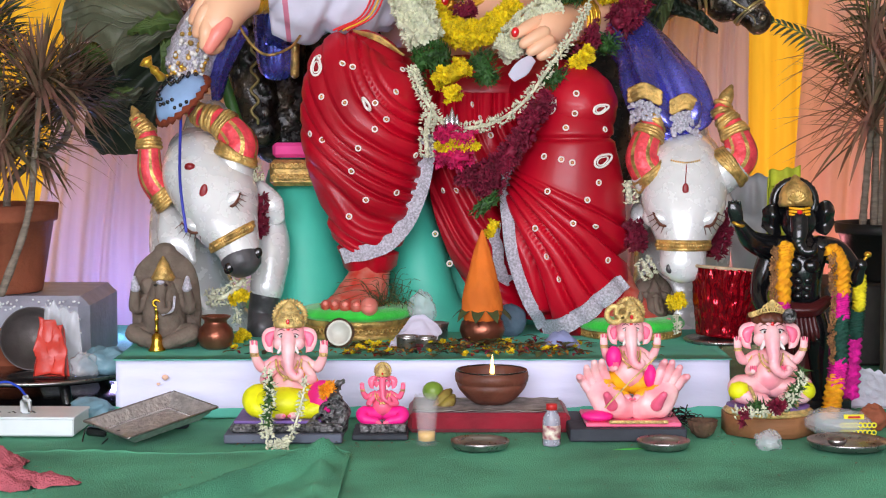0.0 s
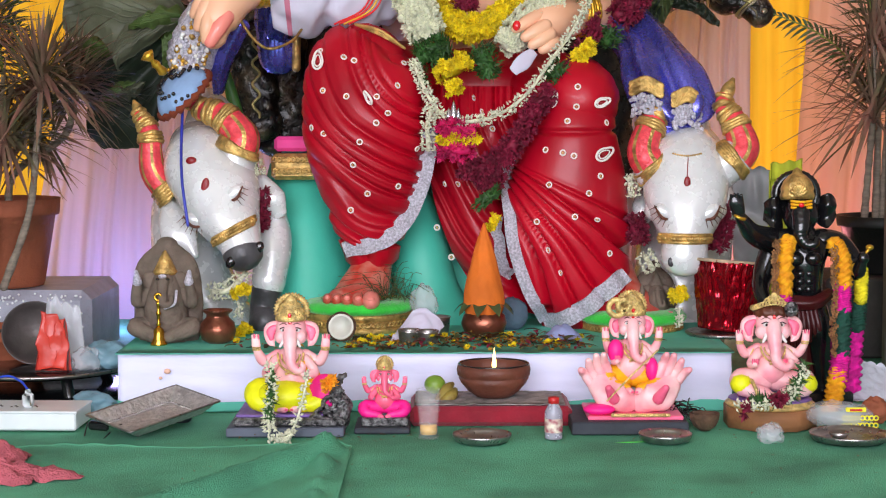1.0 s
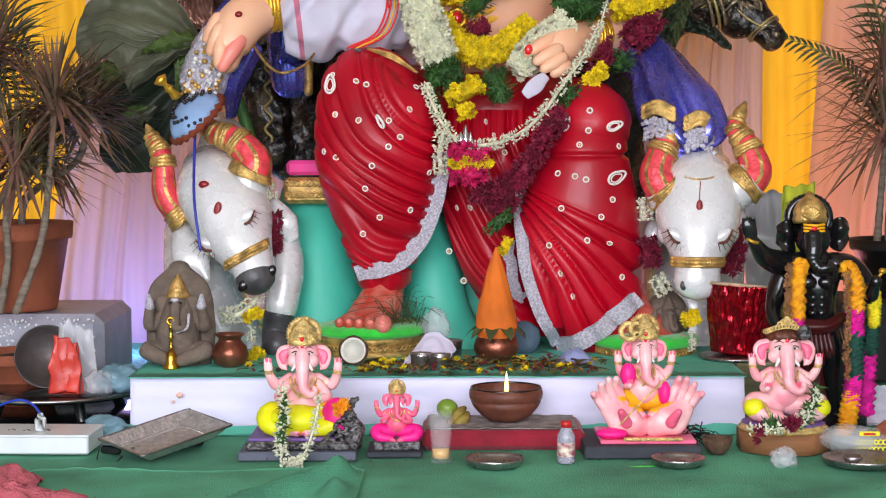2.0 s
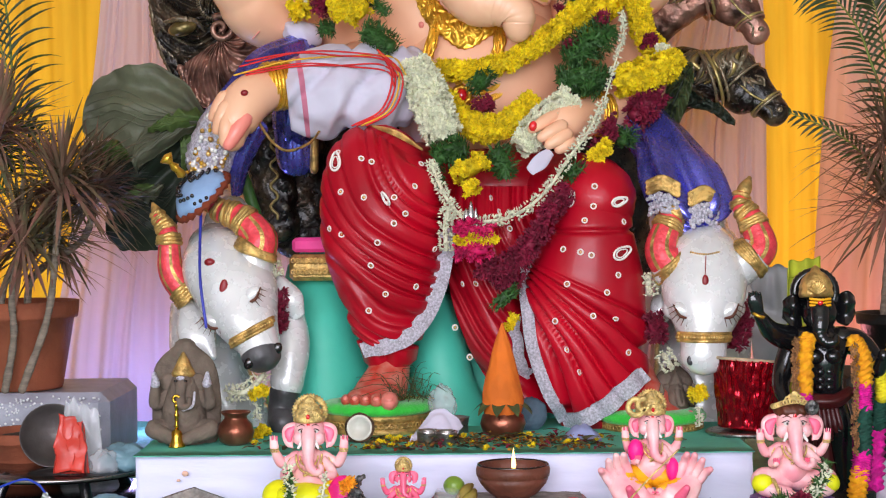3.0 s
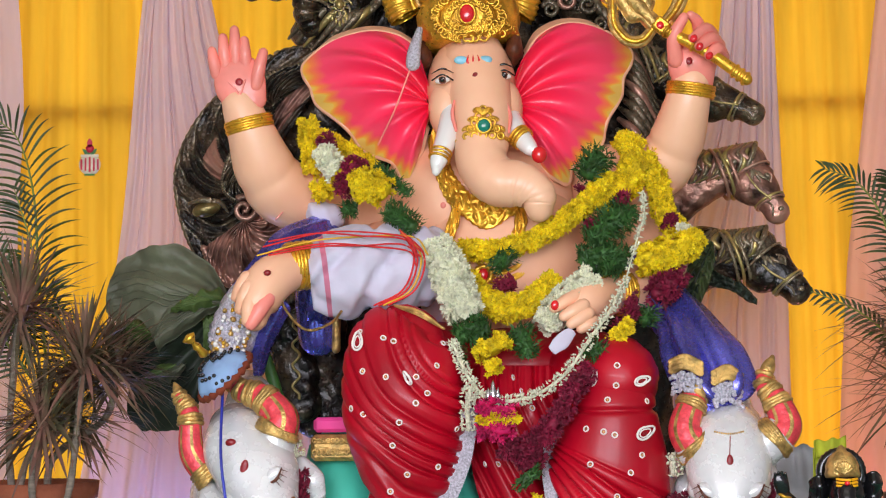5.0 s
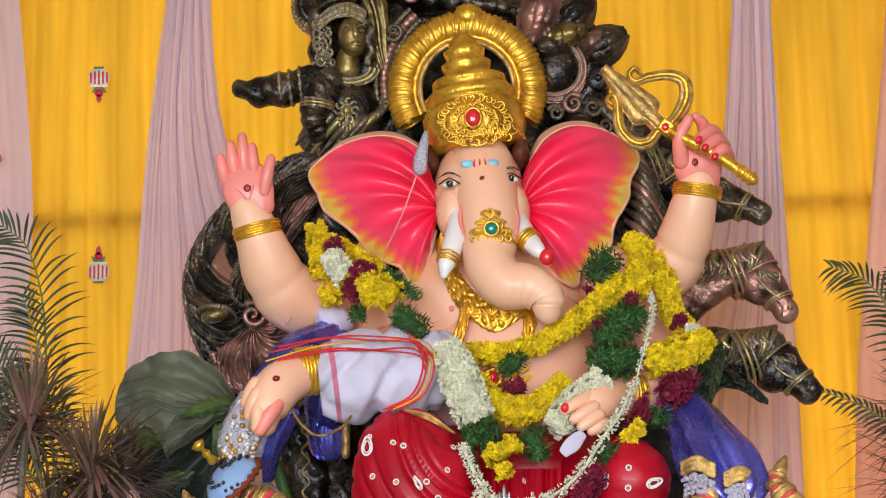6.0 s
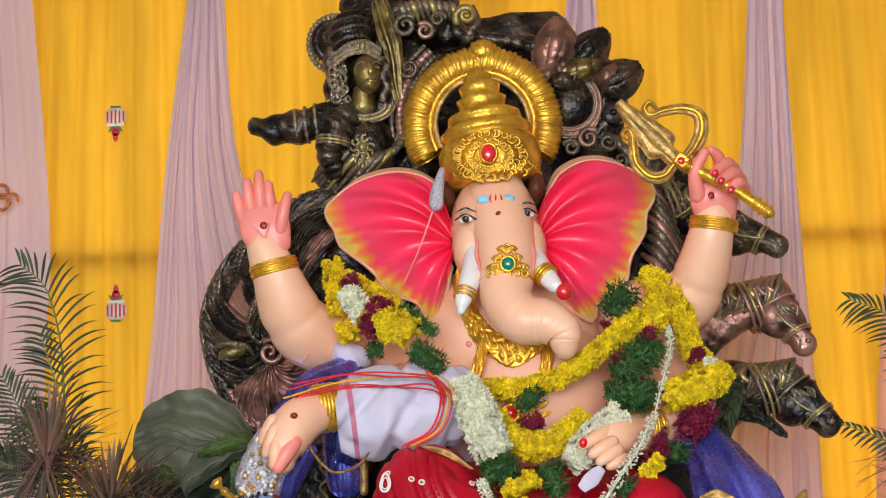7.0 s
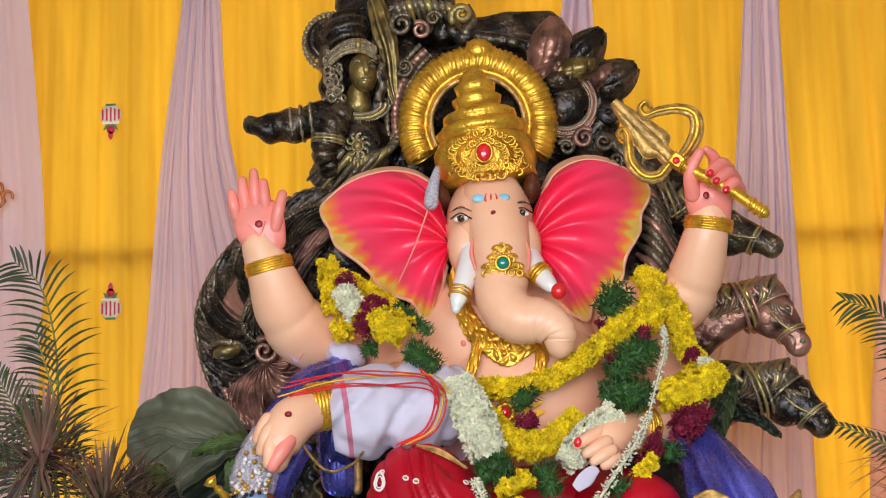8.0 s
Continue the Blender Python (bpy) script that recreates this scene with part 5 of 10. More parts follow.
ball(S, (-0.919, 5.600, 1.394), (0.0479, 0.03, 0.0258), 1, rot(0, -14, 0), 20, 12)
tube(S, [(-0.978, 5.620, 1.417), (-0.928, 5.580, 1.422), (-0.876, 5.600, 1.415), (-0.851, 5.620, 1.387)], [0.006, 0.010, 0.010, 0.004], 8, 0, rings=24)


def scroll(c, r, w, mi, turns=1.6, flip=1, start=0.0, n=40):
    pts = []
    for i in range(n):
        t = i / (n - 1)
        q = start + flip * turns * 6.283 * t
        pts.append((c[0] + r * (1 - 0.82 * t) * math.cos(q), c[1] - 0.03 * t, c[2] + r * (1 - 0.82 * t) * math.sin(q)))
    tube(S, pts, [w * (1 - 0.5 * i / (n - 1)) for i in range(n)], 9, mi, ref=(0, 1, 0), rings=n + 20)


scroll((-0.792, 5.600, 1.390), 0.0442, 0.013, 2, 1.5, -1, 2.0)
# lower side strip with a wavy gold border, beside the hanging shawl
tube(S, [(-0.646, 5.720, 1.087), (-0.631, 5.720, 0.917), (-0.605, 5.720, 0.729)], [(0.06, 0.04), (0.075, 0.04), (0.07, 0.04)], 30, 0, rings=40, disp=carved(70, 0.006))
tube(S, [tuple(np.array((-0.616, 5.660, 1.065)) + np.array((0.012 * math.sin(k * 1.3), 0, -0.014 * k))) for k in range(22)], 0.005, 7, 1, rings=120)
# body of the backrest behind the statue
tube(S, [(-0.483, 5.800, 1.913), (-0.563, 5.800, 1.778), (-0.605, 5.800, 1.603), (-0.589, 5.800, 1.370)], [(0.1336, 0.04), (0.1374, 0.05), (0.1374, 0.05), (0.1336, 0.04)], 40, 0, rings=80, disp=lambda p, s, q: 0.012 * groove(p[0] * 0.8 + p[2] + 0.05 * nz(p, 5), 60, 2) + 0.004 * nz(p, 20))
tube(S, [(-0.570, 5.780, 1.118), (-0.548, 5.780, 0.917), (-0.539, 5.780, 0.670)], [(0.085, 0.035), (0.095, 0.035), (0.09, 0.035)], 30, 0, rings=50, disp=carved(60, 0.007))
tube(S, [(-0.058, 5.920, 2.537), (0.024, 5.900, 2.041), (0.130, 5.880, 1.674), (0.058, 5.860, 1.245), (0.066, 5.850, 0.931), (0.062, 5.840, 0.546)],
     [(0.30, 0.06), (0.40, 0.08), (0.5047, 0.09), (0.5629, 0.09), (0.5823, 0.09), (0.5823, 0.09)], 60, 0, rings=90, disp=carved(46, 0.010))
tube(S, [(-0.454, 5.800, 2.652), (-0.392, 5.780, 2.488), (-0.374, 5.760, 2.320), (-0.476, 5.760, 2.123), (-0.556, 5.760, 1.967)], [(0.1145, 0.05), (0.1336, 0.06), (0.1183, 0.06), (0.1183, 0.06), (0.1145, 0.05)], 40, 0, rings=60, disp=carved(50, 0.008))
tube(S, [(-0.469, 5.800, 2.685), (-0.309, 5.780, 2.657), (-0.191, 5.780, 2.615)], [0.0573, 0.0840, 0.0496], 30, 0, ref=(0, 0, 1), rings=40, disp=carved(60, 0.008))
# crowned bust: disc, cap, face, curls, collar, stretched arm
dc = (-0.572, 5.720, 2.469)
lathe(S, dc, [(0.002, 0.03), (0.0638, 0.026), (0.0694, 0.034), (0.0769, 0.022), (0.0825, 0.018), (0.0863, 0.0), (0.002, -0.01)], 60, 0, rot(90, 0, 12))
for k in range(34):
    q = k / 34 * 6.283
    ball(S, (dc[0] + 0.0919 * math.cos(q), dc[1] + 0.01, dc[2] + 0.0994 * math.sin(q)), (0.012, 0.016, 0.012), 0, None, 9, 6)
    ball(S, (dc[0] + 0.0769 * math.cos(q), dc[1] - 0.02, dc[2] + 0.0844 * math.sin(q)), 0.0055, 1 if k % 3 else 0, None, 7, 5)
capd = Vector((0.42, -0.2, -0.88)).normalized()
ball(S, (-0.515, 5.660, 2.474), (0.0745, 0.085, 0.0894), 0, rot(0, 16, 0), 50, 40, disp=lambda d: 0.05 * math.sin(16 * d.dot(capd)) + 0.02 * math.sin(d.x * 30 + d.z * 20) * (1 if d.dot(capd) > 0.1 else 0))
for k in range(26):
    t = k / 25
    p = spline([(-0.563, 5.600, 2.359), (-0.512, 5.575, 2.386), (-0.454, 5.570, 2.390), (-0.411, 5.600, 2.373)], 26)[k]
    ball(S, p, (0.0075, 0.008, 0.009), 1 if k % 4 == 2 else 0, None, 9, 6)
    ball(S, (p[0], p[1] - 0.002, p[2] + 0.020), (0.007, 0.007, 0.014), 0, rot(0, 30 * t - 10, 0), 9, 6)
    ball(S, (p[0], p[1] + 0.006, p[2] + 0.038), (0.006, 0.007, 0.007), 0, None, 8, 6)
ball(S, (-0.465, 5.565, 2.413), (0.014, 0.010, 0.020), 1, None, 12, 8)
fx = Vector((-0.454, 5.600, 2.320))
ball(S, fx + Vector((-0.008, 0.06, 0.01)), (0.066, 0.06, 0.085), 0, None, 28, 18, disp=lambda d: 0.05 * nz(d, 6))
tube(S, [fx + Vector((0.052, 0.03, 0.05)), fx + Vector((0.058, 0.02, 0.0)), fx + Vector((0.052, 0.03, -0.08))], [0.018, 0.022, 0.016], 14, 0, rings=30, disp=carved(120, 0.006))
ball(S, fx, (0.0461, 0.058, 0.0682), 1, rot(0, -10, 0), 36, 26)
ball(S, fx + Vector((0.008, -0.012, -0.040)), (0.026, 0.042, 0.026), 1, None, 20, 14)
tube(S, [fx + Vector((0.012, -0.054, 0.022)), fx + Vector((0.016, -0.068, -0.004)), fx + Vector((0.016, -0.064, -0.014))], [0.006, 0.0095, 0.008], 10, 1, rings=12)
for sx in (-0.012, 0.036):
    ball(S, fx + Vector((sx, -0.050 + 0.1 * abs(sx - 0.012), 0.010)), (0.012, 0.008, 0.006), 0, None, 12, 8)
    tube(S, [fx + Vector((sx - 0.014, -0.048, 0.022)), fx + Vector((sx, -0.056, 0.029)), fx + Vector((sx + 0.013, -0.046, 0.022))], 0.0028, 6, 0, rings=10)
for dz in (-0.029, -0.037):
    tube(S, [fx + Vector((-0.004, -0.048, dz)), fx + Vector((0.015, -0.058, dz - 0.001)), fx + Vector((0.032, -0.046, dz))], [0.002, 0.0048, 0.002], 7, 0 if dz > -0.03 else 1, rings=12)
hair = random.Random(31)
for k in range(46):
    t = k / 45
    p = spline([(-0.563, 5.660, 2.392), (-0.549, 5.630, 2.312), (-0.539, 5.630, 2.262), (-0.561, 5.660, 2.225)], 46)[k]
    torus(S, (p[0] + hair.uniform(-0.03, 0.022), p[1] - hair.uniform(0, 0.03), p[2] + hair.uniform(-0.01, 0.01)), hair.uniform(0.008, 0.014), 0.006, 0, rot(90, hair.uniform(-40, 40), hair.uniform(-40, 40)), 12, 6)
tube(S, [(-0.564, 5.680, 2.413), (-0.558, 5.680, 2.325), (-0.563, 5.680, 2.226)], [0.05, 0.05, 0.045], 20, 0, rings=20, disp=carved(90, 0.006))
tube(S, [(-0.470, 5.640, 2.276), (-0.476, 5.650, 2.224)], [0.036, 0.045], 20, 1, rings=10)
ball(S, (-0.478, 5.690, 2.084), (0.1163, 0.09, 0.1388), 0, None, 40, 30, disp=lambda d: 0.05 * groove(d.x * 0.8 + d.z + 0.3 * nz(d, 2), 11, 3) + 0.03 * nz(d, 7))
tube(S, [(-0.346, 5.800, 2.390), (-0.331, 5.800, 2.187), (-0.355, 5.800, 1.968)], [(0.0916, 0.05), (0.1050, 0.06), (0.1336, 0.06)], 34, 0, rings=50, disp=carved(60, 0.009))
for k in range(12):
    p = spline([(-0.564, 5.660, 2.064), (-0.466, 5.630, 2.016), (-0.373, 5.660, 2.058), (-0.325, 5.700, 2.164)], 12)[k]
    tube(S, [(p[0] + 0.05, p[1], p[2] + 0.05), (p[0], p[1] - 0.03, p[2]), (p[0] - 0.09, p[1] + 0.01, p[2] - 0.09)], [0.006, 0.014, 0.005], 9, (0, 0, 1, 0)[k % 4], rings=18)
for k in range(30):
    q = math.pi * (1.02 + k / 29 * 0.96)
    for rr, sz in ((36, 0.007), (44, 0.008), (51, 0.006)):
        c0 = (fx.x - 0.008 + rr * 0.00185 * math.cos(q), 5.60 + 0.012 * (rr - 36) / 8, fx.z - 0.105 + rr * 0.00105 * math.sin(q))
        ball(S, c0, sz, 1 if rr == 44 else 0, None, 8, 6)
tube(S, [(-0.491, 5.680, 2.172), (-0.590, 5.650, 2.177), (-0.692, 5.620, 2.153), (-0.771, 5.610, 2.146), (-0.832, 5.610, 2.156)], [0.0669, 0.0613, 0.0576, 0.0502, 0.0316], 30, 0, ref=(0, 0, 1), rings=80, disp=carved(66, 0.006))
for k, t in enumerate((0.36, 0.44, 0.52)):
    p = spline([(-0.491, 5.680, 2.172), (-0.590, 5.650, 2.177), (-0.692, 5.620, 2.153), (-0.771, 5.610, 2.146), (-0.832, 5.610, 2.156)], 50)[int(t * 49)]
    torus(S, p, 0.0613 - 0.002 * k, 0.006, 0, rot(0, 85, 0), 30, 6, wave=lambda q, w: 0.3 * math.sin(q * 20))
tube(S, [(-0.531, 5.620, 2.179), (-0.568, 5.600, 2.117), (-0.589, 5.610, 2.058), (-0.572, 5.640, 2.002)], [0.050, 0.054, 0.046, 0.040], 26, 0, rings=40, disp=lambda p, s, q: 0.006 * groove(s + 0.05 * nz(p, 9), 40, 2) + 0.004 * nz(p, 30))
for k in range(3):
    torus(S, tuple(np.array((-0.574, 5.600, 2.102)) + np.array((0, 0, -0.011 * k))), 0.054, 0.0055, 1 if k == 1 else 0, rot(0, 8, 0), 34, 6, wave=lambda q, w: 0.3 * math.sin(q * 22))
co = Vector((-0.475, 5.585, 2.068))
for k in range(10):
    q = k / 10 * 6.283
    torus(S, co + Vector((0.028 * math.cos(q), 0.004, 0.032 * math.sin(q))), 0.011, 0.0042, 0 if k % 2 else 1, rot(90), 14, 6, arc=0.75, start=k * 0.1)
ball(S, co, (0.014, 0.010, 0.016), 1, None, 12, 8)
for k in range(5):
    ball(S, co + Vector((0.012 * (k - 2), 0, -0.045 - 0.010 * (2 - abs(k - 2)))), (0.005, 0.005, 0.010), 1, None, 8, 6)
# broad leaf band behind the face, arcs round the crown, and the scrolls on top
tube(S, [(-0.412, 5.660, 2.582), (-0.389, 5.640, 2.487), (-0.368, 5.640, 2.387), (-0.363, 5.650, 2.291), (-0.350, 5.660, 2.226)], [(0.0258, 0.02), (0.0350, 0.025), (0.0313, 0.025), (0.0240, 0.02), (0.0111, 0.01)], 40, 1, rings=70, disp=lambda p, s, q: 0.005 * math.sin(q * 44 + 5 * s) + 0.006 * nz(p, 24))
ac = (-0.049, 5.660, 2.174)
for rr, w in ((150, 0.012), (163, 0.016), (178, 0.010)):
    torus(S, ac, rr * 0.00186, w, 2 if rr == 163 else 0, rot(90), 120, 8, arc=0.17, start=0.36, wave=lambda q, p: 0.06 * math.sin(q * 90))
tube(S, [(-0.367, 5.740, 2.577), (-0.270, 5.740, 2.532), (-0.154, 5.740, 2.484)], [0.0642, 0.0755, 0.0491], 30, 0, ref=(0, 0, 1), rings=50, disp=carved(70, 0.008))
for c, r, w, mi, fl, st in (((-0.321, 5.620, 2.486), 22, 0.012, 0, 1, 1.0), ((-0.258, 5.620, 2.466), 17, 0.010, 2, -1, 2.0), ((-0.116, 5.600, 2.508), 19, 0.016, 1, -1, 3.6), ((-0.314, 5.620, 2.340), 16, 0.010, 0, 1, 4.0), ((-0.211, 5.620, 2.506), 14, 0.009, 0, 1, 0.4)):
    scroll(c, r * 0.00185, w, mi, 1.4, fl, st)
tube(S, [(-0.153, 5.640, 2.522), (-0.155, 5.640, 2.478), (-0.123, 5.640, 2.445), (-0.056, 5.640, 2.443), (0.040, 5.640, 2.424), (0.116, 5.660, 2.407)], [0.010, 0.020, 0.026, 0.020, 0.022, 0.02], 16, 0, rings=60, disp=carved(80, 0.004))
tube(S, [(-0.091, 5.640, 2.556), (-0.081, 5.630, 2.500), (-0.105, 5.630, 2.458)], [0.006, 0.016, 0.02], 12, 0, rings=20)
for k in range(9):
    p = spline([(-0.342, 5.640, 2.545), (-0.264, 5.640, 2.558), (-0.169, 5.660, 2.545)], 9)[k]
    tube(S, [(p[0], p[1], p[2] + 0.03), (p[0] + 0.012, p[1] - 0.03, p[2]), (p[0] + 0.03, p[1], p[2] - 0.05)], [0.006, 0.014, 0.004], 9, (0, 0, 1)[k % 3], rings=16)


def petal(base, tip, width, mi, bulge=0.05):
    """A pointed cupped petal with veins."""
    b, t = np.array(base), np.array(tip)
    ax_ = (t - b)
    sd = np.array((-ax_[2], 0, ax_[0])) / np.linalg.norm(ax_)

    def at(u, v):
        x = 2 * v - 1
        w = width * math.sin(math.pi * min(0.985, 0.12 + 0.88 * u)) ** 0.7 * (1 - 0.25 * u)
        p = b + ax_ * u + sd * w * x
        p[1] -= bulge * (1 - x * x) * math.sin(math.pi * (0.15 + 0.8 * u)) + 0.007 * math.sin(x * 13 + 4 * u) * (1 - abs(x)) + 0.006 * nz((p[0] * 30, u * 5, p[2] * 30))
        return p

    sheet(S, 30, 24, at, mi, thick=0.02)


petal((0.166, 5.660, 2.318), (0.200, 5.660, 2.499), 0.0689, 2)
petal((0.107, 5.640, 2.271), (0.231, 5.630, 2.339), 0.0335, 2, 0.03)
petal((0.248, 5.680, 2.332), (0.353, 5.680, 2.455), 0.0596, 0)
petal((0.336, 5.660, 2.249), (0.461, 5.660, 2.323), 0.0633, 0)
petal((0.320, 5.640, 2.260), (0.390, 5.630, 2.313), 0.0242, 2, 0.03)
petal((0.197, 5.630, 2.301), (0.333, 5.620, 2.325), 0.0298, 1, 0.03)
petal((0.149, 5.630, 2.267), (0.263, 5.620, 2.280), 0.0242, 0, 0.03)
tube(S, [(0.039, 5.760, 2.430), (0.155, 5.740, 2.396), (0.289, 5.740, 2.331), (0.346, 5.740, 2.229), (0.322, 5.740, 2.091)], [0.0488, 0.0713, 0.0863, 0.0788, 0.0750], 34, 0, ref=(0, 0, 1), rings=60, disp=carved(60, 0.007))
mc = Vector((0.224, 5.660, 2.209))
ball(S, mc, (0.0782, 0.05, 0.0857), 0, rot(0, 12, 0), 40, 30, disp=lambda d: 0.05 * groove(d.x + 0.5 * d.z + 0.3 * d.x * d.z, 9, 3))
for rr, w, mi in ((47, 0.006, 0), (55, 0.006, 0), (63, 0.005, 2)):
    torus(S, mc + Vector((0, -0.006 + (rr - 47) * 0.001, 0)), rr * 0.00186, w, mi, rot(90), 80, 7, arc=0.48, start=-0.32, sx=0.95)
for k in range(44):
    q = -2.0 + k / 43 * 3.0
    for rr, sz in ((51, 0.0055), (59, 0.006)):
        ball(S, mc + Vector((rr * 0.00177 * math.cos(q), -0.012 + (rr - 47) * 0.001, rr * 0.00186 * math.sin(q))), sz, 2, None, 7, 5)
lathe(S, (0.368, 5.660, 2.167), [(0.002, 0.03), (0.010, 0.028), (0.014, 0.016), (0.022, 0.024), (0.026, 0.016), (0.034, 0.020), (0.040, 0.0), (0.042, -0.03)], 36, 0, rot(90))
for c, r, fl, st, mi in (((0.282, 5.640, 2.078), 19, 1, 1.0, 2), ((0.221, 5.640, 2.049), 15, -1, 2.4, 0), ((0.346, 5.640, 2.064), 15, -1, 0.3, 0), ((0.386, 5.660, 2.003), 16, 1, 3.0, 0)):
    scroll(c, r * 0.00186, 0.011, mi, 1.4, fl, st)
for k in range(16):
    p = spline([(0.380, 5.680, 2.052), (0.461, 5.680, 1.956), (0.503, 5.680, 1.839), (0.508, 5.680, 1.723), (0.492, 5.680, 1.591)], 16)[k]
    tube(S, [(p[0] - 0.05, p[1], p[2] + 0.06), (p[0], p[1] - 0.035, p[2] + 0.01), (p[0] + 0.07, p[1] - 0.01, p[2] - 0.10)], [0.008, 0.017, 0.005], 10, (0, 0, 2, 0)[k % 4], rings=18)


def horse(neck, poll, nose, mi, thick=1.0):
    """A horse's head and neck in relief, with its mane, bridle, ear, eye and nostril."""
    N, b, n = [Vector(p) for p in neck], Vector(poll), Vector(nose)
    d = (n - b).normalized()
    back = Vector((-d.z, 0, d.x))
    if back.x > 0:
        back = -back
    f = thick
    crest = N + [b]
    tube(S, [tuple(p) for p in crest], [(0.105 * f, 0.07), (0.10 * f, 0.065)] + [(0.078 * f, 0.055)] * (len(crest) - 2), 34, mi, ref=(0.4, 0, 1), rings=60,
         disp=lambda p, s, q: 0.004 * math.sin(p[0] * 50 - p[2] * 60 + 3 * nz(p, 8)) + 0.003 * nz(p, 30))
    L = (n - b).length
    tube(S, [b + back * 0.02 - d * 0.03, b + d * L * 0.28 + back * 0.022, b + d * L * 0.58 + back * 0.006, b + d * L * 0.82, n],
         [(0.058 * f, 0.05), (0.080 * f, 0.056), (0.056 * f, 0.045), (0.042 * f, 0.040), (0.040 * f, 0.034)], 34, mi, ref=tuple(back), rings=60,
         disp=lambda p, s, q: 0.0028 * nz(p, 34) + 0.002 * math.sin(p[0] * 60 + p[2] * 90))
    out = Vector((0, -0.05, 0))
    ball(S, b + d * L * 0.25 + back * 0.045 + out * 0.7, (0.040 * f, 0.024, 0.042 * f), mi, None, 20, 12)
    e = b + d * L * 0.30 - back * 0.022 + out
    ball(S, e, (0.014, 0.010, 0.010), 0, rot(0, 45, 0), 12, 8)
    tube(S, [e - d * 0.022, e - back * 0.012 + Vector((0, -0.006, 0)), e + d * 0.022], 0.004, 7, mi, rings=10)
    ball(S, n - d * 0.012 - back * 0.012 + out * 0.7, (0.011, 0.008, 0.009), 0, None, 10, 6)
    tube(S, [n + back * 0.024 + out * 0.5, n + back * 0.012 - d * 0.03 + out * 0.85, n + back * 0.02 - d * 0.06 + out * 0.7], 0.0035, 7, 0, rings=12)
    for t, r in ((0.70, 0.050), (0.75, 0.049), (0.10, 0.074)):
        torus(S, b + d * L * t + back * (0.004 if t > 0.5 else 0.02), r * f, 0.005, 1 if t == 0.70 else mi, aim(d), 30, 6, wave=lambda q, p: 0.25 * math.sin(q * 26), sx=0.85)
    tube(S, [b + d * L * 0.1 + back * 0.04 + out * 1.15, b + d * L * 0.42 + back * 0.03 + out * 1.15, b + d * L * 0.7 + back * 0.006 + out * 0.95], 0.004, 6, 1, rings=16)
    ear0 = b + back * 0.02 + out * 0.6 - d * 0.01
    tube(S, [ear0, ear0 - d * 0.045 + back * 0.008, ear0 - d * 0.085 - back * 0.006], [0.017, 0.016, 0.003], 12, mi, rings=14)
    tube(S, [ear0 + Vector((0, -0.012, 0)), ear0 - d * 0.06 + Vector((0, -0.014, 0))], [0.007, 0.003], 8, 0, rings=8)
    cr = spline([tuple(p) for p in crest], 26)
    for i in range(26):
        a = Vector(cr[i]) + Vector((0.01, -0.03, 0.075 * f))
        w = 0.014 * math.sin(i * 2.3)
        tube(S, [a, a + Vector((-0.025 + w, -0.03, -0.035)), a + Vector((-0.02 - w, -0.034, -0.075)), a + Vector((-0.055 + w, -0.018, -0.11))], [0.008, 0.011, 0.009, 0.003], 8, (0, mi, 0, 1, mi)[i % 5], rings=16)
    for i in range(3):
        a = b - d * 0.01 * i + back * 0.01 * i
        tube(S, [a + out * 0.6, a + d * 0.04 + out * 1.1, a + d * 0.075 + back * 0.02 * (i - 1) + out * 1.05], [0.006, 0.008, 0.002], 7, 0, rings=10)
    p = Vector(crest[-2])
    for o in (-0.02, 0.0, 0.02):
        torus(S, p + Vector((o, 0, -0.01)), 0.088 * f, 0.006, mi if o else 1, rot(0, 70, 0), 30, 6, wave=lambda q, w: 0.3 * math.sin(q * 30), sx=1.0)


horse([(0.466, 5.760, 1.997), (0.560, 5.730, 1.880)], (0.700, 5.690, 1.800), (0.890, 5.640, 1.690), 0)
horse([(0.612, 5.800, 1.414), (0.704, 5.760, 1.489), (0.800, 5.730, 1.512)], (0.888, 5.710, 1.525), (0.962, 5.660, 1.360), 2)
horse([(0.639, 5.800, 1.169), (0.718, 5.760, 1.222), (0.827, 5.730, 1.228)], (0.916, 5.710, 1.238), (1.032, 5.660, 1.095), 0, 1.1)
thing("bronze_sculpture", S, BM, "dark bronze sculpted screen with feather fan and horse heads", "statue", at=(0.1, 5.85, PLAT_H))


# ---- garlands, cloths and offerings on the statue ----
YELLOW_FLOWER = mat("yellow_marigold", lin(240, 208, 20), 0.75, var=0.25, vscale=30, bump=0.1, rand=0.26, through_light=0.15)
WHITE_FLOWER = mat("white_chrysanthemum", lin(232, 232, 205), 0.75, var=0.1, vscale=30, bump=0.1, rand=0.16, through_light=0.15)
GREEN_LEAFLET = mat("shredded_green_leaf", lin(52, 92, 38), 0.6, var=0.4, vscale=20, bump=0.1, rand=0.35, through_light=0.1)
MAROON_FLOWER = mat("maroon_rose_petal", lin(122, 16, 48), 0.7, var=0.35, vscale=25, bump=0.1, rand=0.3)
MAGENTA_FLOWER = mat("magenta_rose_petal", lin(200, 20, 90), 0.7, var=0.3, vscale=25, bump=0.1, rand=0.25)
ORANGE_FLOWER = mat("orange_marigold", lin(245, 150, 20), 0.75, var=0.25, vscale=25, bump=0.1, rand=0.2)
DRY_PETAL = mat("mixed_dry_petals", lin(150, 40, 30), 0.8, var=0.5, vscale=20, col2=lin(196, 150, 50), rand=0.4)
THREAD_RED = mat("red_thread", lin(215, 40, 45), 0.8)
THREAD_YELLOW = mat("yellow_thread", lin(225, 175, 50), 0.8)


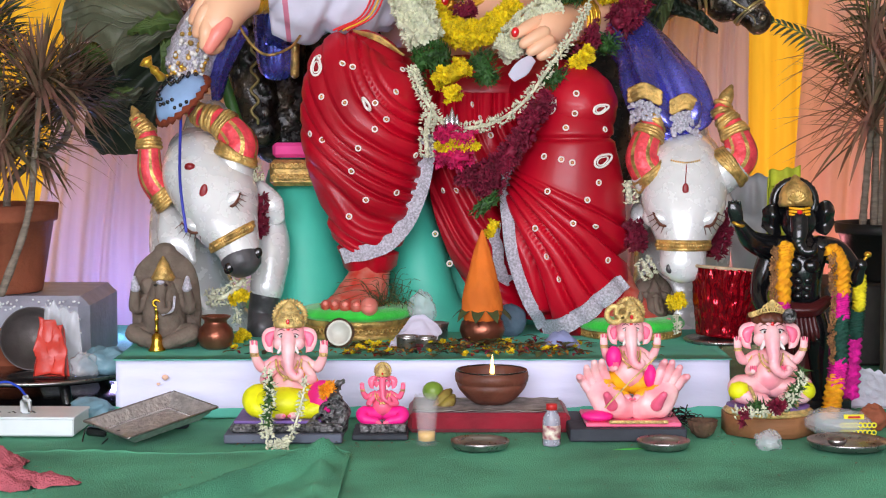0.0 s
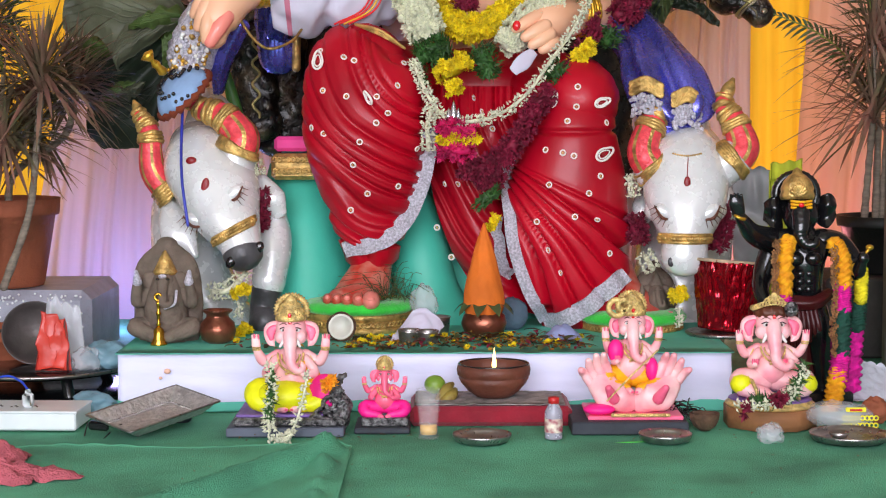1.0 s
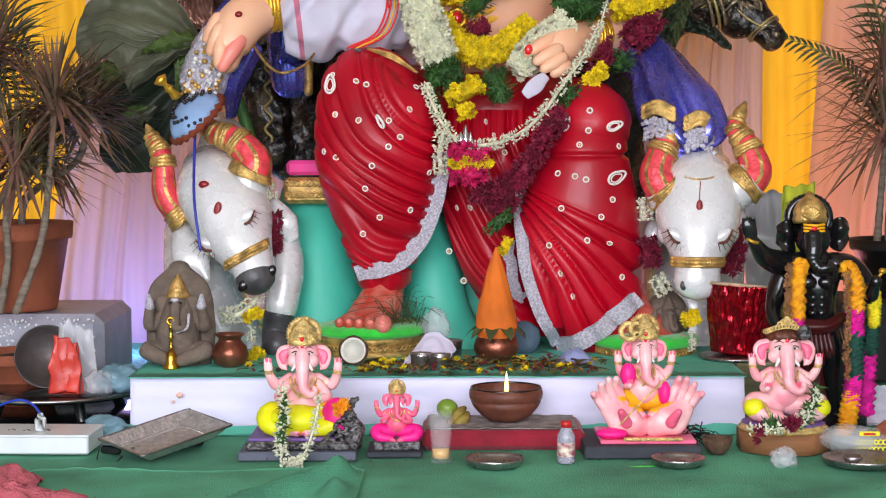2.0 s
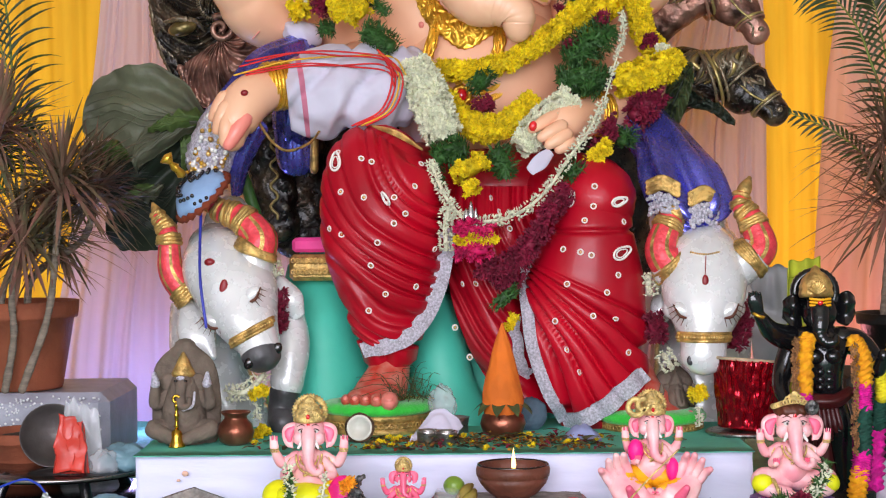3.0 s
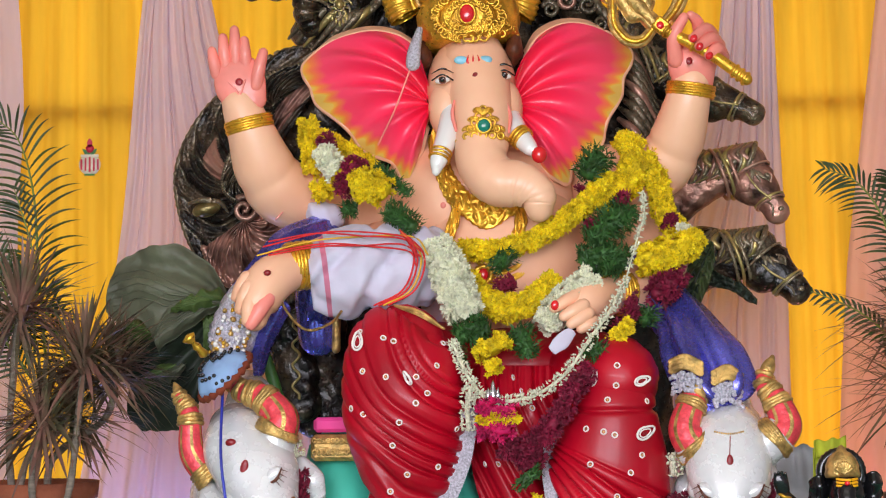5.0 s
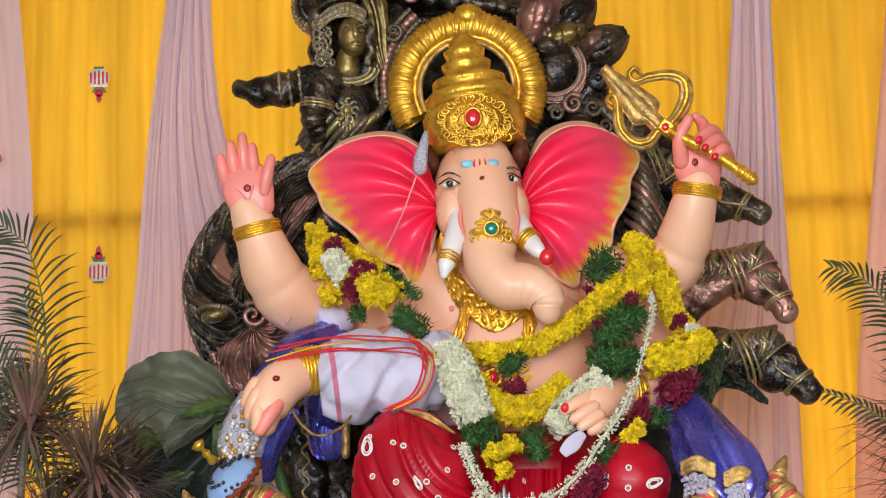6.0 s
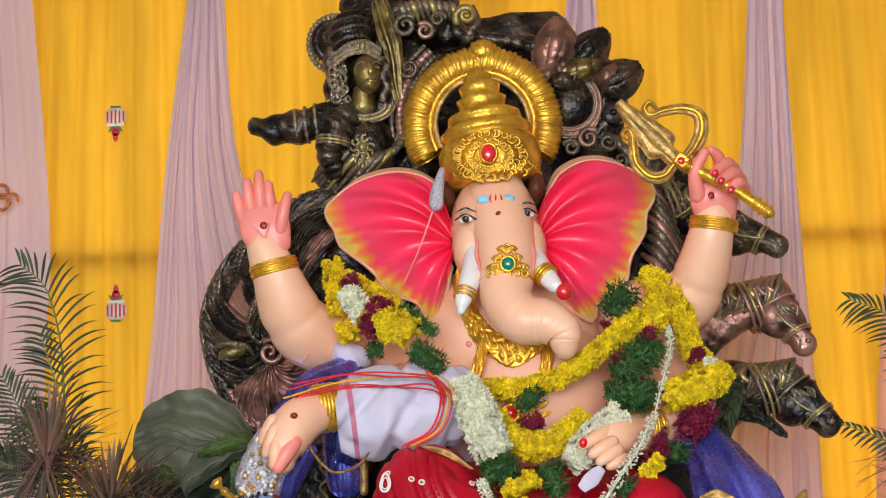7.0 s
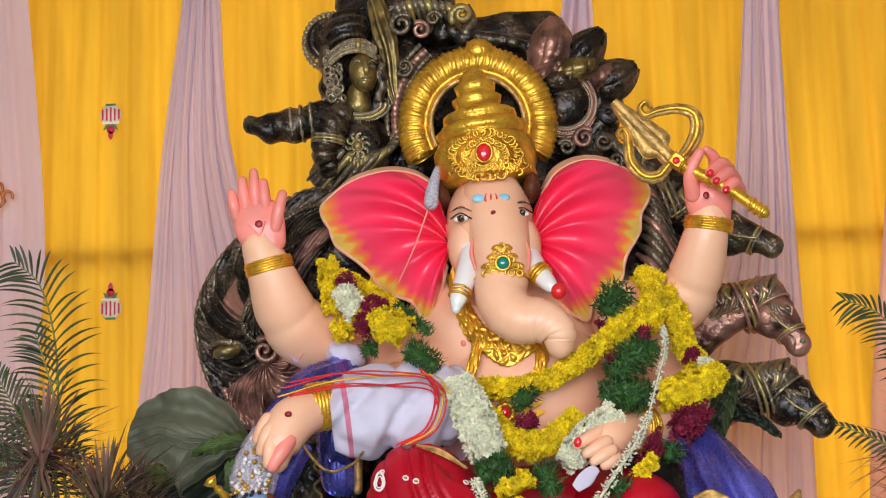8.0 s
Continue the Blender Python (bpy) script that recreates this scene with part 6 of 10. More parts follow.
def floret(S, c, n, size, rnd, mi=0, petals=8, flat=0.35):
    """A small many-petalled bloom facing n."""
    R = aim(n)
    V, F = [], []
    for ring, (cnt, rad, hgt) in enumerate(((petals, 1.0, flat * 0.6), (max(4, petals - 3), 0.6, flat * 1.5))):
        for i in range(cnt):
            q = 6.283 * (i + rnd.random() * 0.5) / cnt
            w = 0.34
            d, t = Vector((math.cos(q), math.sin(q), 0)), Vector((-math.sin(q), math.cos(q), 0))
            o = len(V)
            for p in (d * 0.1, d * rad * 0.6 + t * w * rad + Vector((0, 0, hgt * 0.7)), d * rad + Vector((0, 0, hgt * rnd.uniform(0.6, 1.3))), d * rad * 0.6 - t * w * rad + Vector((0, 0, hgt * 0.7))):
                V.append(c + R @ (p * size))
            F.append((o, o + 1, o + 2, o + 3))
    S.add(V, F, mi, False)


def strand(pts, radii, kind, seed, density=1.0):
    """One stretch of a garland: blooms, buds or cut leaf packed round a cord."""
    S = Shape()
    rnd = random.Random(seed)
    n = max(8, 6 * len(pts))
    rr = radii if isinstance(radii, (list, tuple)) else [radii] * len(pts)
    d = spline([(*p, r) for p, r in zip(pts, rr)], n)
    c, r = d[:, :3], d[:, 3]
    seglen = np.linalg.norm(np.diff(c, axis=0), axis=1)
    length = float(seglen.sum())
    tube(S, c, [max(0.002, (0.45 if i_ in (0, n - 1) else 1.0) * q * ({"mum": 0.8, "rose": 0.7, "leaf": 0.55, "bud": 0.35}[kind])) for i_, q in enumerate(r)], 10, 0, rings=n, cap=False)
    tan = np.gradient(c, axis=0)
    tan /= np.linalg.norm(tan, axis=1)[:, None] + 1e-9
    rm = float(r.mean())
    size = {"mum": 0.0145, "rose": 0.015, "leaf": 0.019, "bud": 0.009}[kind]
    area = length * 6.283 * rm
    count = int(density * {"mum": 2.4, "rose": 1.8, "leaf": 15.0, "bud": 1.7}[kind] * area / (size * size * 2.2)) + 6
    for _ in range(min(count, 4200)):
        k = rnd.random() * (n - 1.001)
        i = int(k)
        p = c[i] + (c[i + 1] - c[i]) * (k - i)
        t = Vector(tan[i])
        v = Vector((rnd.gauss(0, 1), rnd.gauss(0, 1) - 0.35, rnd.gauss(0, 1)))
        v = (v - t * v.dot(t)).normalized()
        q = Vector(p) + v * r[i] * rnd.uniform(0.86 if kind != "leaf" else 0.55, 1.06)
        if kind == "leaf":
            a = (v * 0.7 + Vector((rnd.gauss(0, 1), rnd.gauss(0, 1), rnd.gauss(0, 1))) * 0.6).normalized()
            b = a.cross(v + Vector((0.01, 0.02, 0.03))).normalized()
            l, w = size * rnd.uniform(0.7, 1.3), size * 0.15
            S.add([q - a * l * 0.3, q + b * w, q + a * l, q - b * w], [(0, 1, 2, 3)])
        elif kind == "bud":
            a = (v + Vector((rnd.gauss(0, 0.5), rnd.gauss(0, 0.5), rnd.gauss(0, 0.5)))).normalized()
            b = a.orthogonal().normalized()
            e = a.cross(b)
            l, w = size * rnd.uniform(0.8, 1.3), size * 0.42
            S.add([q - a * l * 0.5, q + b * w, q + e * w, q - b * w, q - e * w, q + a * l], [(0, 2, 1), (0, 3, 2), (0, 4, 3), (0, 1, 4), (5, 1, 2), (5, 2, 3), (5, 3, 4), (5, 4, 1)])
        else:
            floret(S, q, (v + Vector((rnd.gauss(0, 0.25), rnd.gauss(0, 0.25), rnd.gauss(0, 0.25)))).normalized(), size * rnd.uniform(0.8, 1.2), rnd, petals=7 if kind == "mum" else 5,
                   flat=0.6 if kind == "mum" else 0.8)
    return S


FLOWERS = {"y": ("marigold_stretch", YELLOW_FLOWER, "mum", "yellow marigold stretch"), "w": ("chrysanthemum_stretch", WHITE_FLOWER, "mum", "white chrysanthemum stretch"),
           "g": ("leaf_stretch", GREEN_LEAFLET, "leaf", "cut green leaf stretch"), "m": ("rose_stretch", MAROON_FLOWER, "rose", "maroon rose petal stretch"),
           "p": ("rose_stretch", MAGENTA_FLOWER, "rose", "magenta rose petal stretch"), "j": ("jasmine_string", WHITE_FLOWER, "bud", "white jasmine bud string"),
           "o": ("marigold_stretch", ORANGE_FLOWER, "mum", "orange marigold stretch")}
seed_no = [100]


def garland(label, rows, at, group=""):
    g = holder("flower_garland", at, label, "garland", group)
    for code, pts, r in rows:
        nm, m, kind, lab = FLOWERS[code]
        seed_no[0] += 1
        part(nm, strand(pts, r, kind, seed_no[0]), m, g, lab)
    return g


garland("thick yellow, white and green flower garland on the statue", [
    ("y", [(-0.560, 5.380, 1.650), (-0.551, 5.360, 1.569), (-0.537, 5.340, 1.474)], 0.0265),
    ("y", [(-0.526, 5.400, 1.597), (-0.444, 5.380, 1.555), (-0.346, 5.360, 1.485)], 0.0229),
    ("y", [(-0.523, 5.300, 1.435), (-0.497, 5.280, 1.388)], 0.0227),
    ("m", [(-0.515, 5.280, 1.556), (-0.471, 5.280, 1.573)], 0.0174),
    ("w", [(-0.503, 5.260, 1.527), (-0.474, 5.240, 1.491), (-0.448, 5.220, 1.456)], 0.0328),
    ("y", [(-0.464, 5.240, 1.417), (-0.441, 5.220, 1.449), (-0.405, 5.210, 1.482)], 0.0205),
    ("m", [(-0.383, 5.200, 1.497), (-0.413, 5.190, 1.452), (-0.435, 5.200, 1.395)], 0.0240),
    ("y", [(-0.396, 5.170, 1.411), (-0.351, 5.160, 1.419), (-0.296, 5.150, 1.385)], 0.0407),
    ("g", [(-0.437, 5.190, 1.345), (-0.392, 5.180, 1.343)], 0.0222),
    ("g", [(-0.336, 5.220, 1.481), (-0.276, 5.200, 1.431), (-0.233, 5.180, 1.386)], 0.0170),
    ("g", [(-0.297, 5.140, 1.336), (-0.252, 5.120, 1.305), (-0.211, 5.100, 1.275)], 0.0369),
    ("w", [(-0.160, 5.100, 1.227), (-0.117, 5.080, 1.158), (-0.081, 5.070, 1.081), (-0.045, 5.050, 1.005)], [0.0445, 0.0513, 0.0503, 0.0436]),
    ("g", [(-0.079, 5.050, 0.947), (-0.024, 5.040, 0.966), (0.018, 5.030, 0.978)], [0.0428, 0.0461, 0.0329]),
    ("g", [(-0.066, 5.040, 0.897), (-0.083, 5.030, 0.855)], 0.0247),
    ("y", [(0.017, 5.000, 0.931), (0.036, 4.990, 0.898)], 0.0477),
    ("y", [(0.008, 4.980, 0.854), (0.046, 4.980, 0.865)], 0.0132),
    ("g", [(0.101, 5.040, 0.969), (0.124, 5.020, 0.927), (0.129, 5.020, 0.886)], [0.0395, 0.0411, 0.0197]),
    ("w", [(0.178, 5.070, 0.971), (0.237, 5.100, 1.048), (0.324, 5.130, 1.125)], [0.0336, 0.0436, 0.0403]),
    ("g", [(0.276, 5.160, 1.183), (0.361, 5.160, 1.191), (0.420, 5.160, 1.164)], [0.0369, 0.0537, 0.0436]),
    ("g", [(0.312, 5.180, 1.236), (0.383, 5.200, 1.297), (0.436, 5.220, 1.341)], [0.0445, 0.0582, 0.0411]),
    ("m", [(0.314, 5.200, 1.298), (0.327, 5.200, 1.272)], 0.0154),
    ("m", [(0.401, 5.200, 1.365), (0.435, 5.200, 1.359)], 0.0154),
], (0.1, 5.2, 0.9))
garland("yellow marigold garland looped round the neck", [
    ("y", [(-0.082, 5.240, 1.221), (0.022, 5.220, 1.217), (0.125, 5.200, 1.237), (0.229, 5.200, 1.299), (0.317, 5.220, 1.369), (0.372, 5.260, 1.442)], 0.0257),
    ("y", [(-0.124, 5.220, 1.237), (-0.065, 5.190, 1.148), (-0.006, 5.160, 1.072), (0.078, 5.140, 1.035), (0.155, 5.140, 1.065), (0.207, 5.160, 1.125)], [0.0188, 0.0240, 0.0342, 0.0376, 0.0325, 0.0205]),
    ("g", [(0.038, 5.170, 1.196), (0.065, 5.160, 1.161)], 0.0411),
    ("m", [(0.051, 5.160, 1.118), (0.064, 5.150, 1.087)], 0.0274),
    ("g", [(0.305, 5.240, 1.440), (0.357, 5.280, 1.515)], [0.0445, 0.0547]),
    ("m", [(0.283, 5.240, 1.389), (0.315, 5.240, 1.397)], 0.0171),
], (0.05, 5.22, 1.1))
garland("yellow and maroon flower garland over the shoulder", [
    ("y", [(0.420, 5.360, 1.578), (0.467, 5.340, 1.530), (0.448, 5.300, 1.437), (0.390, 5.280, 1.392), (0.346, 5.260, 1.343)], [0.0244, 0.0384, 0.0418, 0.0349, 0.0279]),
    ("y", [(0.499, 5.340, 1.521), (0.534, 5.320, 1.429), (0.551, 5.300, 1.330), (0.588, 5.280, 1.275)], 0.0296),
    ("m", [(0.543, 5.260, 1.309), (0.577, 5.260, 1.299)], 0.0157),
    ("w", [(0.584, 5.250, 1.272), (0.624, 5.250, 1.254)], 0.0222),
    ("y", [(0.458, 5.200, 1.180), (0.533, 5.180, 1.190), (0.612, 5.200, 1.224), (0.637, 5.220, 1.252)], [0.0445, 0.0479, 0.0376, 0.0205]),
    ("m", [(0.585, 5.200, 1.144), (0.551, 5.180, 1.104), (0.511, 5.160, 1.061)], [0.0308, 0.0411, 0.0308]),
    ("g", [(0.492, 5.140, 1.026), (0.481, 5.120, 0.984)], 0.0336),
    ("y", [(0.395, 5.040, 0.973), (0.418, 5.040, 0.943)], 0.0395),
    ("g", [(0.304, 5.000, 0.916), (0.341, 4.990, 0.887)], 0.0362),
    ("m", [(0.308, 4.950, 0.849), (0.266, 4.940, 0.801), (0.221, 4.930, 0.729), (0.167, 4.940, 0.657), (0.102, 4.950, 0.617), (0.053, 4.960, 0.633)], [0.0214, 0.0230, 0.0230, 0.0263, 0.0296, 0.0197]),
    ("m", [(0.457, 5.120, 1.060), (0.381, 5.030, 0.924), (0.336, 4.990, 0.882)], 0.0165),
    ("m", [(0.102, 4.950, 0.617), (0.134, 4.950, 0.592), (0.158, 4.940, 0.633)], 0.0247),
    ("g", [(0.112, 4.930, 0.553), (0.134, 4.930, 0.529)], 0.0444),
    ("y", [(0.131, 4.920, 0.473), (0.152, 4.920, 0.466)], 0.0165),
], (0.4, 5.1, 0.7))
garland("thin white jasmine string hanging in a loop", [
    ("j", [(-0.090, 5.000, 0.937), (-0.066, 4.980, 0.879), (-0.037, 4.960, 0.821), (0.015, 4.950, 0.767), (0.096, 4.950, 0.763), (0.169, 4.950, 0.786), (0.243, 4.950, 0.845), (0.311, 4.970, 0.939), (0.373, 5.020, 1.023), (0.407, 5.080, 1.100)], 0.0148),
    ("j", [(-0.034, 4.940, 0.805), (-0.047, 4.940, 0.749), (-0.043, 4.940, 0.676)], 0.0197),
    ("j", [(0.414, 5.100, 1.093), (0.444, 5.140, 1.213), (0.479, 5.200, 1.321), (0.477, 5.240, 1.394)], 0.0076),
    ("p", [(-0.010, 4.940, 0.729), (0.038, 4.930, 0.731), (0.092, 4.940, 0.727)], 0.0247),
    ("p", [(-0.011, 4.940, 0.687), (0.033, 4.930, 0.680), (0.075, 4.940, 0.682)], 0.0230),
    ("y", [(-0.015, 4.925, 0.710), (0.038, 4.915, 0.712), (0.095, 4.925, 0.711)], 0.0099),
], (0.15, 5.0, 0.7))
S = Shape()
for sx, w in ((-1, 0.011), (0, 0.016), (1, 0.009)):
    a = (0.028, 4.940, 0.777)
    lathe(S, (a[0] + sx * 0.014, a[1], a[2] - 0.016), [(w, 0), (w * 0.8, 0.02), (w * 0.3, 0.05 if sx == 0 else 0.034), (0.001, 0.06 if sx == 0 else 0.04)], 12)
thing("silver_pendant", S, mat("polished_silver", lin(215, 215, 222), 0.2, metal=1.0, var=0.1, bump=0.2), "small silver pendant on a jasmine string", "pendant")

# white cloth round the arm and the threads that bind it
S = Shape()
tube(S, [(-0.524, 5.120, 1.129), (-0.440, 5.130, 1.144), (-0.324, 5.160, 1.160), (-0.224, 5.220, 1.170), (-0.175, 5.300, 1.192)],
     [(0.0873, 0.09), (0.1242, 0.12), (0.1409, 0.13), (0.1334, 0.13), (0.1027, 0.12)], 60, 0, ref=(0, 0, 1), rings=50, cap=False,
     disp=lambda p, s, q: 0.024 * groove(p[0] * 0.9 - p[2] * 0.6 + 0.06 * nz(p, 4), 40, 3) + 0.03 * nz(p, 8) + 0.013 * nz(p, 21) + 0.012 * math.sin(q * 31) * sm(0.22, 0.0, s),
     mi_at=lambda s, q: 1 if (0.12 < s < 0.17 or 0.60 < q < 0.64) else 0)
ball(S, (-0.507, 5.360, 1.343), (0.0628, 0.06, 0.0453), 0, rot(0, 20, 0), 24, 16, disp=lambda d: 0.12 * math.sin(d.x * 8 + d.z * 5) * 0.6)
cl = holder("wrapped_cloth", (-0.355, 5.100, 1.048), "white cotton cloth with pink stripes wrapped round an arm", "cloth")
part("cloth", S, [WHITE_CLOTH, PINK_STRIPE], cl)
for i in range(5):
    S = Shape()
    o = i * 0.009
    a, b, e = (-0.499, 5.050, 1.252), (-0.346, 5.020, 1.250), (-0.231, 5.040, 1.244)
    j = lambda p, k: (p[0] + 0.02 * math.sin(i * 2.1 + k), p[1] - 0.004 * i, p[2] + o - 0.03 + 0.012 * math.cos(i * 1.7 + k))
    tube(S, [j((-0.654, 5.020, 1.217), 0), j(a, 1), j(b, 2), j(e, 3), j((-0.190, 5.040, 1.198), 4)], 0.0028, 5, 0, rings=34)
    part("thread", S, THREAD_YELLOW if i % 3 == 2 else THREAD_RED, cl)
for i in range(4):
    S = Shape()
    tube(S, [(-0.254, 5.020, 1.264), ((-0.183, 5.060, 1.191)[0] - 0.01 * i, 5.05, (-0.183, 5.060, 1.191)[2]), ((-0.202, 5.060, 1.092)[0] - 0.012 * i, 5.05, (-0.202, 5.060, 1.092)[2]), ((-0.279, 5.080, 1.045)[0] - 0.014 * i, 5.05, (-0.279, 5.080, 1.045)[2])],
         0.003, 5, 0, rings=24)
    part("thread", S, THREAD_YELLOW if i == 1 else THREAD_RED, cl)
for i in range(3):
    S = Shape()
    tube(S, [(-0.259, 5.020, 1.042), ((-0.184, 4.980, 1.022)[0], 4.98 + 0.006 * i, (-0.184, 4.980, 1.022)[2] - 0.006 * i), (-0.113, 5.000, 0.972)], 0.004, 6, 0, rings=20)
    part("cord", S, GOLD_DARK, cl, "twisted gold cord")
S = Shape()
for o in (0, 0.008):
    tube(S, [(-0.652, 5.100, 1.206), (-0.594, 5.020, 1.059), (-0.519, 5.000, 0.975), (-0.446, 5.020, 0.992), (-0.418, 5.100, 1.036)], 0.0042, 6, 0, rings=40)
part("cord", S, GOLD_DARK, cl, "gold cord hanging in a loop")
S = Shape()
tube(S, [(0.201, 5.000, 0.906), (0.231, 5.010, 0.933), (0.262, 5.030, 0.962)], [(0.004, 0.0165), (0.004, 0.0230), (0.003, 0.0148)], 14, 0, ref=(0, 1, 0), rings=12, disp=lambda p, s, q: 0.003 * nz(p, 30))
thing("folded_paper", S, WHITE_CLOTH, "folded white cloth tucked under the hand", "cloth")

# small parasol over the bull's horns
par = holder("toy_parasol", (-0.738, 4.900, 0.480), "pale blue spotted toy parasol with a blue stick", "parasol")
S = Shape()
top = Vector((-0.782, 4.950, 0.880))
ax = Vector((-0.62, -0.35, 0.72)).normalized()
R = aim(ax)
lathe(S, top - ax * 0.055, [(0.092, 0.0), (0.086, 0.018), (0.068, 0.04), (0.04, 0.056), (0.012, 0.063), (0.004, 0.065)], 40, 0, R, lambda q, s: 0.03 * math.cos(q * 8) * (1 - s))
part("canopy", S, mat("pale_blue_cloth", lin(140, 170, 210), 0.7, bump=0.2), par, "pale blue canopy")
S = Shape()
for i in range(46):
    q, s = i * 2.4, (0.25 + 0.75 * ((i * 7) % 46) / 46)
    r = 0.088 * s
    S = Shape()
    ball(S, top - ax * 0.055 + R @ Vector((r * math.cos(q), r * math.sin(q), 0.065 * (1 - s ** 2.8) ** 0.7 + 0.004)), (0.006, 0.006, 0.006), 0, None, 7, 5)
    part("spot", S, EYE_DARK, par)
S = Shape()
torus(S, top - ax * 0.058, 0.090, 0.010, 0, R, 60, 6, wave=lambda q, p: 0.5 * math.sin(q * 40))
part("fringe", S, mat("rust_fringe", lin(120, 50, 25), 0.9), par, "rust red fringe")
S = Shape()
tube(S, [top - ax * 0.05, (-0.740, 4.840, 0.628), (-0.718, 4.800, 0.474)], 0.0042, 8, 0, rings=12)
part("stick", S, mat("blue_plastic", lin(45, 55, 170), 0.4), par, "blue plastic stick")
S = Shape()
lathe(S, top + ax * 0.025, [(0.006, 0), (0.015, 0.01), (0.01, 0.03), (0.014, 0.04), (0.006, 0.055), (0.018, 0.07), (0.022, 0.078), (0.004, 0.085)], 16, 0, R)
part("finial", S, GOLD, par, "gold finial")

# ---- on the stage ----
COPPER = mat("tarnished_copper", lin(150, 90, 70), 0.32, metal=0.85, var=0.4, vscale=12, bump=0.25, bscale=40)
BRASS = mat("polished_brass", lin(212, 165, 60), 0.22, metal=1.0, var=0.2, vscale=20, bump=0.1)
STEEL = mat("dull_stainless_steel", lin(165, 160, 158), 0.3, metal=0.95, var=0.25, vscale=15, bump=0.15)
CLAY = mat("raw_grey_clay", lin(112, 98, 86), 0.9, var=0.2, vscale=18, bump=0.6, bscale=60)
TERRACOTTA = mat("terracotta", lin(150, 82, 55), 0.85, var=0.25, vscale=6, bump=0.4, bscale=60, detail=6)
DARK_CLAY = mat("oiled_brown_clay", lin(105, 58, 42), 0.55, var=0.3, vscale=10, bump=0.4, bscale=50)
GREEN_CLOTH = mat("bright_green_velvet", lin(48, 205, 58), 0.85, var=0.15, vscale=20, bump=0.4, bscale=120, sheen=0.4)
ORANGE_CLOTH = mat("saffron_paste", lin(222, 112, 30), 0.85, var=0.15, vscale=10, bump=0.5, bscale=30, detail=6)
LEAF_DULL = mat("wilting_leaf", lin(70, 82, 45), 0.6, var=0.35, vscale=14, bump=0.3, rand=0.2)
COCONUT = mat("coconut_husk", lin(92, 68, 50), 0.95, var=0.35, vscale=30, bump=0.8, bscale=90)
CLEAR_BAG = mat("clear_plastic_bag", lin(225, 228, 232), 0.12, var=0.05, vscale=5, bump=0.3, bscale=20, glass=0.85)
CLEAR_BAG.node_tree.nodes["Principled BSDF"].inputs["Transmission Weight"].default_value = 0.0
CLEAR_BAG.node_tree.nodes["Principled BSDF"].inputs["Alpha"].default_value = 0.32
BLUE_BAG = mat("blue_polythene", lin(130, 170, 185), 0.35, var=0.2, vscale=12, bump=0.5, bscale=25, through_light=0.2)
FOIL_RED = mat("red_foil", lin(190, 10, 36), 0.14, metal=0.85, coat=0.4, var=0.4, vscale=9, bump=1.0, bscale=22, stretch=(1, 1, 0.35))


def chowki(c, r, h, name_label):
    g = holder("foot_stool", c, name_label, "stool")
    S = Shape()
    lathe(S, c, [(r * 0.96, 0), (r, 0.006), (r * 0.97, h * 0.3), (r * 0.9, h * 0.5), (r * 0.97, h * 0.7), (r, h * 0.9), (r * 0.98, h)], 72, 0, None, lambda q, s: 0.008 * math.sin(q * 40))
    for i in range(64):
        q = i / 64 * 6.283
        torus(S, (c[0] + r * 0.975 * math.cos(q), c[1] + r * 0.975 * math.sin(q), c[2] + h * 0.5), 0.007, 0.003, 0, aim((math.cos(q), math.sin(q), 0)), 8, 5)
    part("base", S, GOLD_DARK, g, "embossed gold base")
    S = Shape()
    lathe(S, (c[0], c[1], c[2] + h), [(r * 0.97, 0.0), (r * 1.05, 0.008), (r * 1.06, 0.018), (r * 0.98, 0.03), (r * 0.75, 0.036), (r * 0.3, 0.037), (0.002, 0.037)], 60, 0, None, lambda q, s: 0.008 * math.sin(q * 9) + 0.006 * math.sin(q * 23))
    part("cushion", S, GREEN_CLOTH, g, "bright green velvet cushion")
    return g


c1 = (-0.248, 5.000, 0.191)
chowki((c1[0], c1[1], PLAT_H + 0.006), 0.1563, 0.055, "round gold stool with a green cushion under the foot")
c2 = (0.549, 5.000, 0.140)
chowki((c2[0], c2[1], PLAT_H + 0.006), 0.1513, 0.022, "low round stool with a green cushion under the foot")


def pot(name, c, prof, m, label, category, seg=40, wave=None):
    S = Shape()
    lathe(S, c, prof, seg, 0, None, wave)
    return thing(name, S, m, label, category, at=c)


def vessel(r, h, wall=0.004):
    return [(r * 0.5, 0), (r * 0.86, h * 0.12), (r, h * 0.38), (r * 0.9, h * 0.62), (r * 0.62, h * 0.78), (r * 0.6, h * 0.86), (r * 0.8, h * 0.96), (r * 0.82, h), (r * 0.74, h), (r * 0.54, h * 0.86), (r * 0.56, h * 0.74), (r * 0.2, h * 0.3), (0.002, h * 0.28)]


c = (-0.625, 4.700, 0.146)
pot("copper_pot", (c[0], 4.7, PLAT_H + 0.006), vessel(0.0510, 0.0928), COPPER, "small tarnished copper water pot", "pot")
c = (0.112, 4.820, 0.164)
kal = holder("offering_pot", (c[0], 4.82, PLAT_H + 0.006), "copper offering pot with mango leaves and a saffron cone", "pot")
S = Shape()
lathe(S, (c[0], 4.82, PLAT_H + 0.006), vessel(0.0647, 0.1011), 40)
part("pot_body", S, COPPER, kal, "tarnished copper pot")
rnd = random.Random(31)


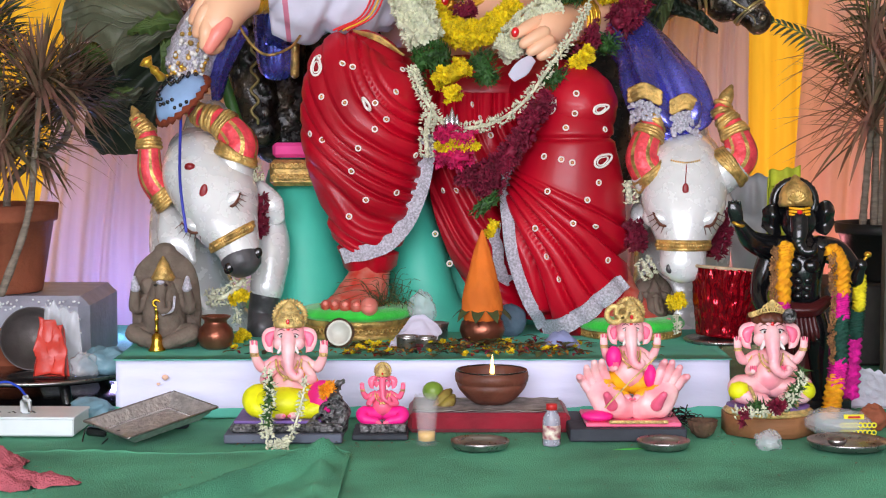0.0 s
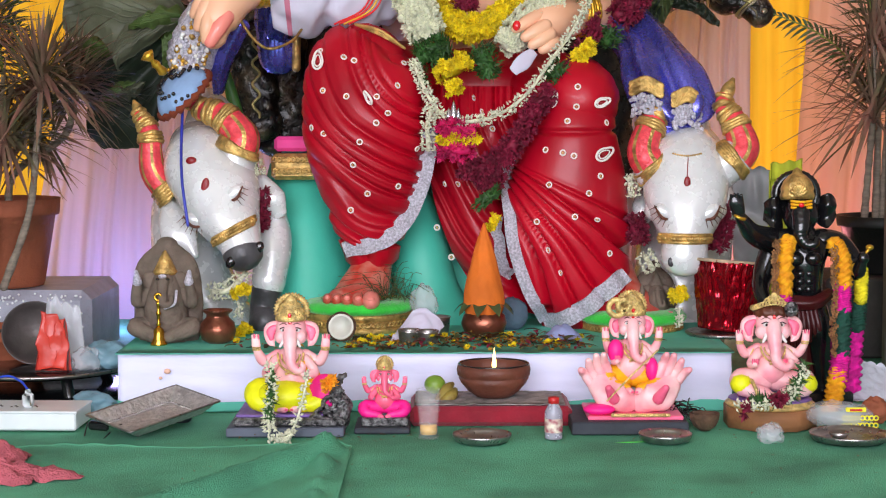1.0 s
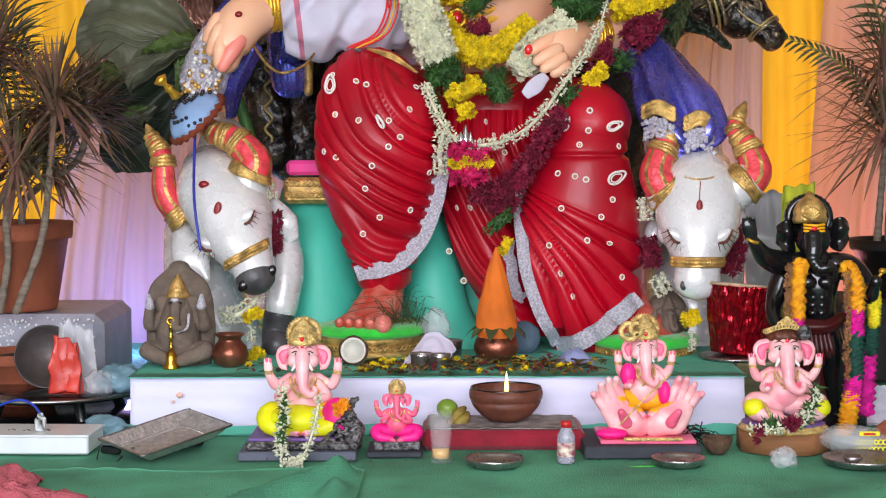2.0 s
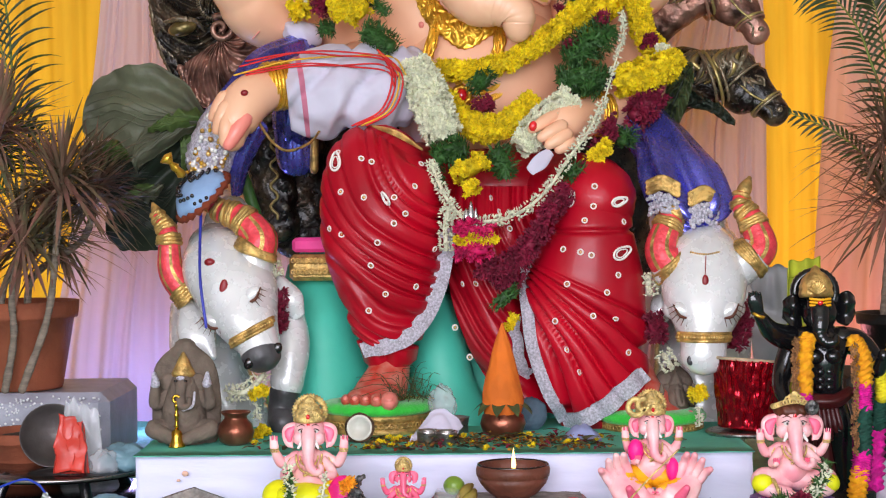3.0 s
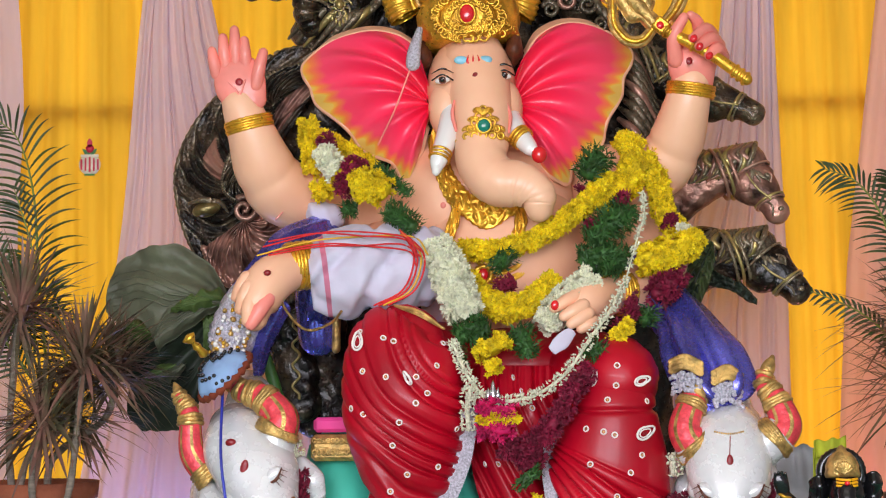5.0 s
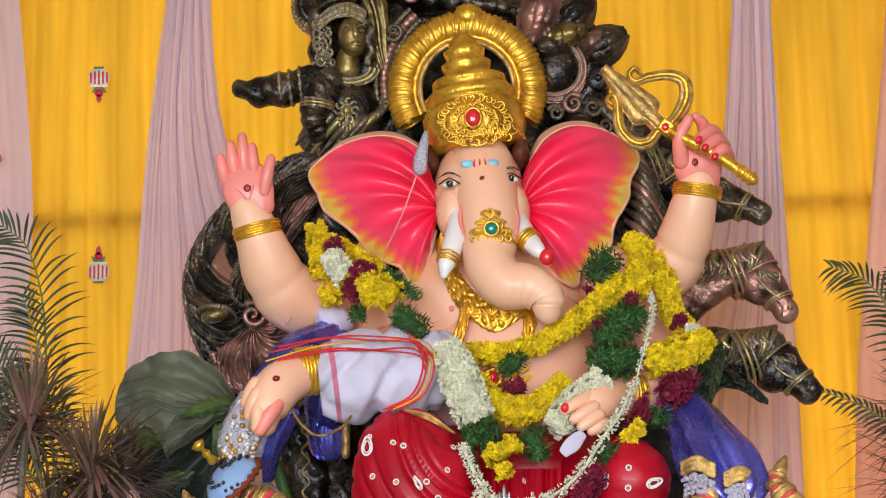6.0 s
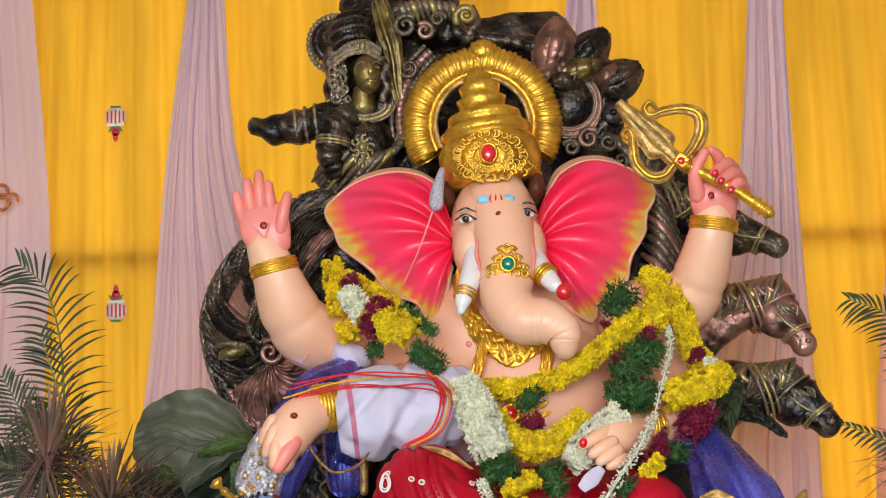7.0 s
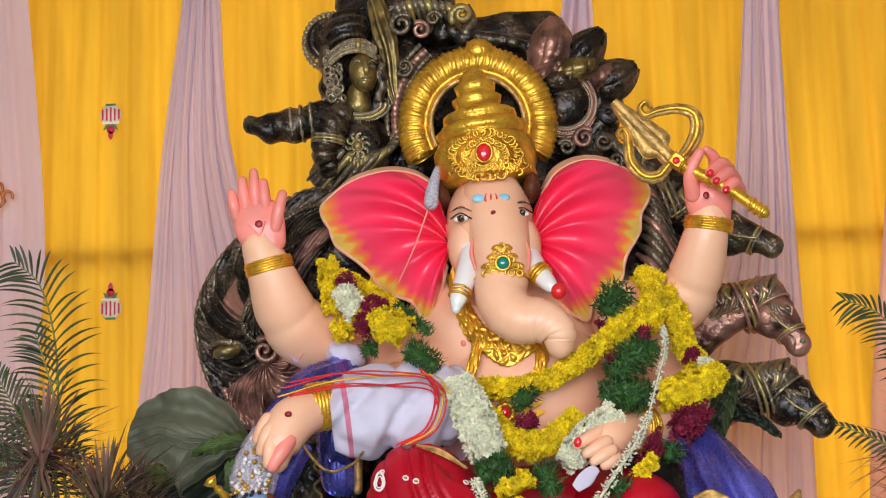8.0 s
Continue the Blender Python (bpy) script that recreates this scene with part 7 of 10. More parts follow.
def blade(S, base, d, length, width, droop=0.3, fold=0.2, mi=0, n=6, up=(0, 0, 1)):
    """A leaf from base along d, bending down by droop, keeled by fold."""
    d = Vector(d).normalized()
    side = d.cross(Vector(up))
    side = side.normalized() if side.length > 1e-3 else Vector((1, 0, 0))
    nrm = side.cross(d)
    V, F = [], []
    for i in range(n + 1):
        t = i / n
        w = width * math.sin(math.pi * min(0.999, 0.08 + 0.92 * t)) ** 0.7 * (1 - 0.25 * t)
        p = Vector(base) + d * length * t - Vector((0, 0, 1)) * droop * length * t * t
        V += [p + side * w + nrm * w * fold, p, p - side * w + nrm * w * fold]
    for i in range(n):
        F += [(i * 3, i * 3 + 1, i * 3 + 4, i * 3 + 3), (i * 3 + 1, i * 3 + 2, i * 3 + 5, i * 3 + 4)]
    S.add(V, F, mi)


zt = PLAT_H + 0.006 + 0.0884
for i in range(9):
    S = Shape()
    q = i / 9 * 6.283 + 0.3
    blade(S, (c[0] + 0.03 * math.cos(q), 4.82 + 0.03 * math.sin(q), zt + 0.01), (math.cos(q), math.sin(q), 0.15), 0.06, 0.022, 0.7)
    part("mango_leaf", S, LEAF_DULL, kal)
S = Shape()
ct_ = (0.112, 4.820, 0.471)
tube(S, [(c[0], 4.82, zt + 0.005), (c[0], 4.82, zt + 0.05), ((c[0] + ct_[0]) / 2, 4.82, (zt + ct_[2]) / 2 + 0.02), (ct_[0], 4.82, ct_[2])], [0.0584, 0.0537, 0.0347, 0.0063], 36, 0, rings=40,
     disp=lambda p, s, q: 0.006 * nz(p, 12) + 0.003 * groove(q + 0.2 * s, 50, 3))
part("cone", S, ORANGE_CLOTH, kal, "rough saffron orange cone")
c = (-0.286, 4.720, 0.176)
co = holder("half_coconut", (c[0], 4.72, PLAT_H + 0.006), "half coconut with white flesh propped on the stage", "coconut")
R = rot(78, 0, -8)
rc = 0.0419
S = Shape()
lathe(S, (c[0], 4.72, PLAT_H + 0.006 + rc), [(rc, 0), (rc * 0.96, -rc * 0.35), (rc * 0.75, -rc * 0.7), (rc * 0.4, -rc * 0.92), (0.002, -rc)], 32, 0, R, lambda q, s: 0.02 * math.sin(q * 5) + 0.01 * math.sin(q * 17))
part("husk", S, COCONUT, co, "brown hairy shell")
S = Shape()
lathe(S, (c[0], 4.72, PLAT_H + 0.006 + rc), [(rc * 0.86, 0.001), (rc * 0.84, 0.004), (rc * 0.7, 0.002), (rc * 0.5, -rc * 0.35), (rc * 0.2, -rc * 0.5), (0.002, -rc * 0.5)], 32, 0, R)
part("flesh", S, mat("coconut_flesh", lin(232, 228, 215), 0.5, var=0.08), co, "white coconut flesh")
for px, py, r, h, y in ((770, 572, 27, 34, 4.85), (725, 606, 20, 24, 4.7), (757, 606, 20, 24, 4.68)):
    c = {770: (-0.027, 4.850, 0.189), 725: (-0.097, 4.700, 0.155), 757: (-0.047, 4.680, 0.158)}[px]
    rr, hh = r * y / 3040, h * y / 3040
    S = Shape()
    lathe(S, (c[0], y, PLAT_H + 0.006), [(rr * 0.8, 0), (rr * 0.95, hh * 0.2), (rr * 0.98, hh * 0.8), (rr * 1.06, hh), (rr * 0.98, hh), (rr * 0.9, hh * 0.8), (rr * 0.9, hh * 0.55), (0.002, hh * 0.55)], 32, [0, 0, 0, 0, 0, 0, 1])
    thing("steel_bowl", S, [STEEL, DRY_PETAL], "small steel bowl of coloured powder and grains", "bowl", at=(c[0], y, PLAT_H + 0.006), group="offering bowls")
c = (-0.781, 4.660, 0.152)
bell = holder("hand_bell", (c[0], 4.66, PLAT_H + 0.006), "polished brass hand bell with a figured handle", "bell")
S = Shape()
rb = 0.0230
lathe(S, (c[0], 4.66, PLAT_H + 0.006), [(rb, 0), (rb * 1.02, 0.004), (rb * 0.82, 0.014), (rb * 0.7, 0.03), (rb * 0.6, 0.042), (rb * 0.3, 0.05), (0.004, 0.052)], 32)
part("bell_cup", S, BRASS, bell)
S = Shape()
z0 = PLAT_H + 0.058
lathe(S, (c[0], 4.66, z0), [(0.004, 0), (0.007, 0.005), (0.004, 0.012), (0.005, 0.03), (0.0075, 0.036), (0.004, 0.042), (0.005, 0.058), (0.007, 0.062), (0.004, 0.068), (0.002, 0.07)], 14)
torus(S, (c[0], 4.66, z0 + 0.08), 0.009, 0.004, 0, rot(90), 16, 6)
part("handle", S, BRASS, bell)

# drum in red foil
c = (0.796, 4.850, 0.143)
drum = holder("foil_drum", (c[0], 4.85, PLAT_H + 0.006), "tapered bucket wrapped in creased red foil on a tray", "bucket")
S = Shape()
lathe(S, (c[0], 4.85, PLAT_H + 0.006), [(0.1053, 0), (0.1117, 0.008), (0.1053, 0.012), (0.0798, 0.01)], 40)
part("tray", S, STEEL, drum)
S = Shape()
lathe(S, (c[0], 4.85, PLAT_H + 0.018), [(0.072, 0)] + [(0.072 + 0.040 * k / 30, 0.195 * k / 30) for k in range(1, 31)] + [(0.105, 0.197), (0.100, 0.166), (0.002, 0.163)], 150, 0, rot(-4, 7, 0),
      lambda q, s: 0.05 * abs(math.sin(q * 11 + 2.2 * noise.noise(Vector((q * 2, s * 3, 1))))) - 0.045 * abs(math.sin(q * 17 + 5 * s + 1.4 * noise.noise(Vector((q * 3, s * 6, 5)))))
      + 0.05 * noise.noise(Vector((math.cos(q) * 6, math.sin(q) * 6, s * 9))))
part("wrapping", S, FOIL_RED, drum, "creased red foil")
S = Shape()
torus(S, (c[0] + 0.016, 4.85 + 0.013, PLAT_H + 0.018 + 0.195), 0.108, 0.005, 0, rot(-4, 5, 0), 48, 6)
part("rim", S, mat("torn_tape", lin(190, 165, 135), 0.8, var=0.3, vscale=30), drum, "torn paper tape rim")


def clay_idol(c, w, h, m, label, marks):
    """A seated figure of raw clay before a pointed arch."""
    S = Shape()
    tube(S, [(c[0], c[1] + 0.03, c[2] + 0.02), (c[0], c[1] + 0.03, c[2] + h * 0.5), (c[0], c[1] + 0.03, c[2] + h * 0.78), (c[0], c[1] + 0.03, c[2] + h * 0.95)],
         [(w * 0.47, 0.04), (w * 0.5, 0.035), (w * 0.4, 0.03), (w * 0.16, 0.02)], 36, 0, rings=30, disp=lambda p, s, q: 0.004 * nz(p, 20))
    tube(S, [(c[0], c[1], c[2] + h * 0.1), (c[0], c[1] - 0.01, c[2] + h * 0.35), (c[0], c[1], c[2] + h * 0.55)], [(w * 0.34, 0.05), (w * 0.3, 0.06), (w * 0.22, 0.05)], 26, 0, rings=18)
    for s in (-1, 1):
        tube(S, [(c[0] + s * w * 0.1, c[1] - 0.02, c[2] + h * 0.14), (c[0] + s * w * 0.4, c[1] - 0.04, c[2] + h * 0.16), (c[0] + s * w * 0.1, c[1] - 0.075, c[2] + h * 0.08)], [w * 0.14, w * 0.13, w * 0.09], 16, 0, ref=(0, 0, 1), rings=18)
        tube(S, [(c[0] + s * w * 0.2, c[1], c[2] + h * 0.5), (c[0] + s * w * 0.38, c[1] - 0.03, c[2] + h * 0.4), (c[0] + s * w * 0.36, c[1] - 0.05, c[2] + h * 0.62)], [w * 0.1, w * 0.09, w * 0.06], 14, 0, rings=16)
        tube(S, [(c[0] + s * w * 0.36, c[1] - 0.05, c[2] + h * 0.6), (c[0] + s * w * 0.37, c[1] - 0.055, c[2] + h * 0.7)], [w * 0.07, w * 0.03], 10, 1 if marks else 0, rings=8)
        ball(S, (c[0] + s * w * 0.2, c[1] - 0.01, c[2] + h * 0.6), (w * 0.13, 0.012, h * 0.09), 0, None, 16, 10)
        ball(S, (c[0] + s * w * 0.07, c[1] - 0.056, c[2] + h * 0.63), (w * 0.028, 0.005, h * 0.012), 2 if marks else 0, None, 8, 6)
    ball(S, (c[0], c[1] - 0.01, c[2] + h * 0.6), (w * 0.15, 0.045, h * 0.11), 0, None, 20, 14)
    tube(S, [(c[0], c[1] - 0.045, c[2] + h * 0.62), (c[0], c[1] - 0.065, c[2] + h * 0.5), (c[0] + w * 0.03, c[1] - 0.08, c[2] + h * 0.4), (c[0] + w * 0.12, c[1] - 0.08, c[2] + h * 0.4), (c[0] + w * 0.13, c[1] - 0.07, c[2] + h * 0.46)],
         [w * 0.08, w * 0.07, w * 0.06, w * 0.045, w * 0.03], 14, 0, ref=(0, 1, 0), rings=34)
    lathe(S, (c[0], c[1] - 0.01, c[2] + h * 0.66), [(w * 0.15, 0), (w * 0.17, h * 0.03), (w * 0.14, h * 0.07), (w * 0.11, h * 0.11), (w * 0.08, h * 0.16), (w * 0.03, h * 0.22), (0.002, h * 0.24)], 24, 3 if marks else 0, None, lambda q, s: 0.04 * math.sin(q * 12))
    if marks:
        tube(S, [(c[0] + w * 0.05, c[1] - 0.085, c[2] + h * 0.36), (c[0] + w * 0.18, c[1] - 0.082, c[2] + h * 0.4), (c[0] + w * 0.2, c[1] - 0.07, c[2] + h * 0.52)], 0.004, 6, 1, rings=16)
        ball(S, (c[0], c[1] - 0.062, c[2] + h * 0.66), (0.012, 0.004, 0.006), 1, None, 8, 6)
    return thing("clay_idol", S, [m, SILVER_TRIM, EYE_DARK, GOLD_DARK], label, "statue", at=c)


c = (-0.772, 4.740, 0.141)
clay_idol((c[0], 4.74, PLAT_H + 0.006), 0.1965, 0.2838, CLAY, "grey raw clay idol with an arched back and small paint marks", True)
c = (0.621, 5.020, 0.145)
clay_idol((c[0], 5.02, PLAT_H + 0.006), 0.1250, 0.1842, CLAY, "small plain clay idol behind the stool", False)
# garlands of the bulls
garland("jasmine and rose string round the bull's neck", [
    ("j", [(-0.559, 5.020, 0.646), (-0.543, 5.020, 0.604)], 0.0230), ("m", [(-0.539, 5.010, 0.563), (-0.542, 5.000, 0.490), (-0.547, 5.000, 0.448)], 0.0230),
    ("j", [(-0.567, 4.920, 0.332), (-0.616, 4.880, 0.284), (-0.673, 4.900, 0.277)], 0.0214), ("y", [(-0.583, 4.860, 0.292), (-0.574, 4.860, 0.273)], 0.0193), ("j", [(-0.584, 4.860, 0.249), (-0.586, 4.860, 0.208)], 0.0097),
    ("y", [(-0.582, 4.850, 0.180), (-0.574, 4.850, 0.161)], 0.0226)], (-0.580, 4.900, 0.154), "bulls' garlands")
garland("jasmine and rose string round the bull's neck", [
    ("j", [(0.542, 5.020, 0.603), (0.547, 5.010, 0.537)], 0.0263), ("m", [(0.552, 5.000, 0.488), (0.564, 4.980, 0.407)], 0.0230), ("j", [(0.578, 4.960, 0.376), (0.606, 4.940, 0.329)], 0.0230),
    ("m", [(0.821, 5.000, 0.521), (0.808, 4.990, 0.456), (0.784, 4.970, 0.391)], 0.0230), ("j", [(0.797, 5.010, 0.554), (0.814, 5.010, 0.527)], 0.0181),
    ("y", [(0.667, 4.880, 0.282), (0.675, 4.880, 0.250)], 0.0177), ("j", [(0.672, 4.880, 0.229), (0.671, 4.880, 0.172)], 0.0081)], (0.671, 4.900, 0.153), "bulls' garlands")
S = Shape()
sheet(S, 20, 20, lambda u, v: ((0.877, 5.300, 0.609)[0] + 0.16 * u + 0.03 * v, 5.32 - 0.05 * v + 0.03 * nz((u * 5, v * 5, 1)), (0.877, 5.300, 0.609)[2] - 0.44 * v + 0.02 * nz((u * 4, v * 2, 7))), thick=0.004)
thing("draped_plastic", S, mat("grey_plastic_sheet", lin(175, 175, 180), 0.35, var=0.15, vscale=8, bump=0.8, bscale=14), "crumpled grey plastic sheet draped behind the bull", "sheet")


# ---- front row on the carpet ----
PINK_SKIN = mat("pale_pink_plaster_paint", lin(250, 160, 172), 0.42, col2=lin(252, 206, 204), var=0.04, vscale=17, bump=0.06, coat=0.15)
HOT_SKIN = mat("bright_pink_plaster_paint", lin(252, 105, 140), 0.45, var=0.15, vscale=25, bump=0.06, coat=0.15)
NEON_YELLOW = mat("neon_yellow_paint", lin(235, 235, 20), 0.5, var=0.1, vscale=20, bump=0.08)
AMBER_PAINT = mat("amber_paint", lin(250, 175, 20), 0.45, var=0.15, vscale=20, bump=0.08)
MAGENTA_PAINT = mat("magenta_paint", lin(250, 30, 140), 0.5, var=0.1, vscale=20, bump=0.08)
SLATE = mat("slate_grey_board", lin(92, 98, 112), 0.7, var=0.12, vscale=12, bump=0.2)
CHARCOAL = mat("charcoal_board", lin(48, 52, 60), 0.7, var=0.15, vscale=12, bump=0.2)
WOOD = mat("brown_board", lin(150, 100, 62), 0.7, var=0.2, vscale=8, bump=0.2, stretch=(0.4, 3, 3))
PURPLE = mat("purple_paint", lin(120, 90, 160), 0.5)
SILVER_BLACK = mat("antique_silver_paint", lin(62, 60, 62), 0.35, metal=0.6, var=0.6, vscale=90, bump=0.8, bscale=130, col2=lin(140, 138, 138))
PALE_GOLD = mat("pale_gold_paint", lin(226, 190, 120), 0.4, metal=0.35, var=0.4, vscale=60, bump=0.6, bscale=160)
IDOL_MATS = [PINK_SKIN, HOT_SKIN, PALE_GOLD, NEON_YELLOW, MAGENTA_PAINT, EYE_DARK, EYE_WHITE, BROWN_HAIR, SILVER_BLACK, AMBER_PAINT, DARK_RED, PURPLE, WHITE_DOT, RED_GEM]


def small_idol(S, c, h, body=0, leg=3, crown=2, lean=0.0, ear_mi=1, turban=False, wide=1.0, head=1.0):
    """A small seated elephant-headed idol: rounded forms, base at c, height h."""
    x, y, z = c
    H = Shape()
    k = lambda a, b, d: (x + a * h * wide + lean * b * h, y + d * h, z + b * h)
    ball(S, k(0, 0.27, 0.0), (0.17 * h, 0.14 * h, 0.16 * h), body, None, 24, 16)
    ball(S, k(0, 0.43, 0.02), (0.145 * h, 0.10 * h, 0.12 * h), body, None, 20, 14)
    for s in (-1, 1):
        tube(S, [k(s * 0.06, 0.15, 0.02), k(s * 0.30, 0.17, -0.06), k(s * 0.29, 0.10, -0.18), k(s * 0.09, 0.065, -0.22)], [0.11 * h, 0.115 * h, 0.085 * h, 0.055 * h], 22, leg, ref=(0, 0, 1), rings=34,
             disp=lambda p, q, r: 0.006 * h * groove(q + 0.04 * math.sin(r * 12), 60, 3))
        tube(S, [k(s * 0.12, 0.06, -0.21), k(s * 0.045, 0.05, -0.27)], [0.045 * h, 0.035 * h], 12, body, rings=8)
        for i in range(5):
            ball(S, k(s * (0.015 + 0.018 * i), 0.048, -0.305 + 0.010 * i), (0.010 * h, 0.016 * h, 0.012 * h), ear_mi, None, 8, 6)
        tube(S, [k(s * 0.13, 0.47, 0.04), k(s * 0.25, 0.42, 0.01), k(s * 0.31, 0.50, -0.03), k(s * 0.325, 0.57, -0.05)], [0.055 * h, 0.05 * h, 0.04 * h, 0.027 * h], 14, body, rings=24)
        tube(S, [k(s * 0.325, 0.565, -0.06), k(s * 0.33, 0.62, -0.06)], [(0.04 * h, 0.02 * h), (0.036 * h, 0.015 * h)], 12, body, rings=8)
        for i in range(4):
            tube(S, [k(s * 0.33 + (i - 1.5) * 0.018, 0.62, -0.06), k(s * 0.33 + (i - 1.5) * 0.02, 0.668 - 0.006 * abs(i - 1.5), -0.066)], [0.0095 * h, 0.007 * h], 8, ear_mi if i % 2 else body, rings=6)
        for o in (0.0, 0.018):
            torus(S, k(s * 0.323, 0.55 - o, -0.05), 0.033 * h, 0.008 * h, crown, rot(0, 0, 0), 18, 6)
        torus(S, k(s * 0.2, 0.435, 0.02), 0.052 * h, 0.008 * h, crown, rot(0, s * 60, 0), 18, 6)
        tube(S, [k(s * 0.13, 0.44, -0.03), k(s * 0.22, 0.34, -0.11), k(s * (0.13 if s > 0 else 0.2), 0.34, -0.19)], [0.05 * h, 0.045 * h, 0.032 * h], 14, body, rings=18)
        for i in range(4):
            tube(S, [k(s * (0.12 if s > 0 else 0.195) + (i - 1.5) * 0.016, 0.345, -0.2), k(s * (0.11 if s > 0 else 0.195) + (i - 1.5) * 0.018, 0.395, -0.21)], [0.010 * h, 0.007 * h], 8, ear_mi, rings=6)
        # ear: a drooping shell with a brighter inside
        tube(H, [k(s * 0.115, 0.74, 0.02), k(s * 0.18, 0.69, 0.015), k(s * 0.175, 0.60, 0.0), k(s * 0.15, 0.565, -0.01)], [(0.03 * h, 0.02 * h), (0.055 * h, 0.02 * h), (0.04 * h, 0.018 * h), (0.008 * h, 0.01 * h)], 16, body, rings=20)
        tube(H, [k(s * 0.13, 0.72, 0.0), k(s * 0.175, 0.68, -0.008), k(s * 0.172, 0.615, -0.016)], [(0.016 * h, 0.012 * h), (0.036 * h, 0.012 * h), (0.018 * h, 0.01 * h)], 14, ear_mi, rings=14)
        # eye and brow
        ball(H, k(s * 0.058, 0.70, -0.093), (0.028 * h, 0.012 * h, 0.015 * h), 6, rot(0, s * 10, s * 22), 12, 8)
        ball(H, k(s * 0.056, 0.70, -0.103), (0.011 * h, 0.007 * h, 0.012 * h), 7, None, 10, 6)
        ball(H, k(s * 0.056, 0.70, -0.108), (0.006 * h, 0.004 * h, 0.007 * h), 5, None, 8, 6)
        tube(H, [k(s * 0.09, 0.708, -0.086), k(s * 0.058, 0.722, -0.104), k(s * 0.03, 0.706, -0.108)], 0.004 * h, 6, 5, rings=10)
        tube(H, [k(s * 0.095, 0.74, -0.082), k(s * 0.06, 0.757, -0.1), k(s * 0.028, 0.745, -0.108)], [0.001 * h, 0.004 * h, 0.002 * h], 6, 7, rings=10)
        tube(H, [k(s * 0.055, 0.62, -0.09), k(s * 0.085, 0.575, -0.125)], [0.02 * h, 0.011 * h], 10, 6, rings=8)
        ball(H, k(s * 0.085, 0.64, -0.05), (0.05 * h, 0.05 * h, 0.055 * h), body, None, 16, 10)
    ball(H, k(0, 0.70, -0.005), (0.125 * h, 0.105 * h, 0.12 * h), body, None, 26, 18)
    tube(H, [k(0, 0.70, -0.075), k(0.0, 0.61, -0.115), k(0.005, 0.51, -0.145), k(0.015, 0.43, -0.165), k(0.075, 0.385, -0.18), k(0.115, 0.41, -0.19), k(0.11, 0.44, -0.195)], [0.06 * h, 0.056 * h, 0.046 * h, 0.04 * h, 0.032 * h, 0.026 * h, 0.02 * h], 20, body,
         ref=(0, 1, 0), rings=60, disp=lambda p, q, r: 0.003 * h * groove(q, 130, 4) * sm(0.2, 0.35, q))
    ball(H, k(0, 0.757, -0.105), (0.014 * h, 0.006 * h, 0.02 * h), 13, None, 10, 6)
    if turban:
        ball(H, k(0, 0.785, 0.012), (0.135 * h, 0.11 * h, 0.07 * h), 7, None, 40, 16, disp=lambda d: 0.06 * math.sin(math.atan2(d.y, d.x) * 11 + 3 * d.z))
        for i in range(19):
            q = math.pi * (1 + i / 18)
            torus(H, k(0.145 * math.cos(q), 0.82 + 0.05 * math.sin(-q) ** 2, 0.125 * math.sin(q) * 0.8), 0.016 * h, 0.007 * h, 2, rot(90), 10, 5)
        for i in range(5):
            torus(H, k((i - 2) * 0.025, 0.88 + 0.035 * (1 - abs(i - 2) / 2), -0.085), 0.02 * h, 0.008 * h, 2, rot(90), 12, 5, arc=0.75, start=i * 0.2)
        ball(H, k(0, 0.90, -0.08), (0.03 * h, 0.015 * h, 0.045 * h), 2, None, 14, 10)
    else:
        lathe(H, k(0, 0.765, 0.0), [(0.115 * h, 0), (0.128 * h, 0.015 * h), (0.124 * h, 0.045 * h), (0.108 * h, 0.055 * h), (0.115 * h, 0.075 * h), (0.10 * h, 0.10 * h), (0.082 * h, 0.107 * h), (0.088 * h, 0.125 * h), (0.06 * h, 0.15 * h), (0.05 * h, 0.155 * h), (0.05 * h, 0.17 * h), (0.02 * h, 0.20 * h),
                                    (0.002, 0.21 * h)], 40, crown, None, lambda q, s: 0.04 * math.sin(q * 18))
        torus(H, k(0, 0.84, 0.07), 0.118 * h, 0.026 * h, crown, rot(90), 60, 8, arc=0.64, start=-0.07, wave=lambda q, p: 0.35 * math.sin(q * 34))
        for i in range(9):
            torus(H, k(0.1 * math.sin((i - 4) * 0.3), 0.80 + 0.02 * (i % 2), -0.125 * math.cos((i - 4) * 0.3)), 0.014 * h, 0.006 * h, crown, rot(90), 9, 5)
        ball(H, k(0, 0.82, -0.13), (0.016 * h, 0.01 * h, 0.02 * h), 13, None, 10, 6)
    o = Vector(k(0, 0.62, 0))
    S.add([tuple(o + (Vector(p) - o) * head) for p in H.v], H.f, H.m)
    for i in range(34):
        q = math.pi * (1.0 + i / 33)
        ball(S, k(0.12 * math.cos(q), 0.50 + 0.14 * math.sin(q), -0.08 - 0.08 * math.sin(-q)), 0.011 * h, 2, None, 7, 5)
        ball(S, k(0.085 * math.cos(q), 0.49 + 0.08 * math.sin(q), -0.085 - 0.05 * math.sin(-q)), 0.009 * h, 2, None, 7, 5)
    for i in range(5):
        ball(S, k((i - 2) * 0.018, 0.355 - 0.008 * abs(i - 2), -0.165), 0.013 * h, 2, None, 8, 6)


def slab(S, x0, x1, z0, z1, y0, y1, mi):
    box(S, ((x0 + x1) / 2, (y0 + y1) / 2, (z0 + z1) / 2), (x1 - x0, y1 - y0, z1 - z0), mi, bevel=0.003)


def board(name, label, m, a, b, top, y0, y1):
    S = Shape()
    slab(S, a[0], b[0], 0.003, top, y0, y1, 0)
    return thing(name, S, m, label, "board")


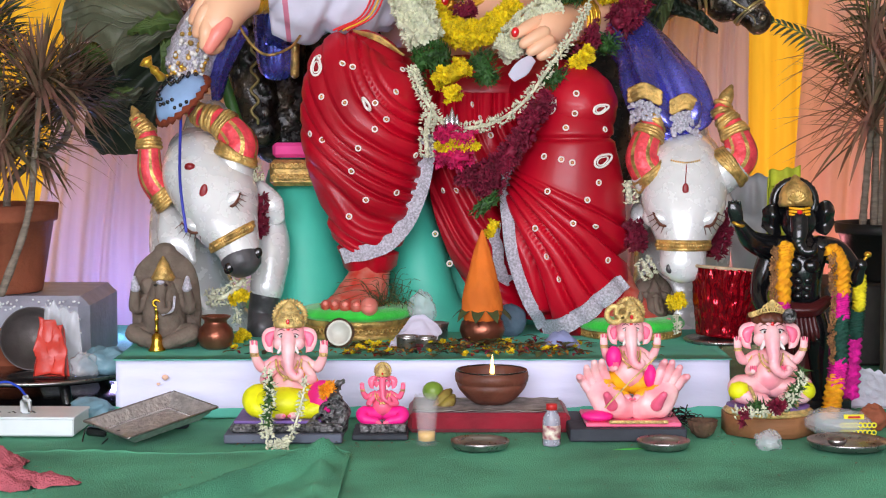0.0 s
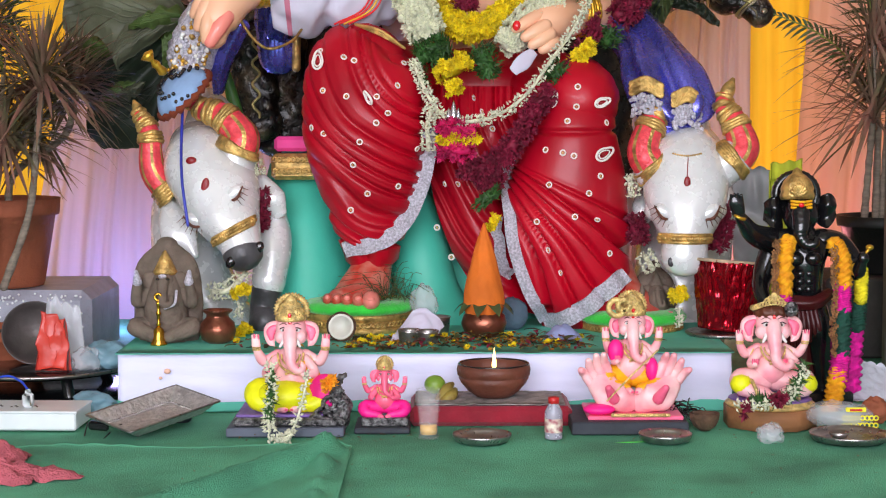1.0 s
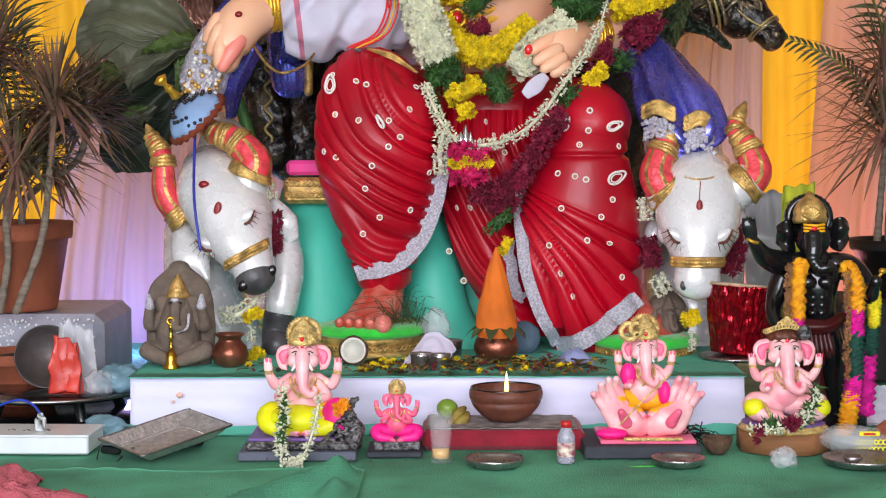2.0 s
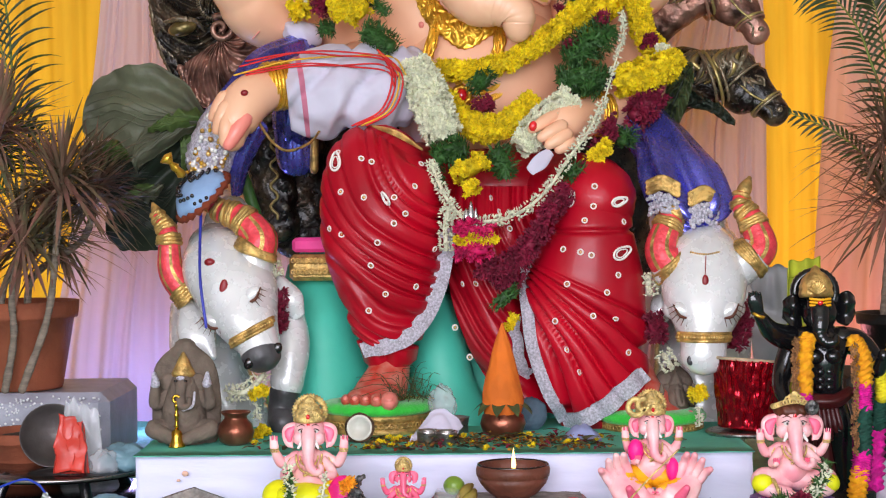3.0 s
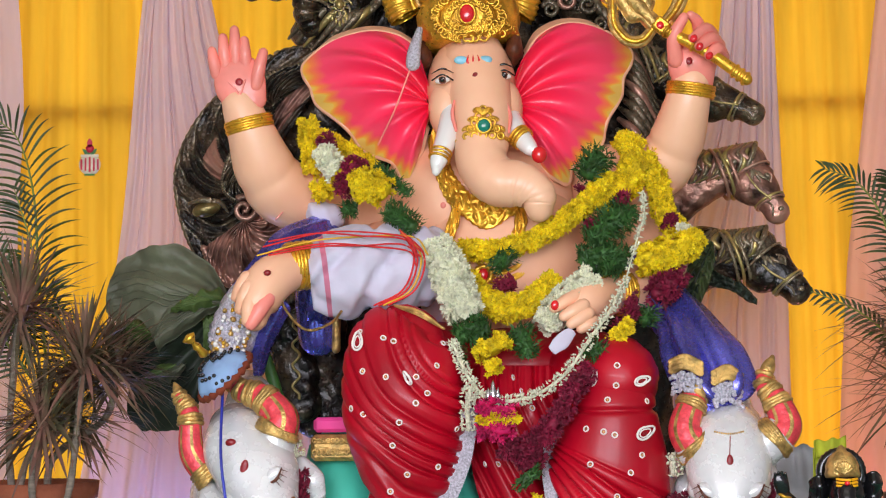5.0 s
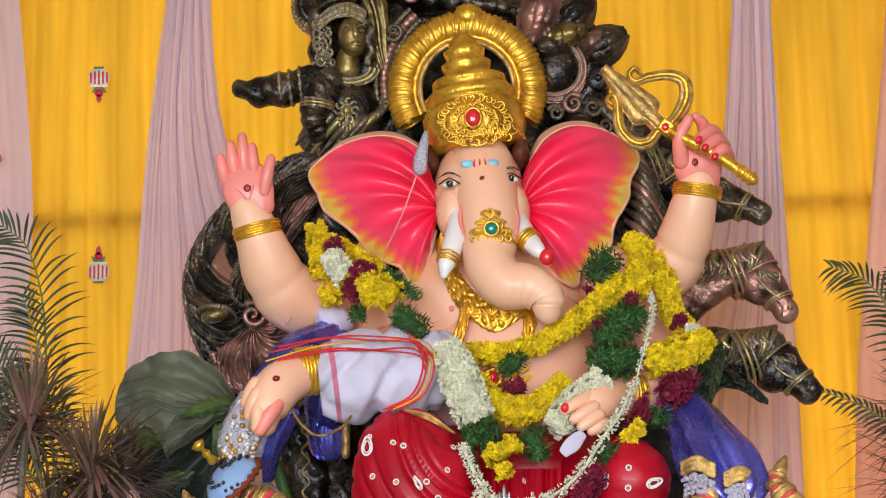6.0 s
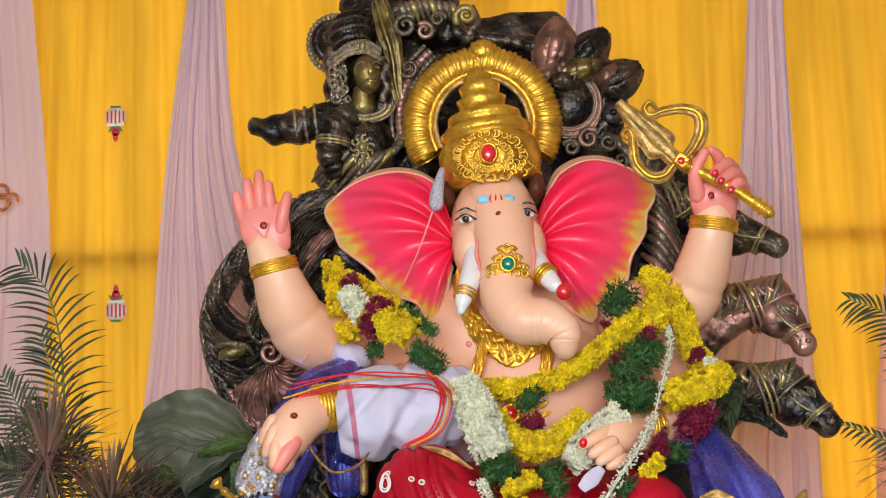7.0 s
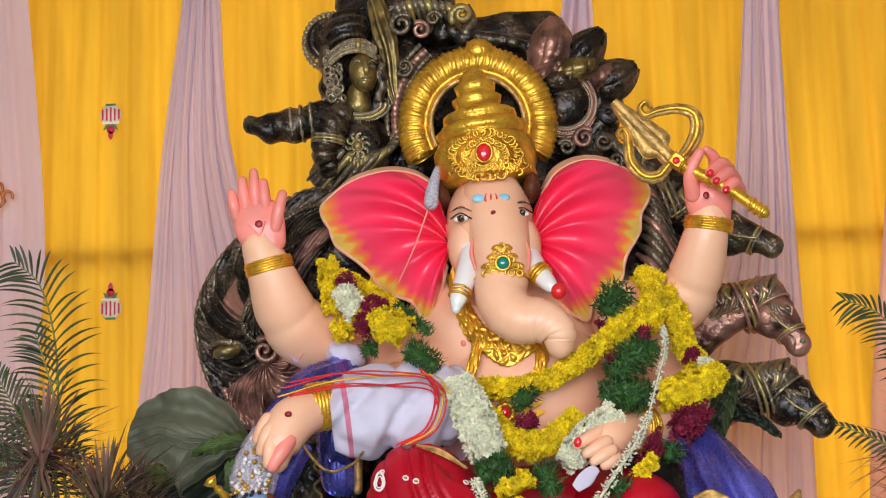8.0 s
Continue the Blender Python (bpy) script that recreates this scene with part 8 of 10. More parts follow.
# idol in yellow
xa, xb = (-0.532, 4.120, -0.008), (-0.245, 4.120, -0.009)
ztop = (-0.394, 4.120, 0.025)[2]
board("idol_board", "slate grey board under the idol in yellow", SLATE, xa, xb, ztop, 4.12, 4.36)
S = Shape()
x0, x1 = (-0.514, 4.140, 0.023)[0], (-0.247, 4.140, 0.022)[0]
zt = ztop + 0.0218
slab(S, x0, x1, ztop, zt, 4.14, 4.34, 8)
for i in range(40):
    torus(S, (x0 + (x1 - x0) * (i + 0.5) / 40, 4.138, ztop + 0.011), 0.006, 0.0028, 8, rot(90), 9, 5)
slab(S, x0 + 0.004, x1 - 0.05, zt, zt + 0.007, 4.15, 4.33, 11)
cc = (-0.381, 4.240, 0.025)
small_idol(S, (cc[0], 4.24, zt + 0.004), 0.2874, 0, 3, 2, wide=0.92, head=1.08)
ball(S, (cc[0] + 0.085, 4.2, zt + 0.05), (0.04, 0.035, 0.05), 4, None, 16, 12)
ball(S, (cc[0] - 0.01, 4.2, zt + 0.045), (0.075, 0.055, 0.038), 3, None, 24, 14, disp=lambda d: 0.06 * math.sin(d.x * 14))
tube(S, [(-0.346, 4.220, 0.173), (-0.323, 4.210, 0.146), (-0.314, 4.200, 0.106)], [(0.012, 0.006), (0.014, 0.006), (0.012, 0.005)], 12, 9, rings=14)
tube(S, [(-0.295, 4.180, 0.018), (-0.263, 4.180, 0.032), (-0.249, 4.180, 0.074), (-0.267, 4.180, 0.102), (-0.263, 4.180, 0.130), (-0.244, 4.180, 0.148)], [0.0193, 0.0249, 0.0207, 0.0152, 0.0124, 0.0041], 16, 8, ref=(0, 1, 0), rings=40,
     disp=lambda p, s, q: 0.003 * math.sin(s * 50) * math.sin(q * 19))
for cpt, r in (((-0.294, 4.160, 0.042), 0.026), ((-0.262, 4.160, 0.098), 0.016), ((-0.280, 4.160, 0.077), 0.018), ((-0.314, 4.150, 0.033), 0.018)):
    torus(S, cpt, r, 0.006, 8, rot(90), 22, 6, arc=0.8, start=0.1)
    torus(S, cpt, r * 0.55, 0.005, 8, rot(90), 18, 6, arc=0.8, start=0.5)
thing("small_idol", S, IDOL_MATS, "pink elephant-headed idol in neon yellow on a silver seat", "statue", at=(cc[0], 4.24, ztop), group="small idols in the front row")
garland("thin jasmine string over the idol in yellow", [
    ("j", [(-0.420, 4.120, 0.188), (-0.415, 4.090, 0.124), (-0.425, 4.080, 0.064), (-0.419, 4.070, 0.025)], 0.0121), ("j", [(-0.331, 4.120, 0.167), (-0.343, 4.090, 0.096), (-0.368, 4.060, 0.026), (-0.401, 4.050, 0.011)], 0.0081),
    ("g", [(-0.414, 4.110, 0.176), (-0.417, 4.080, 0.112), (-0.419, 4.070, 0.059)], 0.0067), ("j", [(-0.421, 4.050, 0.013), (-0.367, 4.050, 0.013)], 0.0121), ("o", [(-0.283, 4.120, 0.144), (-0.275, 4.120, 0.127)], 0.0108)], (-0.397, 4.080, 0.002))
# smallest idol
xa, xb = (-0.222, 4.160, -0.011), (-0.085, 4.160, -0.011)
ztop = (-0.148, 4.160, 0.017)[2]
board("idol_board", "charcoal board under the smallest idol", CHARCOAL, xa, xb, ztop, 4.16, 4.32)
S = Shape()
slab(S, (-0.205, 4.180, 0.025)[0], (-0.091, 4.180, 0.024)[0], ztop, ztop + 0.0221, 4.18, 4.29, 8)
cc = (-0.149, 4.220, 0.024)
small_idol(S, (cc[0], 4.23, ztop + 0.0166), 0.1548, 1, 4, 2)
thing("small_idol", S, IDOL_MATS, "small bright pink idol in magenta on a silver seat", "statue", at=(cc[0], 4.23, ztop), group="small idols in the front row")
# idol seated in two cupped palms
xa, xb = (0.310, 4.140, -0.015), (0.596, 4.140, -0.015)
ztop = (0.445, 4.140, 0.034)[2]
board("idol_board", "charcoal board under the idol in cupped palms", CHARCOAL, xa, xb, ztop, 4.14, 4.4)
S = Shape()
cc = (0.472, 4.260, 0.016)
for s in (-1, 1):
    b = (cc[0] + s * 0.02, 4.24, ztop + 0.035)
    tube(S, [b, (cc[0] + s * 0.055, 4.22, ztop + 0.05), (cc[0] + s * 0.085, 4.24, ztop + 0.085)], [(0.034, 0.03), (0.042, 0.028), (0.036, 0.02)], 20, 0, rings=20)
    for i in range(4):
        o = (i - 1.5) * 0.021
        p0 = (cc[0] + s * 0.08 + o * 0.6, 4.235 + 0.006 * i, ztop + 0.085 - s * o * 0.5)
        p1 = (cc[0] + s * 0.1 + o * 0.8, 4.235, ztop + 0.122 - s * o * 0.5)
        p2 = (cc[0] + s * 0.106 + o * 0.9, 4.215, ztop + 0.152 - s * o * 0.6 - abs(o) * 0.5)
        tube(S, [p0, p1, p2], [0.0125, 0.0115, 0.008], 12, 0, rings=14, disp=lambda p, q, r: -0.0018 * (1 if 0.45 < q < 0.52 else 0))
    tube(S, [(cc[0] + s * 0.055, 4.19, ztop + 0.05), (cc[0] + s * 0.07, 4.165, ztop + 0.08)], [0.015, 0.009], 12, 1, rings=10)
slab(S, cc[0] - 0.12, cc[0] + 0.115, ztop, ztop + 0.01, 4.17, 4.37, 1)
for i in range(26):
    ball(S, (cc[0] - 0.06 + i * 0.0055, 4.165, ztop + 0.013), 0.005, 2, None, 7, 5)
h = 0.2495
small_idol(S, (cc[0] - 0.002, 4.28, ztop + 0.052), h, 0, 9, 2, 0.0, wide=0.82, head=1.12)
ball(S, (cc[0] + 0.045, 4.24, ztop + 0.115), (0.016, 0.02, 0.03), 4, None, 14, 10)
ball(S, (cc[0] - 0.045, 4.25, ztop + 0.16), (0.02, 0.02, 0.03), 4, None, 14, 10)
ball(S, (cc[0] - 0.09, 4.2, ztop + 0.022), (0.04, 0.03, 0.014), 4, None, 16, 10)
tube(S, [(0.395, 4.130, 0.089), (0.453, 4.120, 0.153), (0.520, 4.150, 0.210)], 0.0022, 6, 2, rings=12)
for o, s in (((0.426, 4.220, 0.306), 0.02), ((0.444, 4.220, 0.313), 0.014)):
    torus(S, o, s, 0.007, 2, rot(90), 18, 6, arc=0.8, start=0.2)
thing("small_idol", S, IDOL_MATS, "pink idol in amber seated in two cupped palms", "statue", at=(cc[0], 4.26, ztop), group="small idols in the front row")
# idol with a turban on a round base
cc = (0.819, 4.280, -0.010)
S = Shape()
rb = 0.1183
lathe(S, (cc[0] + 0.0, 4.28, 0.003), [(rb, 0), (rb, 0.0479), (rb * 0.98, 0.0493), (0.002, 0.0493)], 8, 0, rot(0, 0, 22.5))
thing("idol_board", S, WOOD, "brown board under the idol with a turban", "board")
S = Shape()
zb = 0.003 + 0.0493
lathe(S, (cc[0], 4.28, zb), [(rb * 0.9, 0), (rb * 0.95, 0.006), (rb * 0.9, 0.011), (rb * 0.86, 0.014), (rb * 0.88, 0.018), (rb * 0.8, 0.022), (0.002, 0.023)], 60, [2, 2, 2, 2, 11, 11], None, lambda q, s: 0.01 * math.sin(q * 40))
small_idol(S, (cc[0] + 0.004, 4.29, zb + 0.022), 0.2535, 0, 0, 2, 0.0, turban=True, head=1.3)
for s in (-1, 1):
    ball(S, (cc[0] + 0.004 + s * 0.082, 4.25, zb + 0.058), (0.027, 0.028, 0.025), 3, None, 18, 12, disp=lambda d: 0.05 * math.sin(d.z * 12))
    torus(S, (cc[0] + 0.004 + s * 0.05, 4.235, zb + 0.045), 0.026, 0.005, 2, rot(0, 70, 0), 20, 6)
ball(S, (0.866, 4.260, 0.297), (0.0182, 0.012, 0.0196), 8, None, 14, 8)
thing("small_idol", S, IDOL_MATS, "pale pink idol with a brown turban and yellow cuffs", "statue", at=(cc[0], 4.28, zb), group="small idols in the front row")
garland("withered white and maroon string over the idol", [
    ("g", [(0.876, 4.140, 0.184), (0.851, 4.100, 0.135), (0.825, 4.080, 0.104), (0.780, 4.060, 0.098), (0.730, 4.080, 0.104)], 0.0108), ("j", [(0.875, 4.130, 0.171), (0.844, 4.090, 0.123), (0.785, 4.050, 0.095), (0.696, 4.080, 0.086)], 0.0108),
    ("m", [(0.795, 4.050, 0.116), (0.801, 4.050, 0.095)], 0.0121), ("m", [(0.715, 4.070, 0.082), (0.728, 4.070, 0.074)], 0.0094)], (0.795, 4.100, 0.066))

# red cloth-covered box with the oil lamp
S = Shape()
x0, x1 = (-0.088, 4.260, -0.045)[0], (0.321, 4.260, -0.045)[0]
zr = (0.103, 4.260, 0.050)[2]
box(S, ((x0 + x1) / 2, 4.37, zr / 2 + 0.002), (x1 - x0, 0.22, zr), 0, bevel=0.014, smooth=False)
REDBOX = mat("dark_red_cotton", lin(140, 20, 40), 0.9, var=0.2, vscale=9, bump=0.5, bscale=50, sheen=0.2)
thing("covered_box", S, REDBOX, "low box covered in dark red cotton cloth", "box")
S = Shape()
sheet(S, 30, 14, lambda u, v: (x0 + 0.012 + (x1 - x0 - 0.03) * u, 4.262 + 0.2 * v, zr + 0.007 + 0.004 * nz((u * 14, v * 7, 3))), thick=0.002)
thing("lamp_mat", S, mat("stained_grey_cloth", lin(150, 140, 135), 0.95, var=0.35, vscale=25, bump=0.5), "stained grey cloth under the oil lamp", "mat")
c = (0.126, 4.370, 0.043)
lampo = holder("oil_lamp", (c[0], 4.37, zr + 0.012), "brown clay oil lamp burning with one flame", "lamp")
rl, hl = 0.0949, 0.0834
zl = zr + 0.012
S = Shape()
lathe(S, (c[0], 4.37, zl), [(rl * 0.48, 0), (rl * 0.7, hl * 0.18), (rl * 0.88, hl * 0.42), (rl * 0.95, hl * 0.58), (rl * 0.9, hl * 0.62), (rl * 0.98, hl * 0.66), (rl, hl * 0.82), (rl * 0.97, hl), (rl * 0.9, hl), (rl * 0.88, hl * 0.8), (rl * 0.7, hl * 0.45), (0.002, hl * 0.4)], 56,
      0, None, lambda q, s: 0.004 * math.sin(q * 7))
part("bowl", S, DARK_CLAY, lampo, "brown clay bowl")
S = Shape()
wy = 4.37 - rl * 0.55
lathe(S, (c[0], wy, zl + hl * 0.62), [(0.012, 0), (0.016, 0.006), (0.012, 0.012), (0.016, 0.02), (0.012, 0.026), (0.002, 0.026)], 18)
wick = part("wick_holder", S, BLACK, lampo, "sooty wick holder")
S = Shape()
lathe(S, (c[0], wy, zl + hl * 0.62 + 0.026), [(0.003, 0), (0.0062, 0.008), (0.0055, 0.02), (0.003, 0.036), (0.0005, 0.054)], 12)
part("flame", S, glow_mat("flame", (1.0, 0.56, 0.16), 4), wick, "small yellow flame")
c = (-0.025, 4.400, 0.075)
S = Shape()
ball(S, (c[0], 4.4, zr + 0.012 + 0.0246), (0.0275, 0.0261, 0.0246), 0, None, 20, 14)
thing("lime", S, mat("green_lime_skin", lin(110, 150, 50), 0.4, var=0.15, vscale=12, bump=0.2, bscale=150, col2=lin(140, 165, 60)), "fresh green lime on the covered box", "fruit")
for i, (a, b, d) in enumerate((((-0.013, 4.340, 0.059), (0.007, 4.360, 0.082), (0.019, 4.380, 0.090)), ((-0.004, 4.330, 0.052), (0.019, 4.340, 0.068), (0.027, 4.360, 0.079)))):
    S = Shape()
    tube(S, [a, b, d], [0.0127, 0.0141, 0.0071], 10, 0, rings=14)
    thing("banana", S, mat("spotted_banana_skin", lin(185, 165, 70), 0.6, var=0.4, vscale=40, col2=lin(110, 80, 40)), "spotted ripe banana on the covered box", "fruit", group="bananas")

# sooty rim line inside the lamp and oil stains on the stage skirt
S = Shape()
torus(S, (lampo.location[0], 4.37, zl + hl * 0.995), rl * 0.935, 0.0035, 0, None, 56, 6)
part("sooty_rim", S, BLACK, lampo, "sooty inner rim")
for p, r in (((-0.732, 4.490, 0.109), 0.009), ((-0.750, 4.490, 0.091), 0.005), ((-0.763, 4.488, 0.044), 0.006)):
    S = Shape()
    ball(S, (p[0], p[1] + 0.001, p[2]), (r, 0.006, r * 0.8), 0, None, 14, 8, disp=lambda d: 0.2 * noise.noise(d * 3))
    part("oil_stain", S, mat("orange_oil_stain", lin(235, 190, 165), 0.8, var=0.15), stage, "orange oil stain")

# tumbler, plates, bottle, small clutter
c = (-0.039, 4.100, -0.016)
S = Shape()
r0, r1, h0 = 0.0256, 0.0297, 0.1214
lathe(S, (c[0], 4.1, 0.004), [(r0, 0), (r0, 0.004), (r0 * 0.92, h0 * 0.3), (r1 * 0.95, h0 * 0.7), (r1, h0), (r1 - 0.0016, h0), (r1 * 0.93 - 0.0014, h0 * 0.7), (r0 * 0.9 - 0.0014, h0 * 0.3), (r0 - 0.003, 0.01), (0.002, 0.01)], 36, 0, None,
      lambda q, s: 0.01 * math.sin(q * 9 + 6 * s))
tum = holder("glass_tumbler", (c[0], 4.1, 0.004), "ribbed drinking glass with a little amber liquid", "glass")
glass_m = mat("clear_glass", (0.9, 0.9, 0.92), 0.08, var=0, bump=0.2, bscale=60, coat=0.5)
glass_m.node_tree.nodes["Principled BSDF"].inputs["Alpha"].default_value = 0.07
gl = part("glass", S, glass_m, tum)
gl.visible_shadow = False
S = Shape()
lathe(S, (c[0], 4.1, 0.0155), [(r0 * 0.8, 0), (r0 * 0.8, 0.022), (0.002, 0.022)], 24)
part("liquid", S, mat("amber_oil", lin(220, 175, 95), 0.15, var=0.1, bump=0), tum, "amber oil at the bottom")


def plate(c, r, label):
    S = Shape()
    lathe(S, c, [(r * 0.7, 0), (r * 0.9, 0.004), (r * 0.98, 0.014), (r, 0.02), (r * 0.985, 0.021), (r * 0.93, 0.014), (r * 0.85, 0.006), (r * 0.6, 0.005), (0.002, 0.005)], 56)
    return thing("steel_plate", S, STEEL, label, "plate", at=c, group="steel plates")


c = (0.089, 4.080, -0.007)
plate((c[0], 4.06, 0.003), 0.0708, "small round steel plate on the carpet")
c = (0.528, 4.080, -0.002)
plate((c[0], 4.06, 0.003), 0.0641, "small round steel plate on the carpet")
c = (0.263, 4.100, -0.012)
bt = holder("plastic_bottle", (c[0], 4.1, 0.003), "small clear plastic bottle with a printed label", "bottle")
rb = 0.0216
S = Shape()
lathe(S, (c[0], 4.1, 0.003), [(rb * 0.95, 0), (rb, 0.004), (rb, 0.0607), (rb * 0.95, 0.0674), (rb * 0.55, 0.0836), (rb * 0.5, 0.0890), (0.001, 0.0890)], 28)
part("bottle_body", S, mat("cloudy_plastic", lin(205, 205, 220), 0.25, var=0.05, glass=0.5, bump=0), bt)
S = Shape()
lathe(S, (c[0], 4.1, 0.003 + 0.0863), [(rb * 0.62, 0), (rb * 0.62, 0.0135), (rb * 0.5, 0.0148), (0.001, 0.0148)], 24, 0, None, lambda q, s: 0.02 * math.sin(q * 20))
part("cap", S, mat("red_plastic", lin(200, 40, 40), 0.4), bt, "red screw cap")
S = Shape()
lathe(S, (c[0], 4.1, 0.003 + 0.0162), [(rb * 1.01, 0), (rb * 1.02, 0.001), (rb * 1.02, 0.0324), (rb * 1.01, 0.0337)], 28)
part("label_band", S, mat("printed_label", lin(190, 40, 90), 0.4, var=0.4, vscale=60, col2=lin(235, 225, 205)), bt, "pink and cream printed label")
S = Shape()
tube(S, [(0.383, 4.060, -0.007), (0.434, 4.060, -0.003), (0.492, 4.070, -0.004)], [0.004, 0.0055, 0.005], 10, 0, rings=10)
thing("knife", S, mat("green_plastic", lin(70, 190, 70), 0.4), "small knife with a bright green handle", "knife", at=((0.434, 4.060, -0.003)[0], 4.06, 0.004))
c = (0.643, 4.200, -0.001)
sh = holder("coconut_shell", (c[0], 4.2, 0.003), "empty half coconut shell on the carpet", "coconut")
S = Shape()
rc = 0.0373
lathe(S, (c[0], 4.2, 0.003), [(rc * 0.35, 0), (rc * 0.75, rc * 0.3), (rc * 0.97, rc * 0.8), (rc, rc * 1.15), (rc * 0.93, rc * 1.15), (rc * 0.88, rc * 0.8), (rc * 0.6, rc * 0.4), (0.002, rc * 0.3)], 30, 0, None, lambda q, s: 0.03 * math.sin(q * 3) + 0.012 * math.sin(q * 19))
part("shell", S, COCONUT, sh)
S = Shape()
rnd = random.Random(8)
for i in range(120):
    a = Vector((0.576, 4.300, 0.033)) + Vector((rnd.gauss(0, 0.025), rnd.gauss(0, 0.02), rnd.gauss(0, 0.006)))
    d = Vector((rnd.gauss(0, 1), rnd.gauss(0, 1), rnd.gauss(0, 0.4))).normalized() * 0.04
    tube(S, [a, a + d * 0.5 + Vector((0, 0, 0.006)), a + d], 0.0016, 4, 0, rings=5, cap=False)
thing("hair_tuft", S, BLACK, "tangled tuft of black fibre on the board", "fibre", kind="stuff")

# crumpled bags


def crumple(name, c, r, m, label, seed, category="bag"):
    S = Shape()
    def d(v):
        return 0.28 * noise.noise(v * 1.7 + Vector((seed, 0, 0))) + 0.22 * abs(noise.noise(v * 4 + Vector((0, seed, 0)))) + 0.10 * abs(noise.noise(v * 9 + Vector((seed, seed, 0))))
    ball(S, c, r, 0, None, 44, 28, disp=d)
    return thing(name, S, m, label, category)


c = (0.778, 4.060, -0.002)
crumple("plastic_bag", (c[0], 4.06, 0.02), (0.0321, 0.03, 0.024), CLEAR_BAG, "crumpled clear plastic bag on the carpet", 3)
c = (0.980, 4.220, 0.009)
pk = holder("snack_packet", (c[0], 4.22, 0.003), "clear plastic packet with red and yellow print", "packet")
S = Shape()
ball(S, (c[0], 4.22, 0.036), (0.0857, 0.06, 0.034), 0, rot(0, 4, 0), 44, 28, disp=lambda v: 0.16 * abs(noise.noise(v * 3.5)) + 0.06 * noise.noise(v * 9))
part("packet_body", S, CLEAR_BAG, pk)
S = Shape()
for i in range(16):
    torus(S, (c[0] + 0.002 + (i % 8) * 0.011, 4.168, 0.02 + (i // 8) * 0.018), 0.0055, 0.002, 0, rot(80), 10, 5)
box(S, (c[0] + 0.03, 4.172, 0.058), (0.05, 0.004, 0.012), 0, rot(-25), 0.001)
box(S, (c[0] + 0.03, 4.168, 0.058), (0.03, 0.004, 0.005), 1, rot(-25), 0.001)
part("print", S, [mat("yellow_print", lin(225, 215, 40), 0.4), mat("red_print", lin(190, 40, 40), 0.4)], pk, "yellow and red printed marks")
c = (0.969, 4.080, -0.020)
plate((c[0], 4.06, 0.003), 0.0962, "flat steel plate holding a small bowl")
S = Shape()
c = (0.939, 4.040, -0.008)
lathe(S, (c[0], 4.04, 0.012), [(0.013, 0), (0.02, 0.006), (0.025, 0.017), (0.0235, 0.017), (0.018, 0.008), (0.002, 0.005)], 28)
thing("steel_bowl", S, STEEL, "small steel bowl standing on a plate", "bowl", group="offering bowls")
crumple("clay_lump", ((1.089, 4.300, -0.006)[0], 4.3, 0.035), (0.03, 0.025, 0.03), TERRACOTTA, "broken brown clay lamp lying on its side", 7, "lamp")

# embossed steel tray propped at a slant
tr = holder("steel_tray", (-0.713, 4.200, -0.042), "embossed rectangular steel tray propped at a slant", "tray")
M = Matrix.Translation(((-0.722, 4.240, -0.000)[0], 4.22, 0.03)) @ Matrix.Rotation(radians(11), 4, 'X') @ Matrix.Rotation(radians(48), 4, 'Z')
S = Shape()


def tray(u, v):
    x, y = (u - 0.5) * 2, (v - 0.5) * 2
    e = max(abs(x), abs(y))
    z = 0.0 if e < 0.72 else (e - 0.72) / 0.28 * 0.03
    z += 0.0016 * math.sin(14 * x) * math.sin(11 * y) if e < 0.66 else 0.0018 * math.sin((x + y) * 46) * (e - 0.66)
    return M @ Vector((x * 0.14, y * 0.085, z))


sheet(S, 60, 48, tray, thick=0.0016)
part("tray_plate", S, mat("embossed_tray_steel", lin(200, 196, 194), 0.36, metal=0.7, var=0.18, vscale=70, bump=0.5, bscale=90), tr)
S = Shape()
rim = []
for i in range(49):
    q = i / 48 * 4
    s = int(q) % 4
    t = (q - int(q)) * 2 - 1
    x, y = ((t, -1), (1, t), (-t, 1), (-1, -t))[s]
    rim.append(M @ Vector((x * 0.141, y * 0.086, 0.03)))
tube(S, rim, 0.0028, 6, 0, rings=97, cap=False)
part("rim", S, STEEL, tr)
S = Shape()
for i in range(34):
    p = M @ Vector((-0.1 + 0.2 * i / 33, 0.062, 0.003))
    ball(S, p, 0.0032, 0, None, 7, 5)
    if i < 24:
        for y in (-0.062, ):
            ball(S, M @ Vector((-0.1 + 0.2 * i / 23, y, 0.003)), 0.0028, 0, None, 7, 5)
        ball(S, M @ Vector((-0.101, -0.055 + 0.11 * i / 23, 0.003)), 0.0028, 0, None, 7, 5)
        ball(S, M @ Vector((0.101, -0.055 + 0.11 * i / 23, 0.003)), 0.0028, 0, None, 7, 5)
part("bead_border", S, STEEL, tr, "row of embossed beads")
crumple("wooden_prop", ((-0.686, 4.320, 0.006)[0], 4.34, 0.02), (0.04, 0.025, 0.022), CHARCOAL, "dark wedge under the tray", 11, "wedge")

